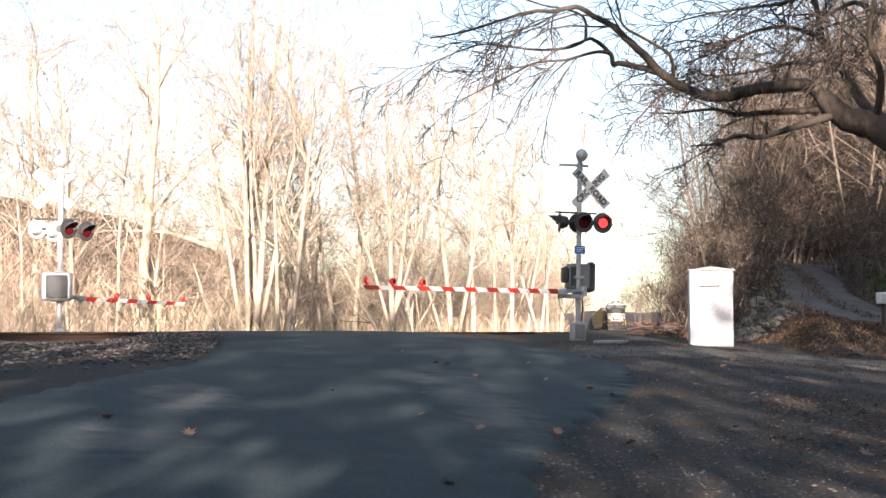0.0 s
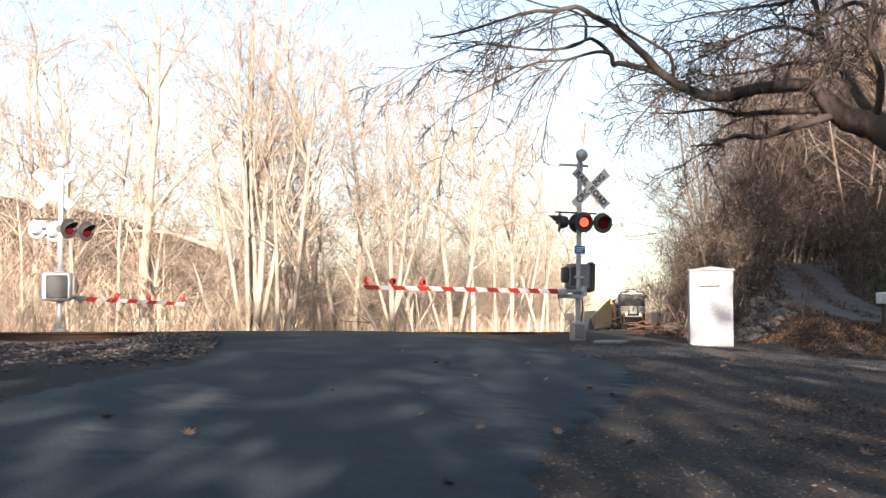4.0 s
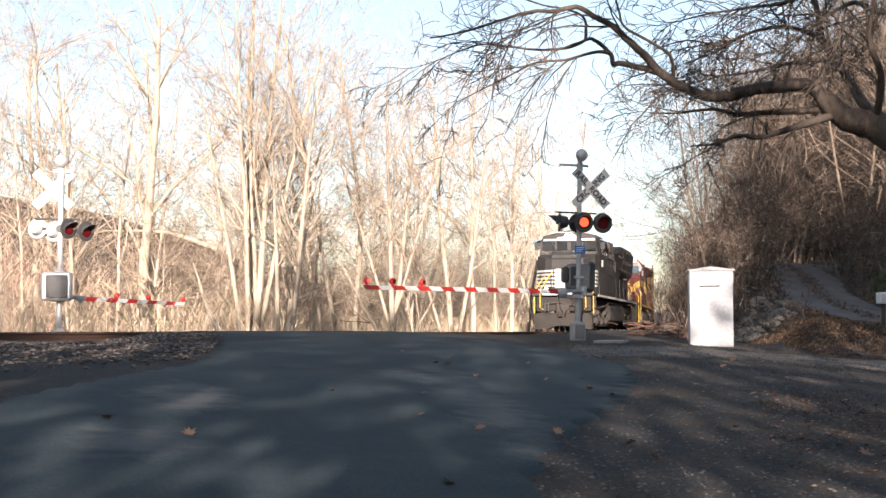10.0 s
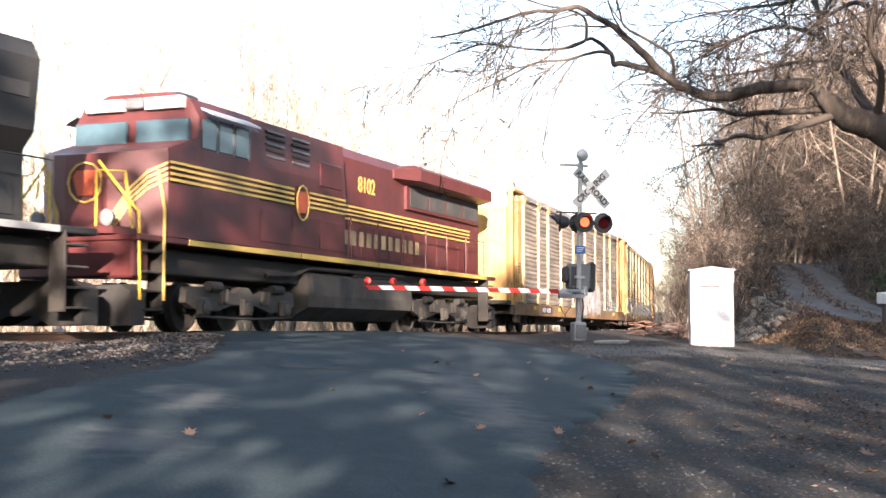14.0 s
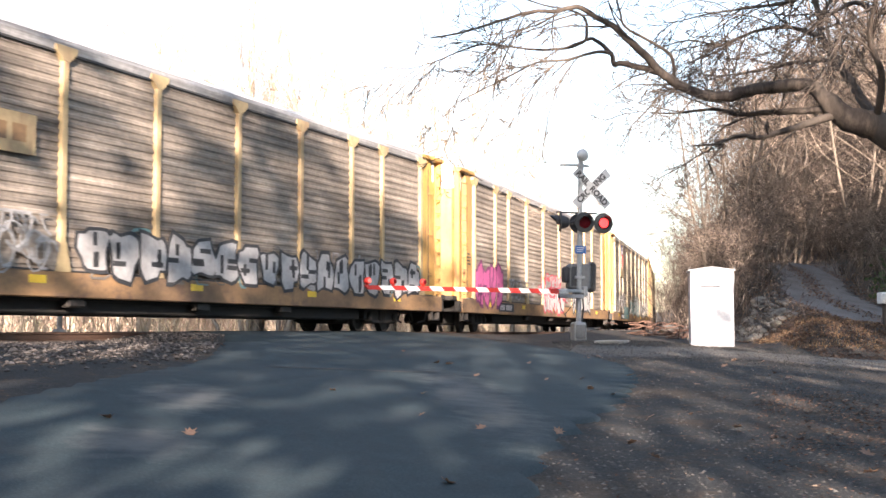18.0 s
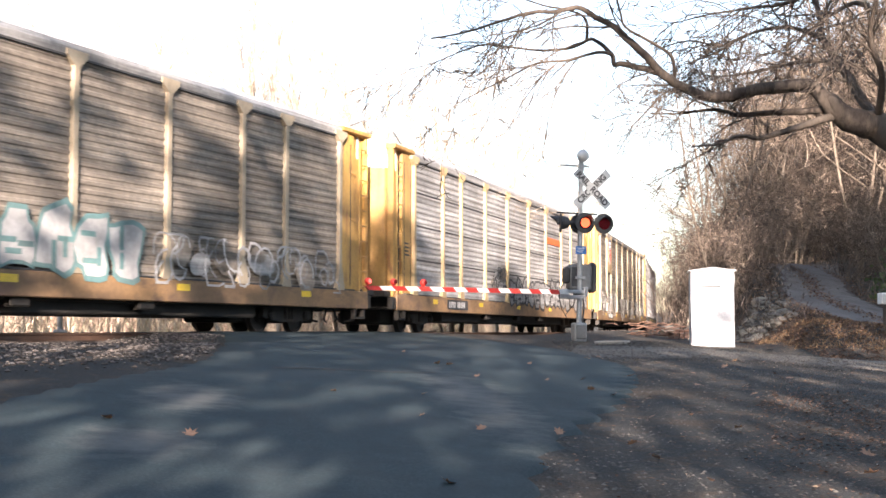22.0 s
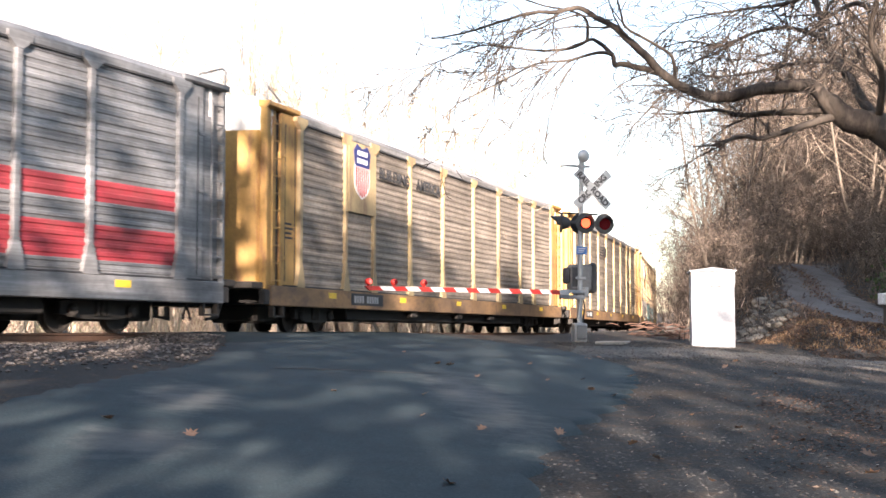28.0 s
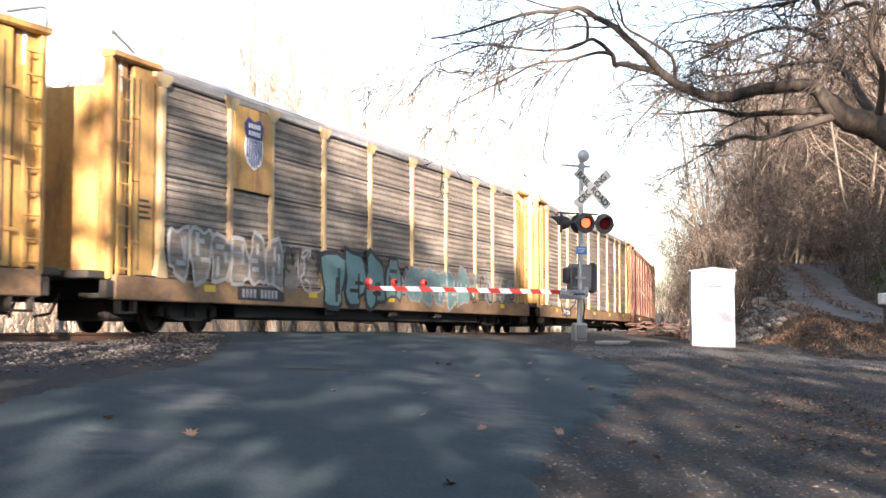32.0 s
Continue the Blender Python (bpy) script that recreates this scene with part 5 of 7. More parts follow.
        # made-up dark block that closes the bright gaps under the car ends
        part("brake_gear", shared(("brake", e), lambda: Build().box(f(1.3), f(5.4), -0.62, 0.62, 0.24, 0.68, 0.06).box(f(5.2), f(6.0), -0.95, 0.95, 0.40, 0.70, 0.05), "brake_gear", "underblack"), "underblack", C, "dark block added to fill the gaps between the wheels")
    part("underframe", shared(("under",), lambda: Build().box(X(5.2), X(BODY - 5.2), -1.25, 1.25, 0.34, 0.75, 0.03).box(X(0.4), X(BODY - 0.4), -1.3, 1.3, 0.66, 1.0, 0.02), "underframe", "underblack"), "underblack", C, "dark low underframe")
    part("brake_pipe", shared(("pipe",), lambda: Build().pipe([(X(5), 1.3, 0.7), (X(9), 1.32, 0.6), (X(18), 1.32, 0.6), (X(22), 1.3, 0.7)], 0.035), "brake_pipe", "blackdirt"), "blackdirt", C)
    for a in (9.4, 13.6, 17.2):
        part("tie_down", shared(("tied", a), lambda: Build().box(X(a), X(a + 0.5), 1.3, 1.5, 0.45, 0.64, 0.03), "tie_down", "blackdirt"), "blackdirt", C)
    # reporting marks as bars
    for i in range(10):
        if i != 4:
            part("mark_bar", shared(("mark", i), lambda: Build().box(X(4.9 + i * 0.17), X(5.01 + i * 0.17), 1.602, 1.607, 0.78, 0.97), "mark_bar", "spray"), "spray", C)
    part("mark_plate", Build().box(X(4.7), X(6.9), 1.599, 1.602, 0.72, 1.03), "ink", C)
    for a in (3.3, 8.2, 13.2, 18.3, 23.4):
        part("reflector", Build().box(X(a), X(a + 0.45), 1.6, 1.606, 0.86, 1.0), "yellow2", C, "yellow reflector strip")
    # shop-stencil block on the end bay
    part("stencil_plate", Build().box(X(1.0), X(1.5), 1.50, 1.506, 3.1, 3.45), "yellow", C)
    for i in range(4):
        part("stencil_bar", shared(("sten", i), lambda: Build().box(X(1.0), X(1.4 - 0.06 * (i % 2)), 1.503, 1.508, 2.2 + i * 0.11, 2.25 + i * 0.11), "stencil_bar", "ink"), "ink", C)
    return C


def train():
    cars = [(black_engine(), 10.6, 6.35), (tuscan_engine(), 33.6, 6.35)]
    X = lambda a: BODY / 2 - a
    spec = [("yellow", "galv", False), ("yellow", "galv", False), ("yellow", "galv", False), ("yellow", "sooty", False), ("yellow", "galvnew", True),
            ("yellow", "sooty", False), ("silver", "silver", False), ("yellow", "galv", False), ("yellow", "galv", False), ("yellow", "galv", True),
            ("yellow", "galv", False), ("redcar", "redcar", False), ("yellow", "galvnew", False), ("yellow", "galv", True), ("yellow", "galv", False)]
    names = {0: "yellow and grey autorack railcar with white graffiti along its base", 1: "grimy yellow autorack railcar with a yellow logo block and white graffiti",
             2: "weathered yellow and grey autorack railcar with pink graffiti", 3: "yellow and grey autorack railcar with shield emblem and teal graffiti",
             4: "clean-panelled yellow autorack railcar with red plate and black scrawl", 5: "sooty yellow autorack railcar with large shield emblem and white graffiti",
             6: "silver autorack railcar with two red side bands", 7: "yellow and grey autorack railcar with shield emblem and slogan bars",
             8: "dusty yellow and grey autorack railcar without graffiti", 9: "yellow autorack railcar with shield emblem and blue-white graffiti", 11: "rust-red autorack railcar with ribbed side panels"}
    for k, (fm, pm, jn) in enumerate(spec):
        sill = {"silver": "silver", "redcar": "redcar"}.get(fm, "sillpaint")
        c = autorack(k, fm, pm, names.get(k, "weathered yellow and grey autorack railcar"), jn, sill, {1: "redband", 3: "redband"} if fm == "silver" else None)
        if k == 0:
            graffiti(c, X(19.2), X(14.1), 0.72, 2.4, "spray", "galvnew", 3, 4)
            tag_haze(c, X(12.4), X(11.2), 1.2, 2.3, ["spray"], 4, 5)
            tag_haze(c, X(25), X(19.6), 1.1, 1.9, ["spray", "teal", "galvnew"], 5, 14)
        if k == 1:
            part("logo_block", Build().box(X(6.45), X(8.3), 1.605, 1.615, 3.05, 3.75), "faded", c, "faded tan company logo block")
            for i in range(3):
                part("logo_bar", Build().box(X(6.7 + i * 0.5), X(7.05 + i * 0.5), 1.615, 1.62, 3.25, 3.55), "sillpaint", c)
            tag_haze(c, X(9), X(1.4), 1.0, 2.05, ["spray", "spray", "galvnew"], 9, 50)
            graffiti(c, X(25.2), X(9.5), 1.0, 2.0, "spray", "ink", 10, 17)
            tag_haze(c, X(25), X(9), 1.0, 2.0, ["sooty", "galvnew", "teal"], 10, 16)
        if k == 2:
            graffiti(c, X(5.2), X(1.7), 0.82, 2.4, "pink", "plum", 5, 4)
            tag_haze(c, X(10.5), X(6), 1.2, 1.9, ["galvnew", "spray"], 7, 10)
            graffiti(c, X(15.9), X(11.9), 0.74, 1.85, "spray", "redspray", 6, 5)
            graffiti(c, X(15.3), X(12.2), 1.72, 2.35, "galvnew", "redspray", 26, 4)
            graffiti(c, X(16.6), X(16.1), 1.25, 1.7, "galvnew", "redspray", 27, 1)
            graffiti(c, X(11.6), X(10.9), 1.5, 1.95, "galvnew", "redspray", 28, 2)
            tag_haze(c, X(16.4), X(11.4), 1.1, 2.2, ["redspray", "pink"], 29, 9)
            graffiti(c, X(21.9), X(17.6), 0.72, 2.4, "spray", "ink", 8, 5)
        if k == 3:
            shield(c, X(5.35), 4.25, 1.02, 1.3)
            tag_haze(c, X(7.0), X(1.9), 1.1, 2.2, ["ink", "galvnew", "spray"], 12, 30)
            part("teal_patch", Build().box(X(9.6), X(6.4), 1.602, 1.606, 0.75, 1.45), "teal", c, "faded teal sprayed patch")
            graffiti(c, X(17.1), X(13.1), 0.98, 2.25, "spray", "teal", 13, 4)
            graffiti(c, X(12.8), X(10.2), 1.0, 1.9, "teal", "spray", 14, 4)
            tag_haze(c, X(25), X(17.4), 1.0, 2.0, ["galvnew", "spray"], 11, 30)
        if k == 4:
            part("maker_plate", Build().box(X(18.12), X(20.7), 1.535, 1.545, 3.66, 3.92), "orange", c, "small orange maker plate")
            tag_haze(c, X(11.5), X(10.1), 1.5, 2.3, ["ink"], 15, 12)
            graffiti(c, X(25.8), X(12.1), 0.95, 2.1, "galvnew", "ink", 16, 15)
        if k == 5:
            shield(c, X(5.35), 4.25, 0.86, 1.2, "faded", "red")
            graffiti(c, X(12.8), X(10.3), 0.8, 2.0, "sooty", "spray", 18, 3)
            tag_haze(c, X(8.0), X(2), 0.9, 2.1, ["spray", "galvnew", "spray"], 18, 26)
            tag_haze(c, X(25.0), X(13.5), 0.8, 1.9, ["spray", "galvnew", "spray"], 19, 40)
        if k == 7:
            shield(c, X(5.35), 4.25, 1.02, 1.3)
            lettering("BUILDING", 0.42, X(7.75), 1.606, 4.37, "ink", c, 1.25, "dark painted slogan word", 0.01)
            lettering("AMERICA", 0.42, X(10.55), 1.606, 4.37, "ink", c, 1.2, "dark painted slogan word", 0.01)
        if k == 8:
            for i in range(4):
                part("logo_bar", Build().box(X(9.2), X(10.4), 1.605, 1.611, 3.9 + i * 0.13, 3.96 + i * 0.13), "ink", c, "dark company emblem bar")
            for i in range(2):
                part("logo_bar", Build().box(X(10.6 + i * 0.6), X(11.05 + i * 0.6), 1.605, 1.611, 3.88, 4.4), "ink", c, "dark company emblem bar")
        if k == 9:
            shield(c, X(5.35), 4.22, 0.8, 1.05, "yellow", "navy")
            graffiti(c, X(6.8), X(1.9), 1.0, 2.2, "sooty", "spray", 21, 6)
            tag_haze(c, X(8.9), X(7.2), 1.0, 2.0, ["ink", "spray"], 24, 10)
            graffiti(c, X(14.2), X(8.9), 0.66, 2.15, "teal", "ink", 22, 4)
            graffiti(c, X(20), X(14.5), 0.8, 2.0, "teal", "galvnew", 23, 5)
            tag_haze(c, X(25), X(14), 1.0, 2.0, ["teal", "spray", "ink"], 23, 24)
        cars.append((c, 46.6 + PITCH * k + BODY / 2, BODY / 2 - 3.5))
    return cars


M["redband"] = worn("red_band", (0.34, 0.035, 0.045), (0.22, 0.05, 0.05), 0.55, 0, 0.4, 9)


# ---- crossing signals ----
def crossbuck(parent, x, y, z, face_mat, letters=True):
    """Two crossed blades facing -y of the signal's own space."""
    for k, (ang, words) in enumerate(((-45, "RAIL  ROAD"), (45, "CROSSING"))):
        m = Matrix.Translation((x, y - 0.012 * (1 - k) - 0.004, z)) @ Matrix.Rotation(radians(-ang), 4, 'Y')
        blade = part("blade", Build().box(-0.61, 0.61, -0.004, 0.004, -0.115, 0.115, 0.003, m), face_mat, parent, "white crossbuck blade")
        if letters:
            me = text_mesh(words, 0.205, 0.002, 0.009)
            me.materials.clear()
            me.materials.append(M["ink"])
            ob = part("lettering", me, "ink", blade, "black lettering")
            ob.matrix_basis = m @ pose(0, -0.007, 0, 90, 0, 0) @ Matrix.Diagonal((0.98, 1.0, 1, 1))


def lamp(parent, x, y, z, toward, key, shell="darkgrey"):
    """One flashing lamp: round backboard, hood, lens and a bulb disc that turns its lit face out and in."""
    m = Matrix.Translation((x, y, z)) @ Vector((0, -1, 0)).rotation_difference(Vector(toward)).to_matrix().to_4x4()
    board = part("lamp_backboard", Build().turned((0, 0, 0), (0, -1, 0), [(-0.02, 0.24), (0.0, 0.255), (0.012, 0.25), (0.02, 0.16)], 28, m), shell, parent, "round lamp backboard")
    part("lamp_housing", Build().turned((0, 0.0, 0), (0, 1, 0), [(0, 0.17), (0.10, 0.16), (0.2, 0.12), (0.24, 0.05)], 18, m), shell, board)
    hood = Build()
    rings = []
    for i in range(13):
        a = radians(-15 + i * 17.5)
        rings.append([(0.165 * math.cos(a) * k, -0.02 - q, 0.165 * math.sin(a) * k) for q, k in ((0, 1.0), (0.24 * max(0.15, math.sin(a)) + 0.02, 1.02), (0.24 * max(0.15, math.sin(a)) + 0.02, 0.98), (0, 0.96))])
    hood.loft(rings)
    hood.v = [tuple(m @ Vector(p)) for p in hood.v]
    part("lamp_hood", hood, "darkgrey", board)
    part("lamp_lens", Build().turned((0, -0.022, 0), (0, -1, 0), [(0, 0.155), (0.006, 0.15)], 24, m), "lens", board, "dark red lens")
    if key == 2:
        return
    me = Build().turned((0, 0, 0), (0, -1, 0), [(-0.006, 0.0), (-0.006, 0.12), (0.004, 0.12), (0.012, 0.075), (0.014, 0.0)], 24).mesh("lamp_flasher", "lamp_on" if key == 1 else "lamp_amber")
    me.materials.append(M["lens"])
    for f in me.polygons:
        f.material_index = 1 if f.center.y > -0.001 else 0
    disc = part("lamp_flasher", me, "lamp_on", board, "red lamp that glows in turn")
    disc.matrix_basis = m @ Matrix.Translation((0, -0.03, 0))
    FLASHERS.append((disc, m @ Matrix.Translation((0, -0.03, 0)), key))


FLASHERS = []


def signal(name, label, base, turn, lean, arm_len, arm_up, arm_turn, metal, near):
    """Crossing signal with gate; its own -y faces the traffic that it stops."""
    S = thing(name, label, "crossing signal", "crossing signals with gates")
    S.matrix_basis = Matrix.Translation(base) @ pose(0, 0, 0, 0, lean, turn)
    part("foundation", Build().box(-0.33, 0.33, -0.33, 0.33, -0.5, 0.05, 0.02), "rock", S, "rough concrete foundation")
    base_box = part("junction_base", Build().box(-0.16, 0.16, -0.16, 0.16, 0.05, 0.52, 0.03), metal, S)
    part("base_door", Build().box(-0.13, 0.13, -0.19, -0.16, 0.12, 0.46, 0.015), "grey", base_box)
    part("mast", Build().turned((0, 0, 0.5), (0, 0, 1), [(0, 0.085), (0.05, 0.066), (4.32, 0.062)], 14), metal, S, "round metal mast")
    part("bell_bracket", Build().box(-0.55 if near else -0.2, 0.22, -0.02, 0.02, 4.40, 4.46, 0.01).cyl((0, 0, 4.3), (0, 0, 4.48), 0.08), metal, S)
    part("bell", Build().turned((0, -0.10, 4.68), (0.25, -1, 0), [(-0.10, 0.06), (-0.08, 0.12), (-0.03, 0.15), (0.02, 0.16), (0.06, 0.15), (0.10, 0.11), (0.125, 0.04)], 20), "aluminium", S, "round silver warning bell", True)
    if near:
        crossbuck(S, 0.26, -0.09, 3.86, "signboard", True)
    else:
        crossbuck(S, -0.2, 0.09, 3.98, "white", False)
    # lamp arm
    z = 3.00
    part("lamp_arm", Build().cyl((-0.62, 0, z + 0.24), (0.46, 0, z + 0.24), 0.022, n=8).cyl((0, -0.1, z), (0, 0.1, z), 0.1), "darkgrey", S)
    part("lamp_bracket", Build().cyl((-0.6, 0, z), (0.5, 0, z), 0.035, n=8), "darkgrey", S)
    if near:
        lamp(S, 0.07, -0.14, z, (0, -1, 0), 0)
        lamp(S, 0.57, -0.14, z, (0, -1, 0), 1)
        lamp(S, -0.50, 0.05, z, (-0.97, 0.22, 0), 2)
        lamp(S, 0.05, 0.2, z, (0, 1, 0), 2)
        part("crossing_plate", Build().box(-0.14, 0.14, -0.085, -0.07, 2.22, 2.42, 0.004), "blue", S, "blue emergency notice plate")
        b = Build()
        for i in range(3):
            b.box(-0.10, 0.10 - 0.03 * i, -0.09, -0.085, 2.36 - i * 0.045, 2.375 - i * 0.045)
        part("notice_bars", b, "white", S)
    else:
        lamp(S, -0.56, 0.1, z, (0.35, 1, 0), 2, "whitesteel")
        lamp(S, -0.17, 0.12, z - 0.06, (0.35, 1, 0), 2, "whitesteel")
        lamp(S, 0.20, -0.1, z, (0.72, -0.68, -0.05), 2)
        lamp(S, 0.62, -0.1, z - 0.06, (0.72, -0.68, -0.05), 2)
    # gate machine
    g = part("gate_machine", Build().box(-0.22, 0.34, 0.02, 0.42, 1.34, 1.98, 0.05) if near else Build().box(-0.40, 0.32, -0.42, 0.02, 1.22, 1.92, 0.05), "grey" if near else "aluminium", S, "grey gate motor case")
    part("machine_lid", (Build().box(0.32, 0.48, 0.04, 0.42, 1.28, 2.04, 0.06) if near else Build().box(-0.28, 0.24, -0.46, -0.42, 1.28, 1.84, 0.02)), "darkgrey", g)
    part("machine_vents", Build().box(-0.20, 0.0, 0.005, 0.02, 1.42, 1.9, 0.004), "darkgrey", g)
    for zz in (1.24, 1.60 if near else 1.9):
        part("mast_clamp", Build().box(-0.12, 0.12, -0.11, 0.11, zz, zz + 0.07, 0.01), "steel", g)
    A = pose(0, -0.12 if near else 0.1, 1.27 if near else 1.30, 0, 0, arm_turn) @ Matrix.Rotation(radians(arm_up), 4, 'Y')
    # counterweight frame and arm along -x of the arm's own frame
    part("arm_bracket", Build().box(-0.62, 0.22, -0.03, 0.03, -0.02, 0.06, 0.01, A).box(-0.62, 0.22, 0.24, 0.30, -0.02, 0.06, 0.01, A).box(0.1, 0.26, -0.05, 0.32, -0.1, 0.14, 0.02, A), "steel", g)
    arm = part("gate_arm", Build().box(-0.55, -0.95, -0.03, 0.03, -0.055, 0.055, 0.01, A), "aluminium", S, "gate arm with red and white stripes")
    n = int(round((arm_len - 0.95) / 0.406))
    w = (arm_len - 0.95) / n
    for i in range(n):
        x0 = -0.95 - i * w
        hh = 0.055 - 0.012 * i / n
        sl = 0.06
        mt = "red" if i % 2 == (0 if near else 0) else "white"
        pr = [(x0 + sl, -hh), (x0 - w + sl, -hh), (x0 - w - sl, hh), (x0 - sl, hh)]
        part("stripe", Build().prism(pr, "y", -0.022, 0.022, A), mt, arm, "red reflective stripe" if mt == "red" else "white reflective stripe")
    for i, f in enumerate((1.0, 0.885, 0.745) if near else (1.0, 0.62, 0.30)):
        x = -0.95 - (arm_len - 0.99) * f
        al = part("arm_light", Build().turned((x, -0.05, 0.135), (0, 1, 0), [(0, 0.055), (0.03, 0.072), (0.07, 0.072), (0.10, 0.055)], 14, A).box(x - 0.02, x + 0.02, -0.02, 0.02, 0.04, 0.09, 0, A), "red", arm, "small round red arm lamp")
        part("arm_lens", Build().turned((x, -0.052, 0.135), (0, -1, 0), [(0, 0.05), (0.01, 0.045)], 12, A), "tip_on" if (i == 0 and near) else "lens", al)
    if near:
        part("arm_cable", Build().pipe([A @ Vector((-0.95, 0, -0.05)), A @ Vector((-0.85, 0, -0.4)), A @ Vector((-0.6, 0.02, -0.62)), (-0.35, 0, 0.72), (-0.12, 0, 1.0), (-0.08, 0, 1.25)], 0.009), "ink", S)
        part("weight_plate", Build().box(-0.62, 0.06, -0.24, -0.19, 1.10, 1.20, 0.015).box(-0.5, -0.34, -0.19, 0.1, 1.12, 1.34, 0.02), "steel", g, "bolted counterweight plate")
        part("hand_crank_box", Build().box(-0.36, -0.22, 0.06, 0.32, 1.5, 1.9, 0.04), "darkgrey", g)
        part("conduit", Build().pipe([(0.12, 0.1, 0.5), (0.2, 0.2, 0.9), (0.16, 0.22, 1.3)], 0.022), "ink", S)
    return S


signal("crossing_signal", "grey metal crossing signal with bell, crossbuck and lowered striped gate", (3.33, 32.2, gz(3.33, 32.2) - 0.04), 14, 1.2, 7.7, -1.6, 36.0, "steel", True)
signal("crossing_signal", "sunlit silver-white crossing signal with lowered striped gate beyond the track", (-9.46, 32.0, RAIL - 0.45), 10, 0, 5.2, -0.6, 236.0, "whitesteel", False)

# white signal cabinet
def cabinet():
    K = thing("signal_cabinet", "white-painted steel signal cabinet with a peaked roof beside the turnout", "cabinet")
    p = (6.50, 31.6)
    K.matrix_basis = pose(p[0], p[1], gz(*p) - 0.02, 0, 0, -8)
    w, dp, h = 0.51, 0.5, 1.84
    part("body", Build().box(-w, w, -dp, dp, 0.0, h, 0.012), "cabinetwhite", K, "white sheet-steel body")
    roof = [(-w - 0.05, h), (-w - 0.05, h + 0.02), (0, h + 0.10), (w + 0.05, h + 0.02), (w + 0.05, h)]
    part("roof", Build().prism(roof, "y", -dp - 0.05, dp + 0.05), "cabinetwhite", K, "shallow peaked roof")
    part("door", Build().box(-w + 0.04, w - 0.04, -dp - 0.012, -dp, 0.04, h - 0.03, 0.004), "cabinetwhite", K)
    v = part("vent_hood", Build().prism([(-dp - 0.012, h - 0.36), (-dp - 0.05, h - 0.36), (-dp - 0.05, h - 0.33), (-dp - 0.012, h - 0.06)], "x", -0.30, 0.22), "whitesteel", K)
    part("vent_gap", Build().box(-0.28, 0.20, -dp - 0.045, -dp - 0.02, h - 0.385, h - 0.361), "ink", v)
    for q in (-w - 0.02, w + 0.02):
        part("lifting_eye", Build().cyl((q, -dp, h - 0.02), (q, -dp, h + 0.09), 0.012, n=6), "grey", K)
    part("side_latch", Build().box(w, w + 0.04, -0.3, -0.2, h - 0.3, h - 0.05, 0.01), "grey", K)
    part("plinth", Build().box(-w - 0.04, w + 0.04, -dp - 0.04, dp + 0.04, -0.15, 0.02, 0.01), "rock", K)
    return K


cabinet()


# ---- trees ----
class Wood:
    """Branches as tapered tubes, gathered fast."""

    def __init__(self, flat=False, thick=1.0):
        self.v, self.f, self.flat, self.thick = [], [], flat, thick

    def blade(self, pts, radii, turn):
        """A fine far twig as a narrow tapering strip."""
        d = pts[-1] - pts[0]
        u = d.orthogonal().normalized()
        u.rotate(Matrix.Rotation(turn, 3, d.normalized()))
        n = len(self.v)
        for p, r in zip(pts[:-1], radii):
            self.v += [tuple(p - u * r), tuple(p + u * r)]
        self.v.append(tuple(pts[-1]))
        for i in range(len(pts) - 2):
            self.f.append((n + 2 * i, n + 2 * i + 1, n + 2 * i + 3, n + 2 * i + 2))
        k = n + 2 * (len(pts) - 2)
        self.f.append((k, k + 1, k + 2))

    def limb(self, pts, radii, n):
        base = len(self.v)
        u = None
        for i, p in enumerate(pts):
            d = (pts[min(i + 1, len(pts) - 1)] - pts[max(i - 1, 0)])
            d = d.normalized() if d.length > 1e-6 else Vector((0, 0, 1))
            u = d.orthogonal().normalized() if u is None else (u - d * u.dot(d)).normalized()
            w = d.cross(u)
            r = radii[i]
            for k in range(n):
                a = 6.2832 * k / n
                self.v.append(tuple(p + u * (math.cos(a) * r) + w * (math.sin(a) * r)))
        for i in range(len(pts) - 1):
            for k in range(n):
                a, b = base + i * n + k, base + i * n + (k + 1) % n
                self.f.append((a, b, b + n, a + n))

    def mesh(self, name, material, smooth=True):
        me = bpy.data.meshes.new(name)
        me.from_pydata(self.v, [], self.f)
        me.materials.append(M[material])
        if smooth:
            me.shade_smooth()
        return me


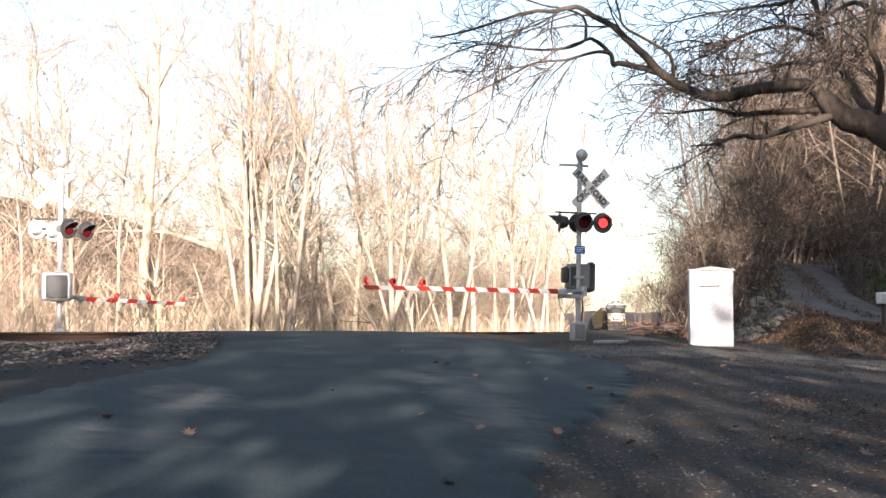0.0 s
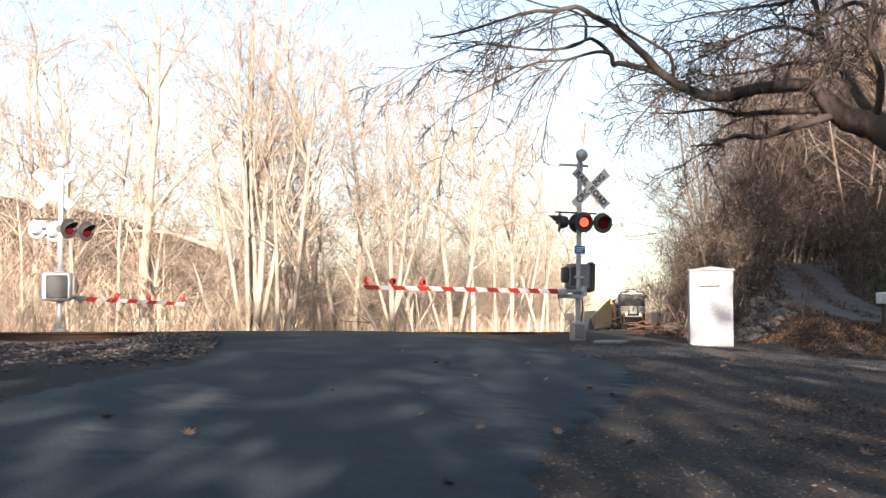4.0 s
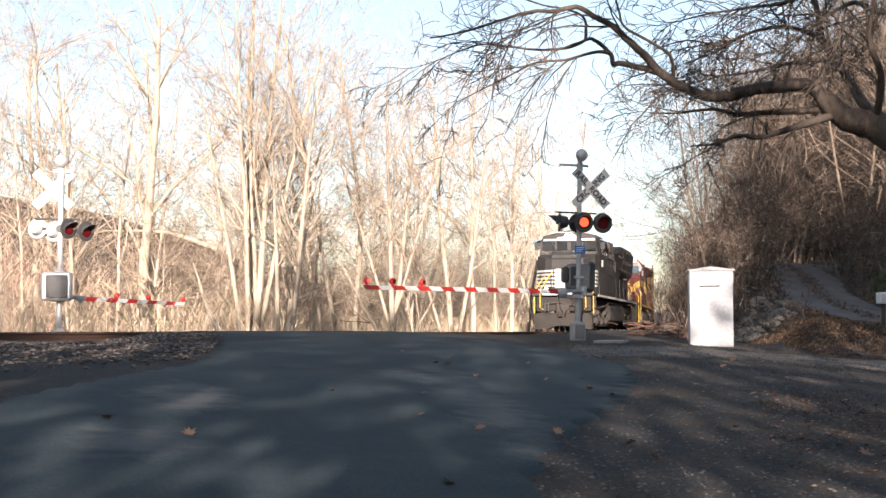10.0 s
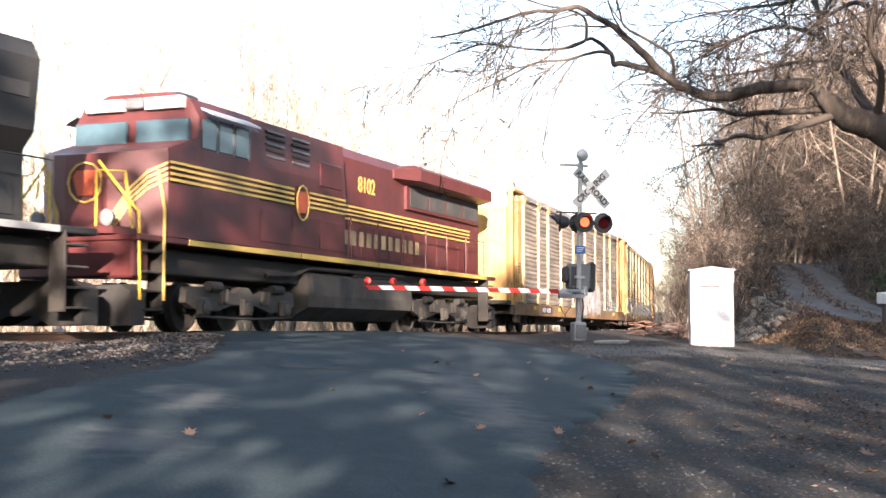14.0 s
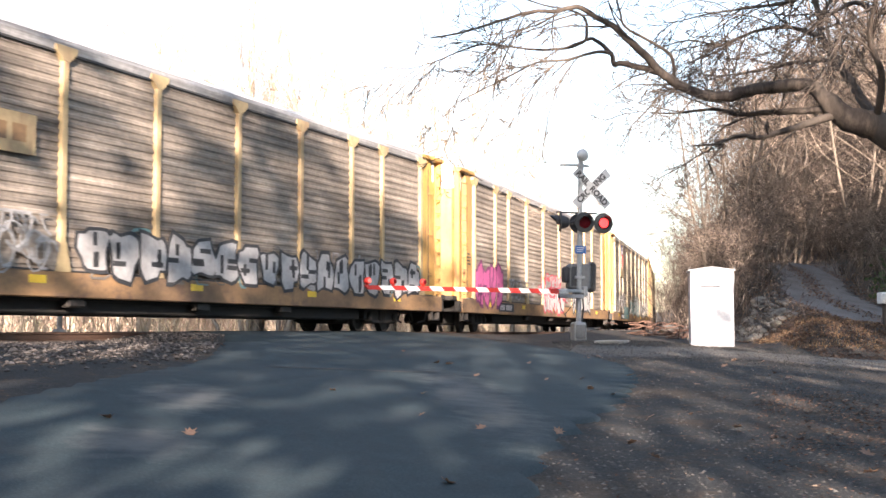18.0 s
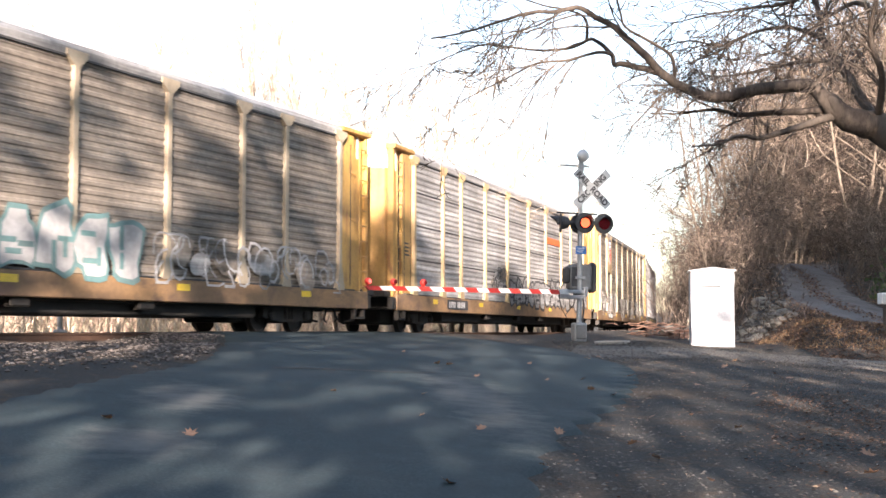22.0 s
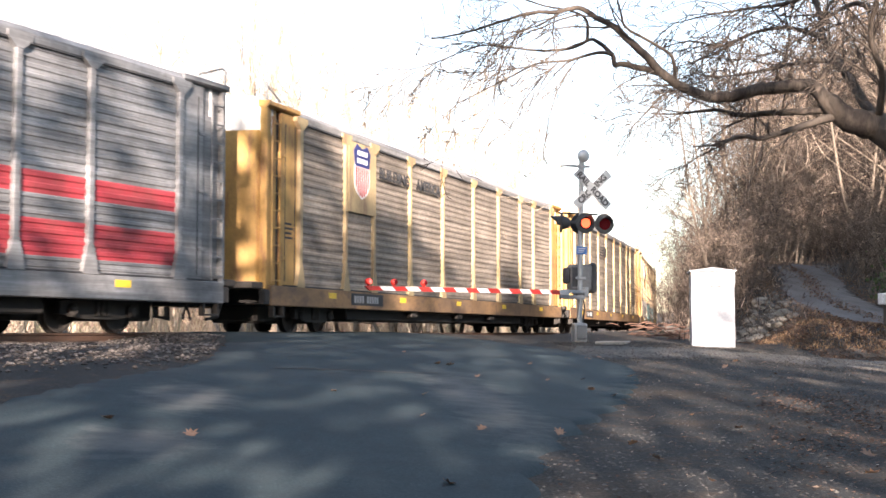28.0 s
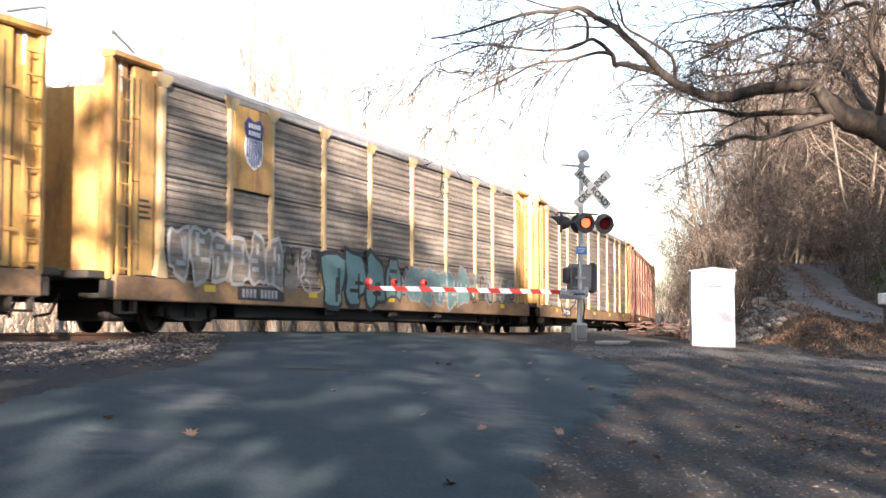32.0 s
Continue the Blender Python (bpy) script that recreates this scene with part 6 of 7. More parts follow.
def grow(rnd, wood, twigs, p, d, length, r, level, top, droop, spread, counts, fine=0.003, straight=1.0):
    """One branch and all that springs from it."""
    n = (7, 5, 4, 3)[min(level, 3)]
    pts, rad = [p.copy()], [r]
    q, dd = p.copy(), d.normalized()
    wig = (0.10 * straight, 0.25, 0.36, 0.42)[min(level, 3)]
    for i in range(n):
        dd = (dd + Vector((rnd.uniform(-1, 1), rnd.uniform(-1, 1), rnd.uniform(-1, 1))) * wig + Vector((0, 0, droop if level else 0.05))).normalized()
        q = q + dd * (length / n)
        pts.append(q.copy())
        rad.append(r * (1 - (0.72 if level == 0 else 0.85) * (i + 1) / n) + fine)
    if level >= 2 and twigs.flat:
        twigs.blade(pts, [q * twigs.thick + 0.001 for q in rad], rnd.uniform(0, 3.14))
    else:
        (wood if level < 2 else twigs).limb(pts, rad, (8, 5, 3, 3)[min(level, 3)])
    if level >= top:
        return
    for k in range(counts[level]):
        t = rnd.uniform(0.28 if level == 0 else 0.12, 1.0)
        i = min(int(t * n), n - 1)
        b = pts[i].lerp(pts[i + 1], t * n - i)
        base_d = (pts[i + 1] - pts[i]).normalized()
        side = base_d.orthogonal().normalized()
        side.rotate(Matrix.Rotation(rnd.uniform(0, 6.28), 3, base_d))
        nd = base_d * (1 - spread) + side * spread * rnd.uniform(0.7, 1.2)
        if level == 0:
            nd.z = abs(nd.z) * 0.8 + 0.15
        grow(rnd, wood, twigs, b, nd, length * (0.52, 0.50, 0.5)[level] * rnd.uniform(0.6, 1.15) * (1.15 - 0.45 * t), max(rad[i] * (0.42, 0.36, 0.34)[level], fine * 1.3), level + 1, top, droop, spread, counts, fine)


def tree(seed, height, r, bark, twig, label, name="bare_tree", droop=0.02, spread=0.55, counts=(13, 9, 6), top=3, stems=1, lean=0.06, thick=1.0):
    rd = random.Random(seed)
    T = thing(name, label, "tree")
    wood, twigs = Wood(), Wood(True, thick)
    for s in range(stems):
        d = Vector((rd.uniform(-1, 1) * (lean + 0.12 * (stems - 1)), rd.uniform(-1, 1) * (lean + 0.12 * (stems - 1)), 1))
        grow(rd, wood, twigs, Vector((rd.uniform(-0.3, 0.3) * (stems - 1), rd.uniform(-0.3, 0.3) * (stems - 1), -0.4)), d, height * rd.uniform(0.85, 1.0), r / stems ** 0.5, 0, top, droop, spread, counts)
    t = part("trunk", wood.mesh("trunk", bark), bark, T)
    if stems > 2:
        tagged(t, kind="stuff")
    part("crown", twigs.mesh("crown", twig, False), twig, T, "crown of fine bare twigs")
    return T


def place(T, x, y, rz, s=1.0):
    c = copy_thing(T, pose(x, y, gz(x, y), 0, 0, rz))
    c.scale = (s, s, s)
    return c


def at_ray(px, depth, py=None):
    """A place that many metres ahead of the eye, px to the side of the view's middle in units of the picture's half width."""
    return px * depth * math.tan(radians(FOV / 2))


def brush(name, spots, heights, material, label, lean=0.35, width=0.012, forks=2, seed=3):
    """Dry stalks with side shoots, one mesh."""
    rd = random.Random(seed)
    v, f = [], []
    for (x, y, z), h in zip(spots, heights):
        a, l = rd.uniform(0, 6.28), rd.uniform(0, lean)
        stems = [(Vector((x, y, z - 0.03)), Vector((math.cos(a) * l, math.sin(a) * l, 1)), h)]
        for k in range(forks):
            b, q = rd.uniform(0, 6.28), rd.uniform(0.25, 0.8)
            p = stems[0][0] + stems[0][1] * h * q
            stems.append((p, Vector((math.cos(b) * 0.7, math.sin(b) * 0.7, rd.uniform(0.1, 1))), h * rd.uniform(0.25, 0.5)))
        for p, d, hh in stems:
            w = width * rd.uniform(0.6, 1.3)
            c = rd.uniform(0, 3.14)
            sx, sy = math.cos(c) * w, math.sin(c) * w
            bend = Vector((rd.uniform(-0.12, 0.12), rd.uniform(-0.12, 0.12), 0)) * hh
            m, e = p + d * hh * 0.5 + bend, p + d * hh + bend * 2.5
            n = len(v)
            v += [(p.x - sx, p.y - sy, p.z), (p.x + sx, p.y + sy, p.z), (m.x + sx * 0.7, m.y + sy * 0.7, m.z), (m.x - sx * 0.7, m.y - sy * 0.7, m.z), tuple(e)]
            f += [(n, n + 1, n + 2, n + 3), (n + 3, n + 2, n + 4)]
    me = bpy.data.meshes.new(name)
    me.from_pydata(v, [], f)
    me.materials.append(M[material])
    return tagged(new(name, me), label, "brush", kind="stuff")


def leafing(name, spots, size, material, label, category, flat=False, seed=4, parent=None):
    """Many small leaves: bent quads turned all ways, or lying flat on the ground."""
    rd = random.Random(seed)
    v, f = [], []
    for x, y, z in spots:
        s = size * rd.uniform(0.5, 1.3)
        a = rd.uniform(0, 6.28)
        t = Euler((rd.uniform(-0.35, 0.35), rd.uniform(-0.35, 0.35), a) if flat else (rd.uniform(0, 3), rd.uniform(0, 3), a)).to_matrix()
        n = len(v)
        for q in ((-0.5, 0, 0), (-0.1, 0.42, 0.1), (0.55, 0, 0.02), (-0.1, -0.42, 0.12)):
            p = t @ Vector(q) * s
            v.append((x + p.x, y + p.y, z + p.z + (0.015 if flat else 0)))
        f.append((n, n + 1, n + 2, n + 3))
    me = bpy.data.meshes.new(name)
    me.from_pydata(v, [], f)
    me.materials.append(M[material])
    if parent:
        return part(name, me, material, parent, label)
    return tagged(new(name, me), label, category, kind="stuff")


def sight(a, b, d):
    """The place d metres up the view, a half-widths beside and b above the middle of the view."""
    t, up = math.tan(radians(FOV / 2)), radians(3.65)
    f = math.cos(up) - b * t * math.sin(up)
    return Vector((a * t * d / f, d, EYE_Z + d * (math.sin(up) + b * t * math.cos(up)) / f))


def stemmed_sycamore(seed, foot, tops, label):
    """A tree whose stems fan out from one foot, each towards its own top: (side, height over the foot, girth)."""
    rd = random.Random(seed)
    T = thing("sycamore_tree", label, "tree", m=Matrix.Translation(foot))
    twigs = Wood(True, 0.9)
    for k, (x, z, r) in enumerate(tops):
        wood = Wood()
        p = Vector((0.25 * math.sin(k * 2.4), 0.25 * math.cos(k * 2.4), -0.4))
        d = Vector((x, rd.uniform(-0.12, 0.12) * z, z))
        grow(rd, wood, twigs, p, d, d.length * 1.03, r, 0, 3, 0.03, 0.48, (11, 8, 7), 0.002, 0.55)
        part("stem", wood.mesh("stem", "sycamore"), "sycamore", T)
    part("crown", twigs.mesh("crown", "twig", False), "twig", T, "crown of fine bare twigs")
    return T


def river_woods():
    fine = dict(thick=0.9)
    syc = [tree(100 + i, 15 + i, 0.17, "sycamore", "twig", "tall bare sycamore with pale mottled bark beyond the track", "sycamore_tree", 0.025, 0.5, (14, 9, 8), 3, 1, **fine) for i in range(4)]
    multi = [tree(150 + i, 13, 0.20, "sycamore", "twig", "many-stemmed bare sycamore with pale bark beyond the track", "sycamore_tree", 0.03, 0.5, (10, 8, 7), 3, 3, **fine) for i in range(2)]
    thin = [tree(200 + i, 10 + i, 0.075, "sycamore", "twig", "slender bare tree with pale bark", "bare_tree", 0.025, 0.52, (12, 8, 7), 3, 1, 0.10, **fine) for i in range(3)]
    rd = random.Random(42)
    foot = lambda q, y: Vector((at_ray(q, y), y, gz(at_ray(q, y), y)))
    # the large clump of stems, the straight trunk and their neighbours
    stemmed_sycamore(900, foot(-0.435, 42), [(-0.4, 12.5, 0.13), (1.1, 11.5, 0.12), (-1.5, 8.0, 0.085), (2.0, 9.5, 0.10), (0.4, 10.5, 0.09), (2.7, 7.5, 0.07), (-0.9, 10.0, 0.08)],
                     "wide clump of pale sycamore stems beyond the track")
    stemmed_sycamore(901, foot(-0.685, 43), [(0.45, 11.0, 0.21), (1.6, 8.5, 0.07)], "straight pale sycamore trunk with a thin crown beyond the track")
    stemmed_sycamore(902, foot(-0.355, 41), [(0.3, 3.6, 0.17), (1.4, 8.0, 0.09), (-0.3, 7.5, 0.08)], "bent white sycamore stem beyond the track")
    stemmed_sycamore(903, foot(-0.84, 44), [(0.3, 9.0, 0.10), (-0.8, 7.0, 0.07)], "pale young sycamore at the woods' edge")
    stemmed_sycamore(904, foot(-0.12, 47), [(0.7, 8.5, 0.10), (-1.1, 9.5, 0.11), (2.2, 7.0, 0.07), (-2.4, 7.5, 0.07)], "clump of arching pale stems beyond the track")
    stemmed_sycamore(905, foot(0.02, 50), [(-0.4, 9.5, 0.12), (1.5, 9.0, 0.09), (-2.2, 8.0, 0.07)], "clump of arching pale stems beyond the track")
    # side place, metres up the view, kind, size
    rows = [(-0.735, 42, thin[0], 0.9), (-0.86, 48, syc[2], 0.75),
            (-0.95, 42, thin[2], 0.8), (-0.26, 47, multi[1], 0.8), (-0.2, 50, syc[3], 0.75), (-0.07, 52, thin[1], 1.0), (0.07, 56, syc[0], 0.8),
            (0.12, 60, thin[0], 1.05), (0.155, 66, syc[1], 0.8), (0.2, 70, multi[1], 0.85), (0.235, 76, thin[2], 1.2), (0.265, 84, syc[2], 0.9)]
    for q, y, T, s in rows:
        place(T, at_ray(q, y), y, rd.uniform(0, 360), s)
    n = 0
    while n < 46:
        u, d = rd.uniform(2, 150), -rd.uniform(9, 46)
        p = track(u, d)
        if p.y < 44:
            continue
        place(rd.choice(thin + thin + syc), p.x, p.y, rd.uniform(0, 360), rd.uniform(0.6, 0.85))
        n += 1
    n = 0
    while n < 34:
        p = track(rd.uniform(24, 150), -rd.uniform(6.5, 20))
        if p.y < 50:
            continue
        place(rd.choice(thin + syc + multi), p.x, p.y, rd.uniform(0, 360), rd.uniform(0.6, 0.85))
        n += 1
    for T, (x, y) in zip(syc + multi + thin, ((-16, 52), (-13, 57), (-20, 60), (-6, 62), (-10, 66), (-2, 68), (-17, 70), (-24, 66), (-4, 75))):
        T.matrix_basis = pose(x, y, gz(x, y))
    # undergrowth of twiggy saplings
    sap = [tree(260 + i, 5 + i, 0.045, "sycamore", "twig", "twiggy leafless sapling beyond the track", "sapling", 0.0, 0.6, (11, 8, 7), 3, 3, 0.25, 0.9) for i in range(3)]
    for i in range(130):
        p = track(rd.uniform(-14, 110), -6.5 - 26 * rd.random())
        place(sap[i % 3], p.x, p.y, rd.uniform(0, 360), rd.uniform(0.6, 1.25))
    for T, (x, y) in zip(sap, ((-9, 44), (-5, 46), (-1, 49))):
        T.matrix_basis = pose(x, y, gz(x, y))
    # a grove of browner trees far back over the flat
    far = [tree(240 + i, 13 + 2 * i, 0.12, "bark", "russet", "brown leafless tree far back over the flat", "bare_tree", 0.02, 0.5, (13, 10, 8), 3, 1 + i, 0.06, 0.8) for i in range(2)]
    for i in range(36):
        p = track(rd.uniform(-10, 230), -rd.uniform(26, 95))
        place(far[i % 2], p.x, p.y, rd.uniform(0, 360), rd.uniform(0.6, 0.95))
    for i in range(70):
        y = rd.uniform(150, 330)
        place(far[i % 2], y * rd.uniform(-0.40, -0.2), y, rd.uniform(0, 360), rd.uniform(0.35, 0.55))
    for T, (x, y) in zip(far, ((-30, 90), (-12, 96))):
        T.matrix_basis = pose(x, y, gz(x, y))
    # fallen and leaning pale logs
    for k, (x0, y0, z0, x1, y1, z1, r) in enumerate(((-7.9, 39.0, 1.9, -6.5, 38.4, -0.4, 0.085), (-11.4, 43.5, 4.0, -7.4, 42.5, 2.7, 0.10), (-3.7, 44, 2.2, -2.0, 44.5, -0.5, 0.07), (-4.4, 41, 1.9, -4.9, 40.6, -0.4, 0.12), (0.2, 50, 1.5, -1.4, 50, -0.6, 0.07))):
        wood, tw = Wood(), Wood()
        rr = random.Random(k)
        p0, p1 = Vector((x1, y1, RAIL + z1)), Vector((x0, y0, RAIL + z0))
        grow(rr, wood, tw, p0, p1 - p0, (p1 - p0).length * 1.1, r, 1, 2, 0.0, 0.5, (0, 7, 0))
        L = thing("leaning_log", "pale dead limb leaning among the riverside trees", "log")
        part("trunk", wood.mesh("trunk", "sycamore"), "sycamore", L)
        tagged(part("twig_spray", tw.mesh("twig_spray", "twig", False), "twig", L), kind="stuff")
    # dry weeds along the far side of the track
    spots, hs = [], []
    for i in range(6500):
        u = rd.uniform(-16, 75)
        d = -rd.uniform(4.2, 15) if rd.random() < 0.75 else -rd.uniform(15, 40)
        p = track(u, d)
        spots.append((p.x, p.y))
        hs.append(rd.uniform(0.4, 1.6) * (1.5 if rd.random() < 0.15 else 1))
    zz = ground_z([s[0] for s in spots], [s[1] for s in spots])
    brush("riverside_weeds", [(x, y, z) for (x, y), z in zip(spots, zz)], hs, "brush", "straw and tan dry weeds beyond the track", 0.9, 0.012, 5)


def river_thicket():
    rd = random.Random(61)
    spots, hs = [], []
    for i in range(6500):
        p = track(rd.uniform(-14, 120), -rd.uniform(9, 52))
        spots.append((p.x, p.y))
        hs.append(rd.uniform(1.2, 5.5))
    zz = ground_z([s[0] for s in spots], [s[1] for s in spots])
    brush("riverside_thicket", [(x, y, z) for (x, y), z in zip(spots, zz)], hs, "russet", "tall brown leafless thicket among the riverside trees", 0.55, 0.016, 8, 8)


def hill_woods():
    dark = [tree(300 + i, 12 + 1.4 * i, 0.15, "bark", "twigdark", "bare brown hillside tree with dense twigs", "bare_tree", 0.01, 0.58, (13, 9, 8), 3, 1 + i % 3, 0.14, 1.15) for i in range(5)]
    shrub = [tree(340 + i, 4.5 + i, 0.05, "bark", "twigdark", "leafless brown thicket shrub on the hillside", "thicket_shrub", 0.0, 0.62, (9, 8, 7), 3, 4, 0.34, 1.2) for i in range(3)]
    rd = random.Random(77)
    lane = lambda p: abs(p.x - np.interp(p.y, [33, 36, 45, 62, 67, 90], [11.8, 12.4, 13.6, 16.6, 17.6, 30]))
    def spread(kinds, count, spot, clear, lo, hi):
        n = 0
        while n < count:
            p = spot()
            if p.y < 43 or (lane(p) < clear and p.y < 68) or p.x < (0.182 if p.y > 95 else 0.21) * p.y or (p.y < 50 and p.x < 13):
                continue
            place(rd.choice(kinds), p.x, p.y, rd.uniform(0, 360), rd.uniform(lo, hi) * (0.78 if p.x < 0.24 * p.y else 1.0))
            n += 1
    # trees along the cutting, then over the slope behind the drive
    spread(dark, 70, lambda: track(rd.uniform(48, 215), 7.0 + 14 * rd.random() ** 1.4), 2.6, 0.55, 0.95)
    def slope():
        y = 56 + 72 * rd.random()
        return Vector((y * rd.uniform(0.17, 0.42), y, 0))
    # where the line runs out of sight, kept clear of the train
    for i in range(56):
        p = track(rd.uniform(175, 420), (5.5 + 26 * rd.random()) * (1 if i % 3 else -1))
        place(dark[i % 5], p.x, p.y, rd.uniform(0, 360), rd.uniform(0.6, 0.9))
    spread(dark, 95, slope, 3.0, 0.65, 1.05)
    spread(shrub, 120, lambda: track(rd.uniform(30, 150), 6.2 + 12 * rd.random() ** 1.5), 2.4, 0.5, 1.0)
    def bush():
        y = 44 + 60 * rd.random()
        return Vector((y * rd.uniform(0.19, 0.42), y, 0))
    spread(shrub, 95, bush, 2.3, 0.6, 1.15)
    for T, (x, y) in zip(dark + shrub, ((24, 58), (30, 66), (22, 90), (34, 80), (27, 100), (11.0, 50), (26, 52), (14, 76))):
        T.matrix_basis = pose(x, y, gz(x, y))
    # thicket stalks over the slope
    spots, hs = [], []
    while len(spots) < 6000:
        y = rd.uniform(37, 125)
        x = y * rd.uniform(0.12, 0.45)
        d = abs(x - np.interp(y, [33, 36, 45, 62, 90], [11.8, 12.4, 13.6, 16.6, 22]))
        if d < 1.7 and y < 67:
            continue
        spots.append((x, y))
        hs.append(rd.uniform(0.2, 1.5) * (0.4 if d < 3 or y < 42 else 1.2 if y < 60 else 2.2))
    dd, uu = off_track([s[0] for s in spots], [s[1] for s in spots])
    zz = ground_z([s[0] for s in spots], [s[1] for s in spots])
    keep = [i for i in range(len(spots)) if dd[i] > 4.2 and (spots[i][0] > (0.178 if spots[i][1] < 58 else 0.165) * spots[i][1] or spots[i][1] > 80)]
    brush("hillside_thicket", [(*spots[i], zz[i]) for i in keep], [hs[i] for i in keep], "twigdark", "brown leafless thicket over the hillside", 1.1, 0.013, 6, 5)
    # evergreen undergrowth at the drive
    sp = []
    for i in range(3000):
        x, y = rd.uniform(15.2, 19.5), rd.uniform(39, 47)
        sp.append((x, y, gz(x, y) + abs(rd.gauss(0, 0.8))))
    leafing("ivy_leaves", sp, 0.16, "evergreen", "dark green undergrowth beside the drive", "undergrowth")


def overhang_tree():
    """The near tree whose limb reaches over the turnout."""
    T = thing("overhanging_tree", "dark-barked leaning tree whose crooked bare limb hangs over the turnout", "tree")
    rd = random.Random(8)
    wood, twigs = Wood(), Wood()
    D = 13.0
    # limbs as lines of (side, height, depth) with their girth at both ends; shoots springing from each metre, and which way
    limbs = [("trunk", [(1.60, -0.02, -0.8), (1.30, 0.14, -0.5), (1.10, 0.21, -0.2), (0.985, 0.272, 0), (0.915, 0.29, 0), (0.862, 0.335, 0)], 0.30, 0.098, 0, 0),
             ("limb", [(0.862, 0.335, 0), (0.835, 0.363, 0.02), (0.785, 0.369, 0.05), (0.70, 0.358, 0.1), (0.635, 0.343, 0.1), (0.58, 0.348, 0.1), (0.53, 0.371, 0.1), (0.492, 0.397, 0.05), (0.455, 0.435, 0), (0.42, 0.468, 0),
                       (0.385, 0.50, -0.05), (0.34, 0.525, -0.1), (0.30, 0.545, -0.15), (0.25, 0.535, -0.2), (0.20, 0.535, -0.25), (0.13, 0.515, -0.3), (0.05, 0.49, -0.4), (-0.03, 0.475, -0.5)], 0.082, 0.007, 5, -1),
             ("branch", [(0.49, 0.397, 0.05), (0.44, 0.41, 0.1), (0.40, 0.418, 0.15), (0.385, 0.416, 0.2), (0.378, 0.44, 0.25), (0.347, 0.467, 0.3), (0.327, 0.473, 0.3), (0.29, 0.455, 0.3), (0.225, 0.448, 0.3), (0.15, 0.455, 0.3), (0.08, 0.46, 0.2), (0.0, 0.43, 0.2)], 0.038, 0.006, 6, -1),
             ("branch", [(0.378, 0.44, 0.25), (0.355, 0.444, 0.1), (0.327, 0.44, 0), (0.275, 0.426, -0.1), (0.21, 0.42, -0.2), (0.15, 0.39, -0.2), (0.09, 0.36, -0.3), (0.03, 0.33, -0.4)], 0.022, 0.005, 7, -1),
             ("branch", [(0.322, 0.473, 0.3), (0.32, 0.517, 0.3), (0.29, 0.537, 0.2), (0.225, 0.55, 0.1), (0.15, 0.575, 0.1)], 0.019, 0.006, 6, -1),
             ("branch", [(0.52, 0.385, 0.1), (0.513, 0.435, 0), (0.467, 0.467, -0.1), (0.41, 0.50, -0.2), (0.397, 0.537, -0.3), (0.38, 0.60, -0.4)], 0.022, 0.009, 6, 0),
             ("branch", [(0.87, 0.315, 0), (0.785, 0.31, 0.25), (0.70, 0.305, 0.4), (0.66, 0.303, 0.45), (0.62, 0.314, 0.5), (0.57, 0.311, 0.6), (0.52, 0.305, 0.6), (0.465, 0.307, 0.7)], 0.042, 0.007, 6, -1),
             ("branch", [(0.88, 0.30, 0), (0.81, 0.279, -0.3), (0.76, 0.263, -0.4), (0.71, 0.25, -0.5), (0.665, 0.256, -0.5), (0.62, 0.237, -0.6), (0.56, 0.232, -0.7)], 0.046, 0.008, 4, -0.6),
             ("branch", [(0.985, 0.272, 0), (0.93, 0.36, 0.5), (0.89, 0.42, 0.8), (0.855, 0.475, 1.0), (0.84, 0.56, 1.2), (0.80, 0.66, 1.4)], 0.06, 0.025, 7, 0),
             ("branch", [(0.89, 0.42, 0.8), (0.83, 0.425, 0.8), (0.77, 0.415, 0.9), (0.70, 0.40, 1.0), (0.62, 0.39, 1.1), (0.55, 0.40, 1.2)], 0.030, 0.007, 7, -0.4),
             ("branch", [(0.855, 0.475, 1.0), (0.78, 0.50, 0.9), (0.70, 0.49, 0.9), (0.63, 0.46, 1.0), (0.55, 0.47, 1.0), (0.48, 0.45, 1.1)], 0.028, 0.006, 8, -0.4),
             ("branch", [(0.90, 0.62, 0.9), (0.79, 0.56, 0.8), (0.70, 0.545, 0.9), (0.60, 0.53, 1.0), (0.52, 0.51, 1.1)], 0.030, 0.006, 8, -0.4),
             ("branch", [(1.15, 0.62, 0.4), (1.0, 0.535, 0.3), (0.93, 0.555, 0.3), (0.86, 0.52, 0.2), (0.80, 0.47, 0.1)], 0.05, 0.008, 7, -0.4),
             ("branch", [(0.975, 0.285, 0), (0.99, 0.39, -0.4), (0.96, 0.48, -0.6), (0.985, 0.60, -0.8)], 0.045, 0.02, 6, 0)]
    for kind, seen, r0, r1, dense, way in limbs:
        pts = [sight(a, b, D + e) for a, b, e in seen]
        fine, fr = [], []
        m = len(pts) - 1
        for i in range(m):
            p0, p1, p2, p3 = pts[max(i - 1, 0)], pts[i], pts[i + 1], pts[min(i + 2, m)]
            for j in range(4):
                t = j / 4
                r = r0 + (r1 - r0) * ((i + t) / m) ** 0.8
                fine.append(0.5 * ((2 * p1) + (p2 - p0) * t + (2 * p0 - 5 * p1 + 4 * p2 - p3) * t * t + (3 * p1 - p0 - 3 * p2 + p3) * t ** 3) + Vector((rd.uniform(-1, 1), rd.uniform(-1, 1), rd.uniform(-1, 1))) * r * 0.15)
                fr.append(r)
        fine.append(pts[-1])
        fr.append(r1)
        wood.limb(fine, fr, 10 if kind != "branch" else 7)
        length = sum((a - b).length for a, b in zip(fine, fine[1:]))
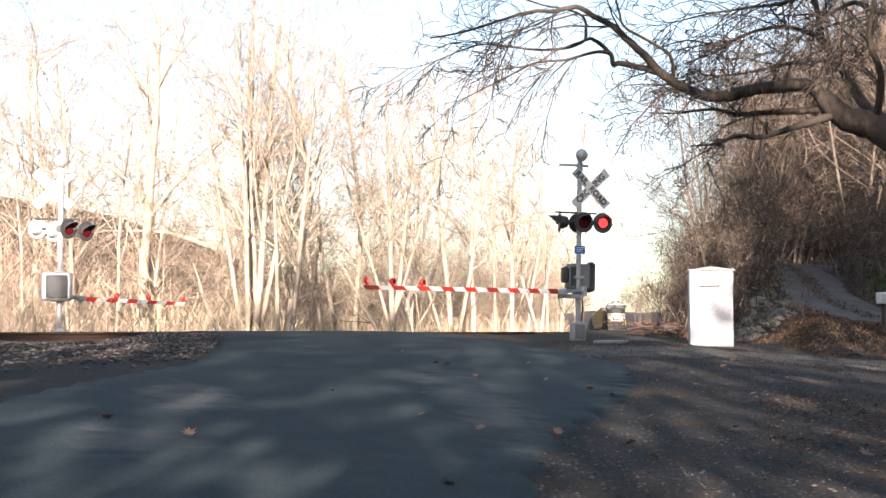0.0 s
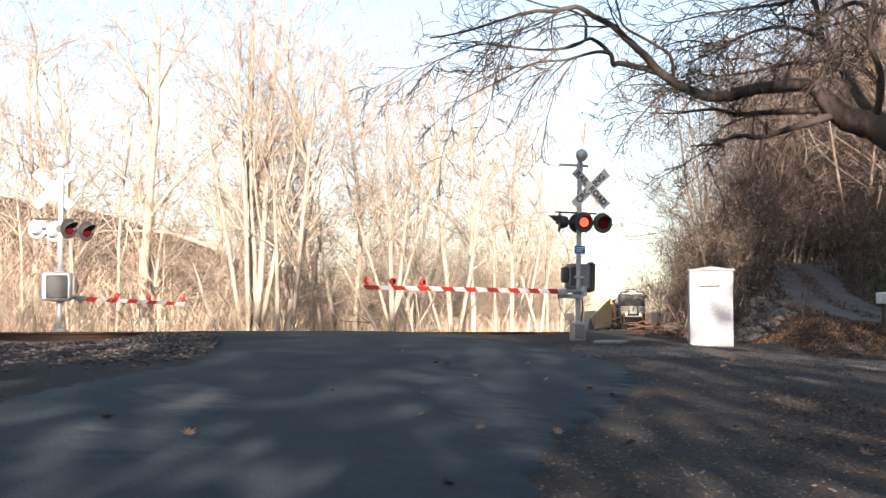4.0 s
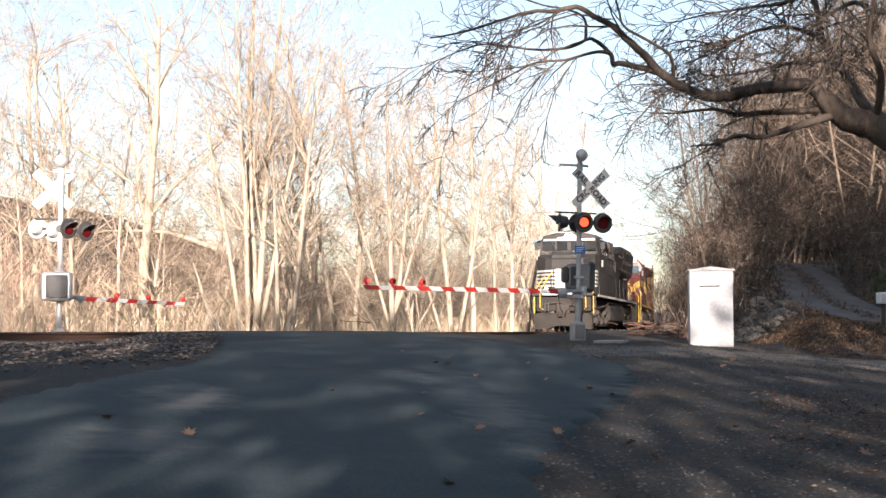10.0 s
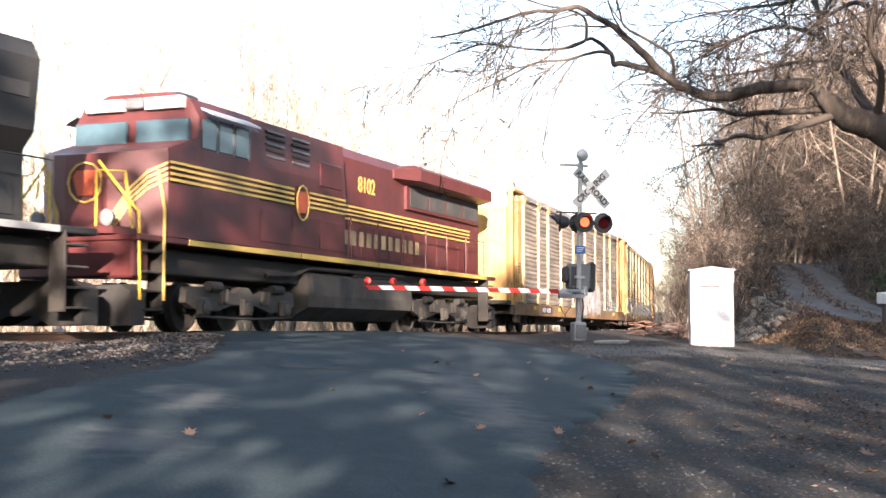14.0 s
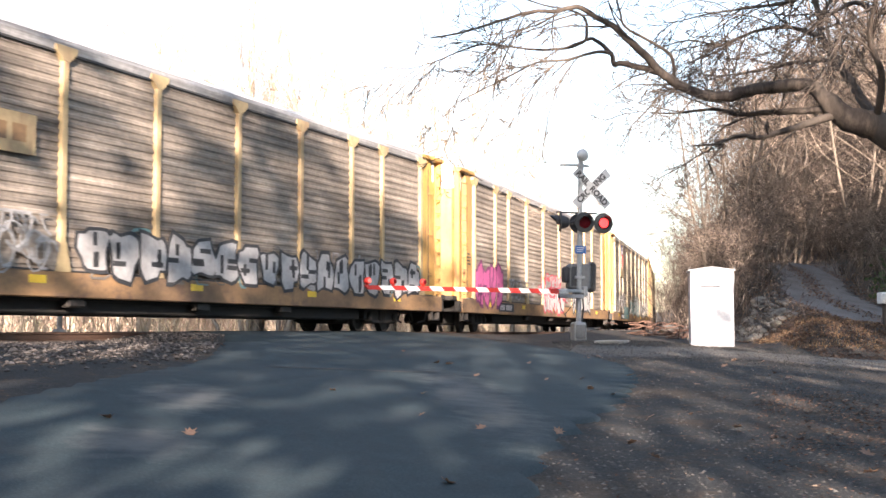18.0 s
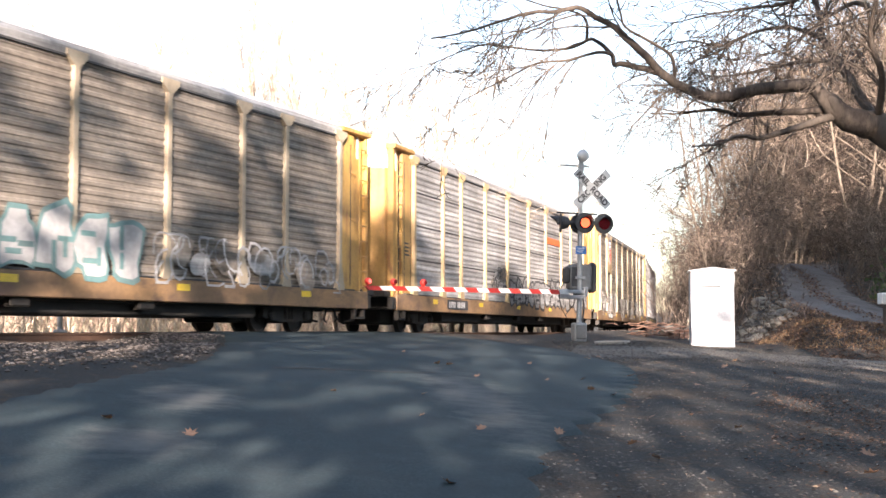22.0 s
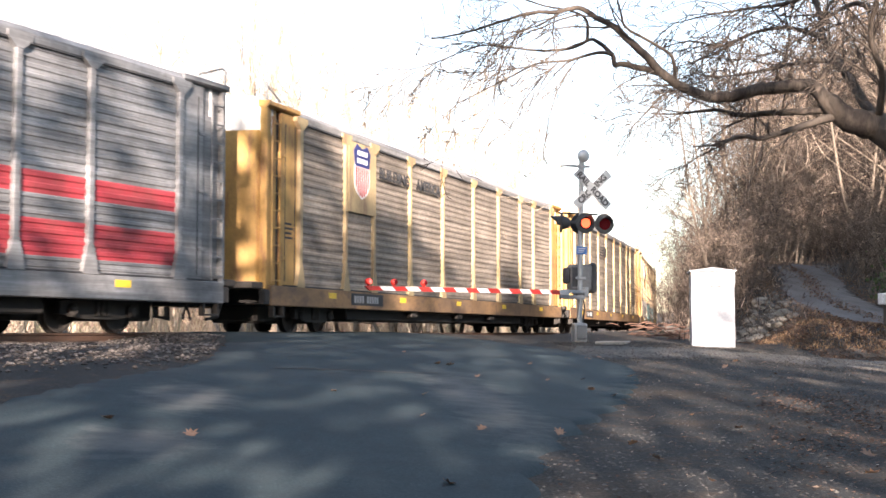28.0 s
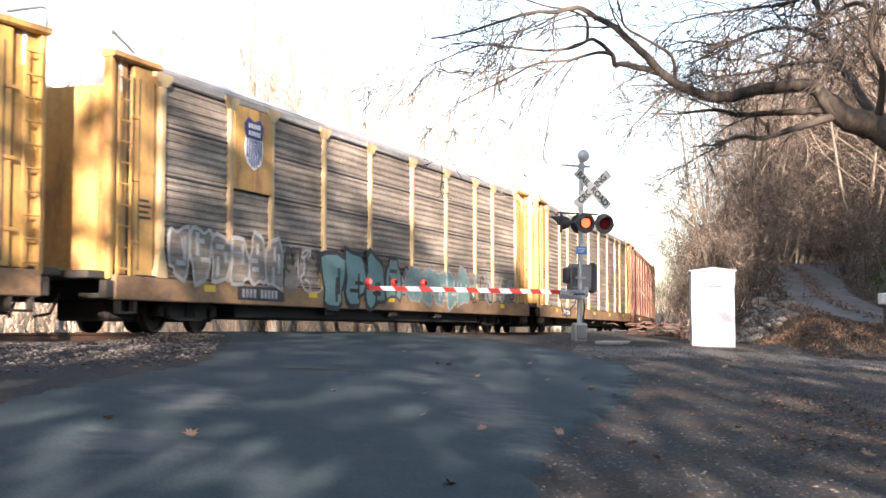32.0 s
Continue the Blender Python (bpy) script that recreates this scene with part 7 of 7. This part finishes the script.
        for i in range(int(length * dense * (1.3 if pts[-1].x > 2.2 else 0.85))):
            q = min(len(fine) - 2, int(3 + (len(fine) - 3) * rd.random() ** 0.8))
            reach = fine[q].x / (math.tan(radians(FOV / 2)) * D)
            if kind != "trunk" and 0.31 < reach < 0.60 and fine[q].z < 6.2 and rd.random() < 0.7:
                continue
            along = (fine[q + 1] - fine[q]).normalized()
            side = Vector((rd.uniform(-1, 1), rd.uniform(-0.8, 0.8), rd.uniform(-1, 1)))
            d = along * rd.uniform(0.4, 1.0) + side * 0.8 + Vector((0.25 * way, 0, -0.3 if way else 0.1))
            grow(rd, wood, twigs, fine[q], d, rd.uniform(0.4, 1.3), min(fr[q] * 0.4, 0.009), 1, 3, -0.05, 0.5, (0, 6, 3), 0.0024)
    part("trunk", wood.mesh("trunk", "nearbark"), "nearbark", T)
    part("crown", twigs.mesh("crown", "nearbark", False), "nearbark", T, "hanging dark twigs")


def shade_trees():
    """Unseen tall trees added behind the viewpoint to shade the lane, train and signal."""
    rd = random.Random(31)
    def make(seed, h, leaves, low=0.64, girth=1.0):
        T = tree(seed, h, 0.3, "bark", "twigdark", "unseen tall tree with brown leaves added behind the viewpoint for shade", "oak_tree", 0.02, 0.5, (14, 9, 5), 3, 1)
        sp = []
        for i in range(leaves):
            z = rd.uniform(1.5, 11.5) if i < leaves * low else rd.uniform(11.5, h)
            w = girth * h * 0.24 * (1 - abs(z / h - 0.45) * 0.8)
            a, q = rd.uniform(0, 6.28), math.sqrt(rd.random())
            c = math.sin(3 * a + z) * 0.3
            sp.append((math.cos(a) * w * (q + c * 0.3), math.sin(a) * w * q, z + c))
        # oversized leaves, strewn to break the sunlight into dapples
        leafing("crown_leaves", sp, 0.62, "redleaf", "oversized brown leaves added to dapple the sunlight", "leaves", False, seed, T)
        return T
    base = [make(500, 18.5, 1450), make(501, 21, 1400), make(502, 19, 420), make(503, 19.5, 620, 0.12, 0.5)]
    spots = [(12.5, -12, 0), (-11.5, -20, 1), (6.4, -20, 2), (4.15, -15, 3), (-8.6, -13, 0), (-5.0, -19, 1), (-2.2, -14, 0), (1.0, -18, 1), (9.5, -14, 2), (-16, -16, 2), (17, -14, 1), (-21, -20, 2)]
    for i, (x, y, k) in enumerate(spots):
        if i < 4:
            base[i].matrix_basis = pose(x, y, gz(x, y), 0, 0, 40 * i) @ Matrix.Scale(0.8 if x < -4 else 1.0, 4)
        else:
            place(base[k], x, y, rd.uniform(0, 360), rd.uniform(0.85, 1.05) * (0.8 if x < -4 else 1.0))


river_woods()
river_thicket()
hill_woods()
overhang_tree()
shade_trees()


# ---- bank, stones and litter ----
def rock_mesh(seed):
    r = random.Random(seed)
    bm = bmesh.new()
    bmesh.ops.create_icosphere(bm, subdivisions=2, radius=1.0)
    off = [Vector((r.uniform(-1, 1), r.uniform(-1, 1), r.uniform(-1, 1))).normalized() for _ in range(9)]
    lim = [r.uniform(0.62, 0.92) for _ in range(9)]
    for v in bm.verts:
        for o, l in zip(off, lim):
            d = v.co.dot(o)
            if d > l:
                v.co -= o * (d - l)
        v.co.z *= 0.7
    me = bpy.data.meshes.new("rock")
    bm.to_mesh(me)
    bm.free()
    me.materials.append(M["rock"])
    return me


def bank():
    rd = random.Random(19)
    ms = [rock_mesh(i) for i in range(5)]
    def rock(x, y, s, lab="grey weathered rock on the bank"):
        ob = tagged(new("rock", rd.choice(ms)), lab, "rock", "rocks of the bank")
        ob.matrix_basis = pose(x, y, gz(x, y) + s * 0.15, rd.uniform(-20, 20), rd.uniform(-20, 20), rd.uniform(0, 360)) @ Matrix.Diagonal((s, s * rd.uniform(0.7, 1.1), s * rd.uniform(0.6, 1.0), 1))
    for i in range(150):
        y = rd.uniform(38.0, 47)
        x = 9.9 + (y - 40) * 0.17 + rd.uniform(-0.9, 0.8)
        rock(x, y, 0.08 + 0.18 * rd.random() ** 2)
    rock(11.2, 46.0, 0.42, "large tan boulder at the top of the bank")
    rock(8.3, 43.0, 0.75, "mossy boulder beside the track")
    rock(7.4, 42.0, 0.55, "mossy boulder beside the track")
    # thin pale block added for a bright patch on the gravel
    slab = thing("concrete_slab", "thin pale tan slab lying on the gravel behind the signal", "slab", m=pose(4.1, 31.6, gz(4.1, 31.6), 0, 0, -12))
    part("slab_body", Build().box(-0.36, 0.36, -0.95, 0.95, -0.08, 0.05, 0.02), "concrete", slab)
    # heap of cut branches beside the cabinet
    wood = Wood()
    for i in range(90):
        x, y = 6.55 + rd.gauss(0, 0.5), 38.3 + rd.gauss(0, 0.5)
        a = rd.uniform(0, 6.28)
        l = rd.uniform(0.25, 0.65)
        z = gz(x, y) + rd.uniform(0.02, 0.42)
        d = Vector((math.cos(a), math.sin(a), rd.uniform(-0.2, 0.25)))
        p = Vector((x, y, z))
        wood.limb([p - d * l / 2, p + Vector((0, 0, rd.uniform(-0.05, 0.05))), p + d * l / 2], [0.02, 0.018, 0.01], 5)
    H = thing("branch_heap", "heap of cut brown branches on the ground beside the cabinet", "brushwood")
    tagged(part("branches", wood.mesh("branches", "deadwood"), "deadwood", H), kind="stuff")
    # straw on the bank and along the drive
    spots, hs = [], []
    while len(spots) < 6000:
        x, y = rd.uniform(8.6, 19), 32.0 + 30 * rd.random() ** 1.6
        c = np.interp(y, [31, 33.8, 37, 41, 45, 54, 62], [16, 14.4, 13.1, 12.7, 13.1, 15.1, 16.6])
        if rd.random() > (0.9 if y < 37.5 else 0.5) or 0.45 < abs(x - c) < 1.5:
            continue
        if y > 37 and not (abs(x - c) < 0.45 or 1.4 < abs(x - c) < 3.0):
            continue
        spots.append((x, y))
        hs.append(rd.uniform(0.05, 0.15))
    zz = ground_z([s[0] for s in spots], [s[1] for s in spots])
    brush("dry_grass", [(x, y, z) for (x, y), z in zip(spots, zz)], hs, "grass", "straw-coloured dry grass on the bank and drive", 0.9, 0.009, 2, 6)
    # brown leaves over the mound between turnout and drive
    sp = []
    while len(sp) < 9000:
        x, y = rd.uniform(8.8, 15.5), rd.uniform(30.2, 39.5)
        if x < np.interp(y, [30, 33.8, 37, 41], [15.5, 13.0, 11.8, 11.4]) and rd.random() < 0.6 + 0.4 * bumps(x, y, 1.3, 5.0):
            sp.append((x, y))
    zz = ground_z([q[0] for q in sp], [q[1] for q in sp])
    leafing("mound_litter", [(x, y, z) for (x, y), z in zip(sp, zz)], 0.075, "oakleaf", "reddish brown leaves matted over the mound", "leaves", True, 16)
    # leaves blown onto the drive's crown, its verges and the mound before it
    sp = []
    while len(sp) < 5200:
        y = 31 + 34 * rd.random() ** 1.4
        c = float(np.interp(y, [30.5, 33.8, 37, 41, 45, 54, 62], [16.3, 14.4, 13.1, 12.7, 13.1, 15.1, 16.6]))
        x = c + (rd.gauss(0, 0.22) if rd.random() < 0.4 else rd.choice((-1, 1)) * (1.35 + abs(rd.gauss(0, 0.55))))
        sp.append((x, y))
    zz = ground_z([q[0] for q in sp], [q[1] for q in sp])
    leafing("drive_litter", [(x, y, z + 0.03) for (x, y), z in zip(sp, zz)], 0.085, "oakleaf", "brown leaves along the crown and verges of the drive", "leaves", True, 15)
    # white box on a post at the drive's edge
    B = thing("roadside_box", "small white box on a post beside the drive", "mailbox", m=pose(12.0, 35.4, 1.0))
    part("post", Build().box(-0.04, 0.04, -0.04, 0.04, -0.1, 0.85, 0.006), "tie", B)
    part("box", Build().box(-0.13, 0.13, -0.2, 0.2, 0.85, 1.16, 0.02), "white", B)
    part("flap", Build().box(-0.11, 0.11, -0.212, -0.2, 0.87, 1.12, 0.004), "whitesteel", B)
    # fallen leaves
    v = [(-0.5, 0, 0), (-0.28, 0.22, 0.05), (-0.3, 0.42, 0.1), (-0.02, 0.25, 0.03), (0.08, 0.5, 0.12), (0.2, 0.18, 0.03), (0.55, 0.12, 0.1), (0.36, 0, 0), (0.55, -0.14, 0.08), (0.2, -0.18, 0.02), (0.1, -0.48, 0.14), (-0.02, -0.24, 0.03), (-0.3, -0.4, 0.08), (-0.28, -0.2, 0.04)]
    f = [(0, 1, 3, 11, 13), (1, 2, 3), (3, 4, 5), (5, 6, 7), (7, 8, 9), (9, 10, 11), (11, 12, 13), (3, 5, 7, 9, 11)]
    me = bpy.data.meshes.new("fallen_leaf")
    me.from_pydata(v, [], f)
    me.materials.append(M["leafobj"])
    big = [(3.67, 19.18), (0.66, 8.7), (0.30, 10.57), (0.02, 7.61), (3.38, 14.04), (0.95, 10.8), (1.5, 10.4), (1.55, 9.6), (4.3, 14.5), (3.0, 11.0), (3.3, 10.2), (1.75, 8.6), (2.0, 12.6), (4.9, 18.5), (-2.4, 9.3), (-0.2, 13.4), (-1.1, 12.9), (-3.4, 20), (3.0, 9.2), (3.6, 11.8)]
    for i in range(34):
        big.append((rd.uniform(1.2, 6.0), rd.uniform(8, 24)) if rd.random() < 0.8 else (rd.uniform(-3, 1.5), rd.uniform(8, 22)))
    for x, y in big:
        s = rd.uniform(0.07, 0.13)
        ob = tagged(new("fallen_leaf", me), "curled brown fallen leaf lying on the ground", "leaf", "fallen leaves")
        ob.matrix_basis = pose(x, y, gz(x, y) + 0.045, rd.uniform(-25, 25), rd.uniform(-25, 25), rd.uniform(0, 360)) @ Matrix.Diagonal((s, s, s * 1.3, 1))
    sp = []
    while len(sp) < 3600:
        x, y = rd.uniform(0.6, 14), rd.uniform(7, 36)
        r = np.interp(y, [p[1] for p in RIGHT], [p[0] for p in RIGHT])
        if x < r + 0.05 or rd.random() > 0.35 + 0.4 * (bumps(x, y, 0.9, 3.0) > 0.1):
            continue
        sp.append((x, y))
    zz = ground_z([s[0] for s in sp], [s[1] for s in sp])
    leafing("leaf_litter", [(x, y, z) for (x, y), z in zip(sp, zz)], 0.036, "leaf", "small dry leaves and chips littering the gravel", "leaves", True, 9)
    sp = []
    while len(sp) < 3600:
        x, y = rd.gauss(3.9, 1.0), rd.gauss(12.2, 2.6)
        if y > 8 and x > 0.27 * y - 0.4 and rd.random() < 0.5 + 0.5 * bumps(x, y, 1.6, 2.0):
            sp.append((x, y))
    zz = ground_z([s[0] for s in sp], [s[1] for s in sp])
    leafing("leaf_drift", [(x, y, z) for (x, y), z in zip(sp, zz)], 0.036, "oakleaf", "drift of reddish brown oak leaves on the gravel", "leaves", True, 12)
    sp = []
    while len(sp) < 1600:
        y = 7 + 26 * rd.random() ** 1.5
        x = rd.uniform(0.4, 9)
        if x > np.interp(y, [p[1] for p in RIGHT], [p[0] for p in RIGHT]) + 0.02:
            sp.append((x, y))
    zz = ground_z([s[0] for s in sp], [s[1] for s in sp])
    leafing("straw_chips", [(x, y, z) for (x, y), z in zip(sp, zz)], 0.017, "chip", "pale straw and wood chips among the gravel", "chips", True, 14)
    gr = []
    while len(gr) < 9500:
        y = 7 + 22 * rd.random() ** 1.3
        x = rd.uniform(0.4, 7)
        r = np.interp(y, [p[1] for p in RIGHT], [p[0] for p in RIGHT])
        if x > r - 0.1:
            gr.append((x, y))
    while len(gr) < 17500:
        x, y = rd.uniform(2.6, 13), rd.uniform(22.5, 32.5)
        if rd.random() < 0.55 + 0.45 * bumps(x, y * 2.2, 0.8, 7.0):
            gr.append((x, y))
    zz = ground_z([s[0] for s in gr], [s[1] for s in gr]) + np.array([0.0 if i < 9500 else 0.022 for i in range(len(gr))])
    scatter_stones("gravel", [(x, y, z) for (x, y), z in zip(gr, zz)], 0.017, "rock", "small grey and tan gravel beside the lane", "gravel")


M["leafobj"] = worn("leaf_brown", (0.27, 0.16, 0.10), (0.16, 0.09, 0.06), 0.75, 0, 0.5, 40, 6)
bank()
# dark seam of an old patch across the lane
seam = [(-2.05, 15.6), (-1.2, 16.2), (-0.6, 16.4), (-0.1, 16.9)]
rings = []
for p in curve_through(seam, 6):
    w = 0.035 + 0.03 * abs(math.sin(p.x * 9))
    rings.append([(p.x, p.y - w, gz(p.x, p.y - w) + 0.041), (p.x, p.y + w, gz(p.x, p.y + w) + 0.041)])
solid("road_seam", Build().loft(rings, closed=False), "tie", "dark tar seam across the asphalt lane", "seam", "", "structure")
TRAIN = train()


# ---- how the train runs and the lamps flash ----
LAG = [(0, 0.0), (11.0, 0.0), (12.0, 0.1), (13.0, 0.25), (14.0, 0.2), (15.5, 0.05), (17.0, -0.2), (19.0, 0.0), (23.0, 0.0), (25.0, 0.35), (28.0, 0.8), (29.5, 0.2), (32.0, 0.1)]


def run(t):
    """Metres that the train has come past the crossing at t seconds."""
    lag = float(np.interp(t, [q[0] for q in LAG], [q[1] for q in LAG]))
    return 15.928 * (t - 12.0) - 0.0089 * (t - 12.0) ** 2 - lag


def motions():
    for ob, mid, half in TRAIN:
        rows = []
        for i in range(65):
            t = i * 0.5
            u = mid - run(t)
            a, b = track(u - half), track(u + half)
            p, d = (a + b) / 2, (a - b).normalized()
            rows.append((t, pose(p.x, p.y, RAIL, 0, 0, math.degrees(math.atan2(d.y, d.x)))))
        walk(ob, rows)
    # wheelsets roll; those of one size turn alike and share their keys
    first = {}
    for ws, x, r in MOVING_WHEELS:
        ws.matrix_parent_inverse = pose(x, 0, r)
        if r in first:
            keys = ws.animation_data_create()
            keys.action = first[r].animation_data.action
            keys.action_slot = first[r].animation_data.action_slot
            ws.rotation_mode = 'QUATERNION'
            continue
        walk(ws, [(t, pose(0, 0, 0, 0, math.degrees(run(t) / r) % 360.0, 0)) for t in [min(k * 0.0373, 32.0) for k in range(859)]])
        first[r] = ws
    for disc, m, key in FLASHERS:
        rows, on = [], False
        start = 0.25 if key == 0 else 0.91
        first = key == 1
        rows.append((0.0, m @ pose(0, 0, 0, 0, 0, 0 if first else 180)))
        turn = 0 if first else 180
        events = []
        for c in range(-1, 28):
            events += [(start + 1.2 * c, True), (start + 1.2 * c + (0.66 if key == 0 else 0.54), False)]
        for t, lit in events:
            if t < 0.15 or t > 31.85:
                continue
            for k in (0, 1, 2, 3):
                rows.append((t + (k - 1.5) / 30, m @ pose(0, 0, 0, 0, 0, turn + 60 * k)))
            turn += 180
        rows.append((32.0, m @ pose(0, 0, 0, 0, 0, turn)))
        walk(disc, rows)


motions()
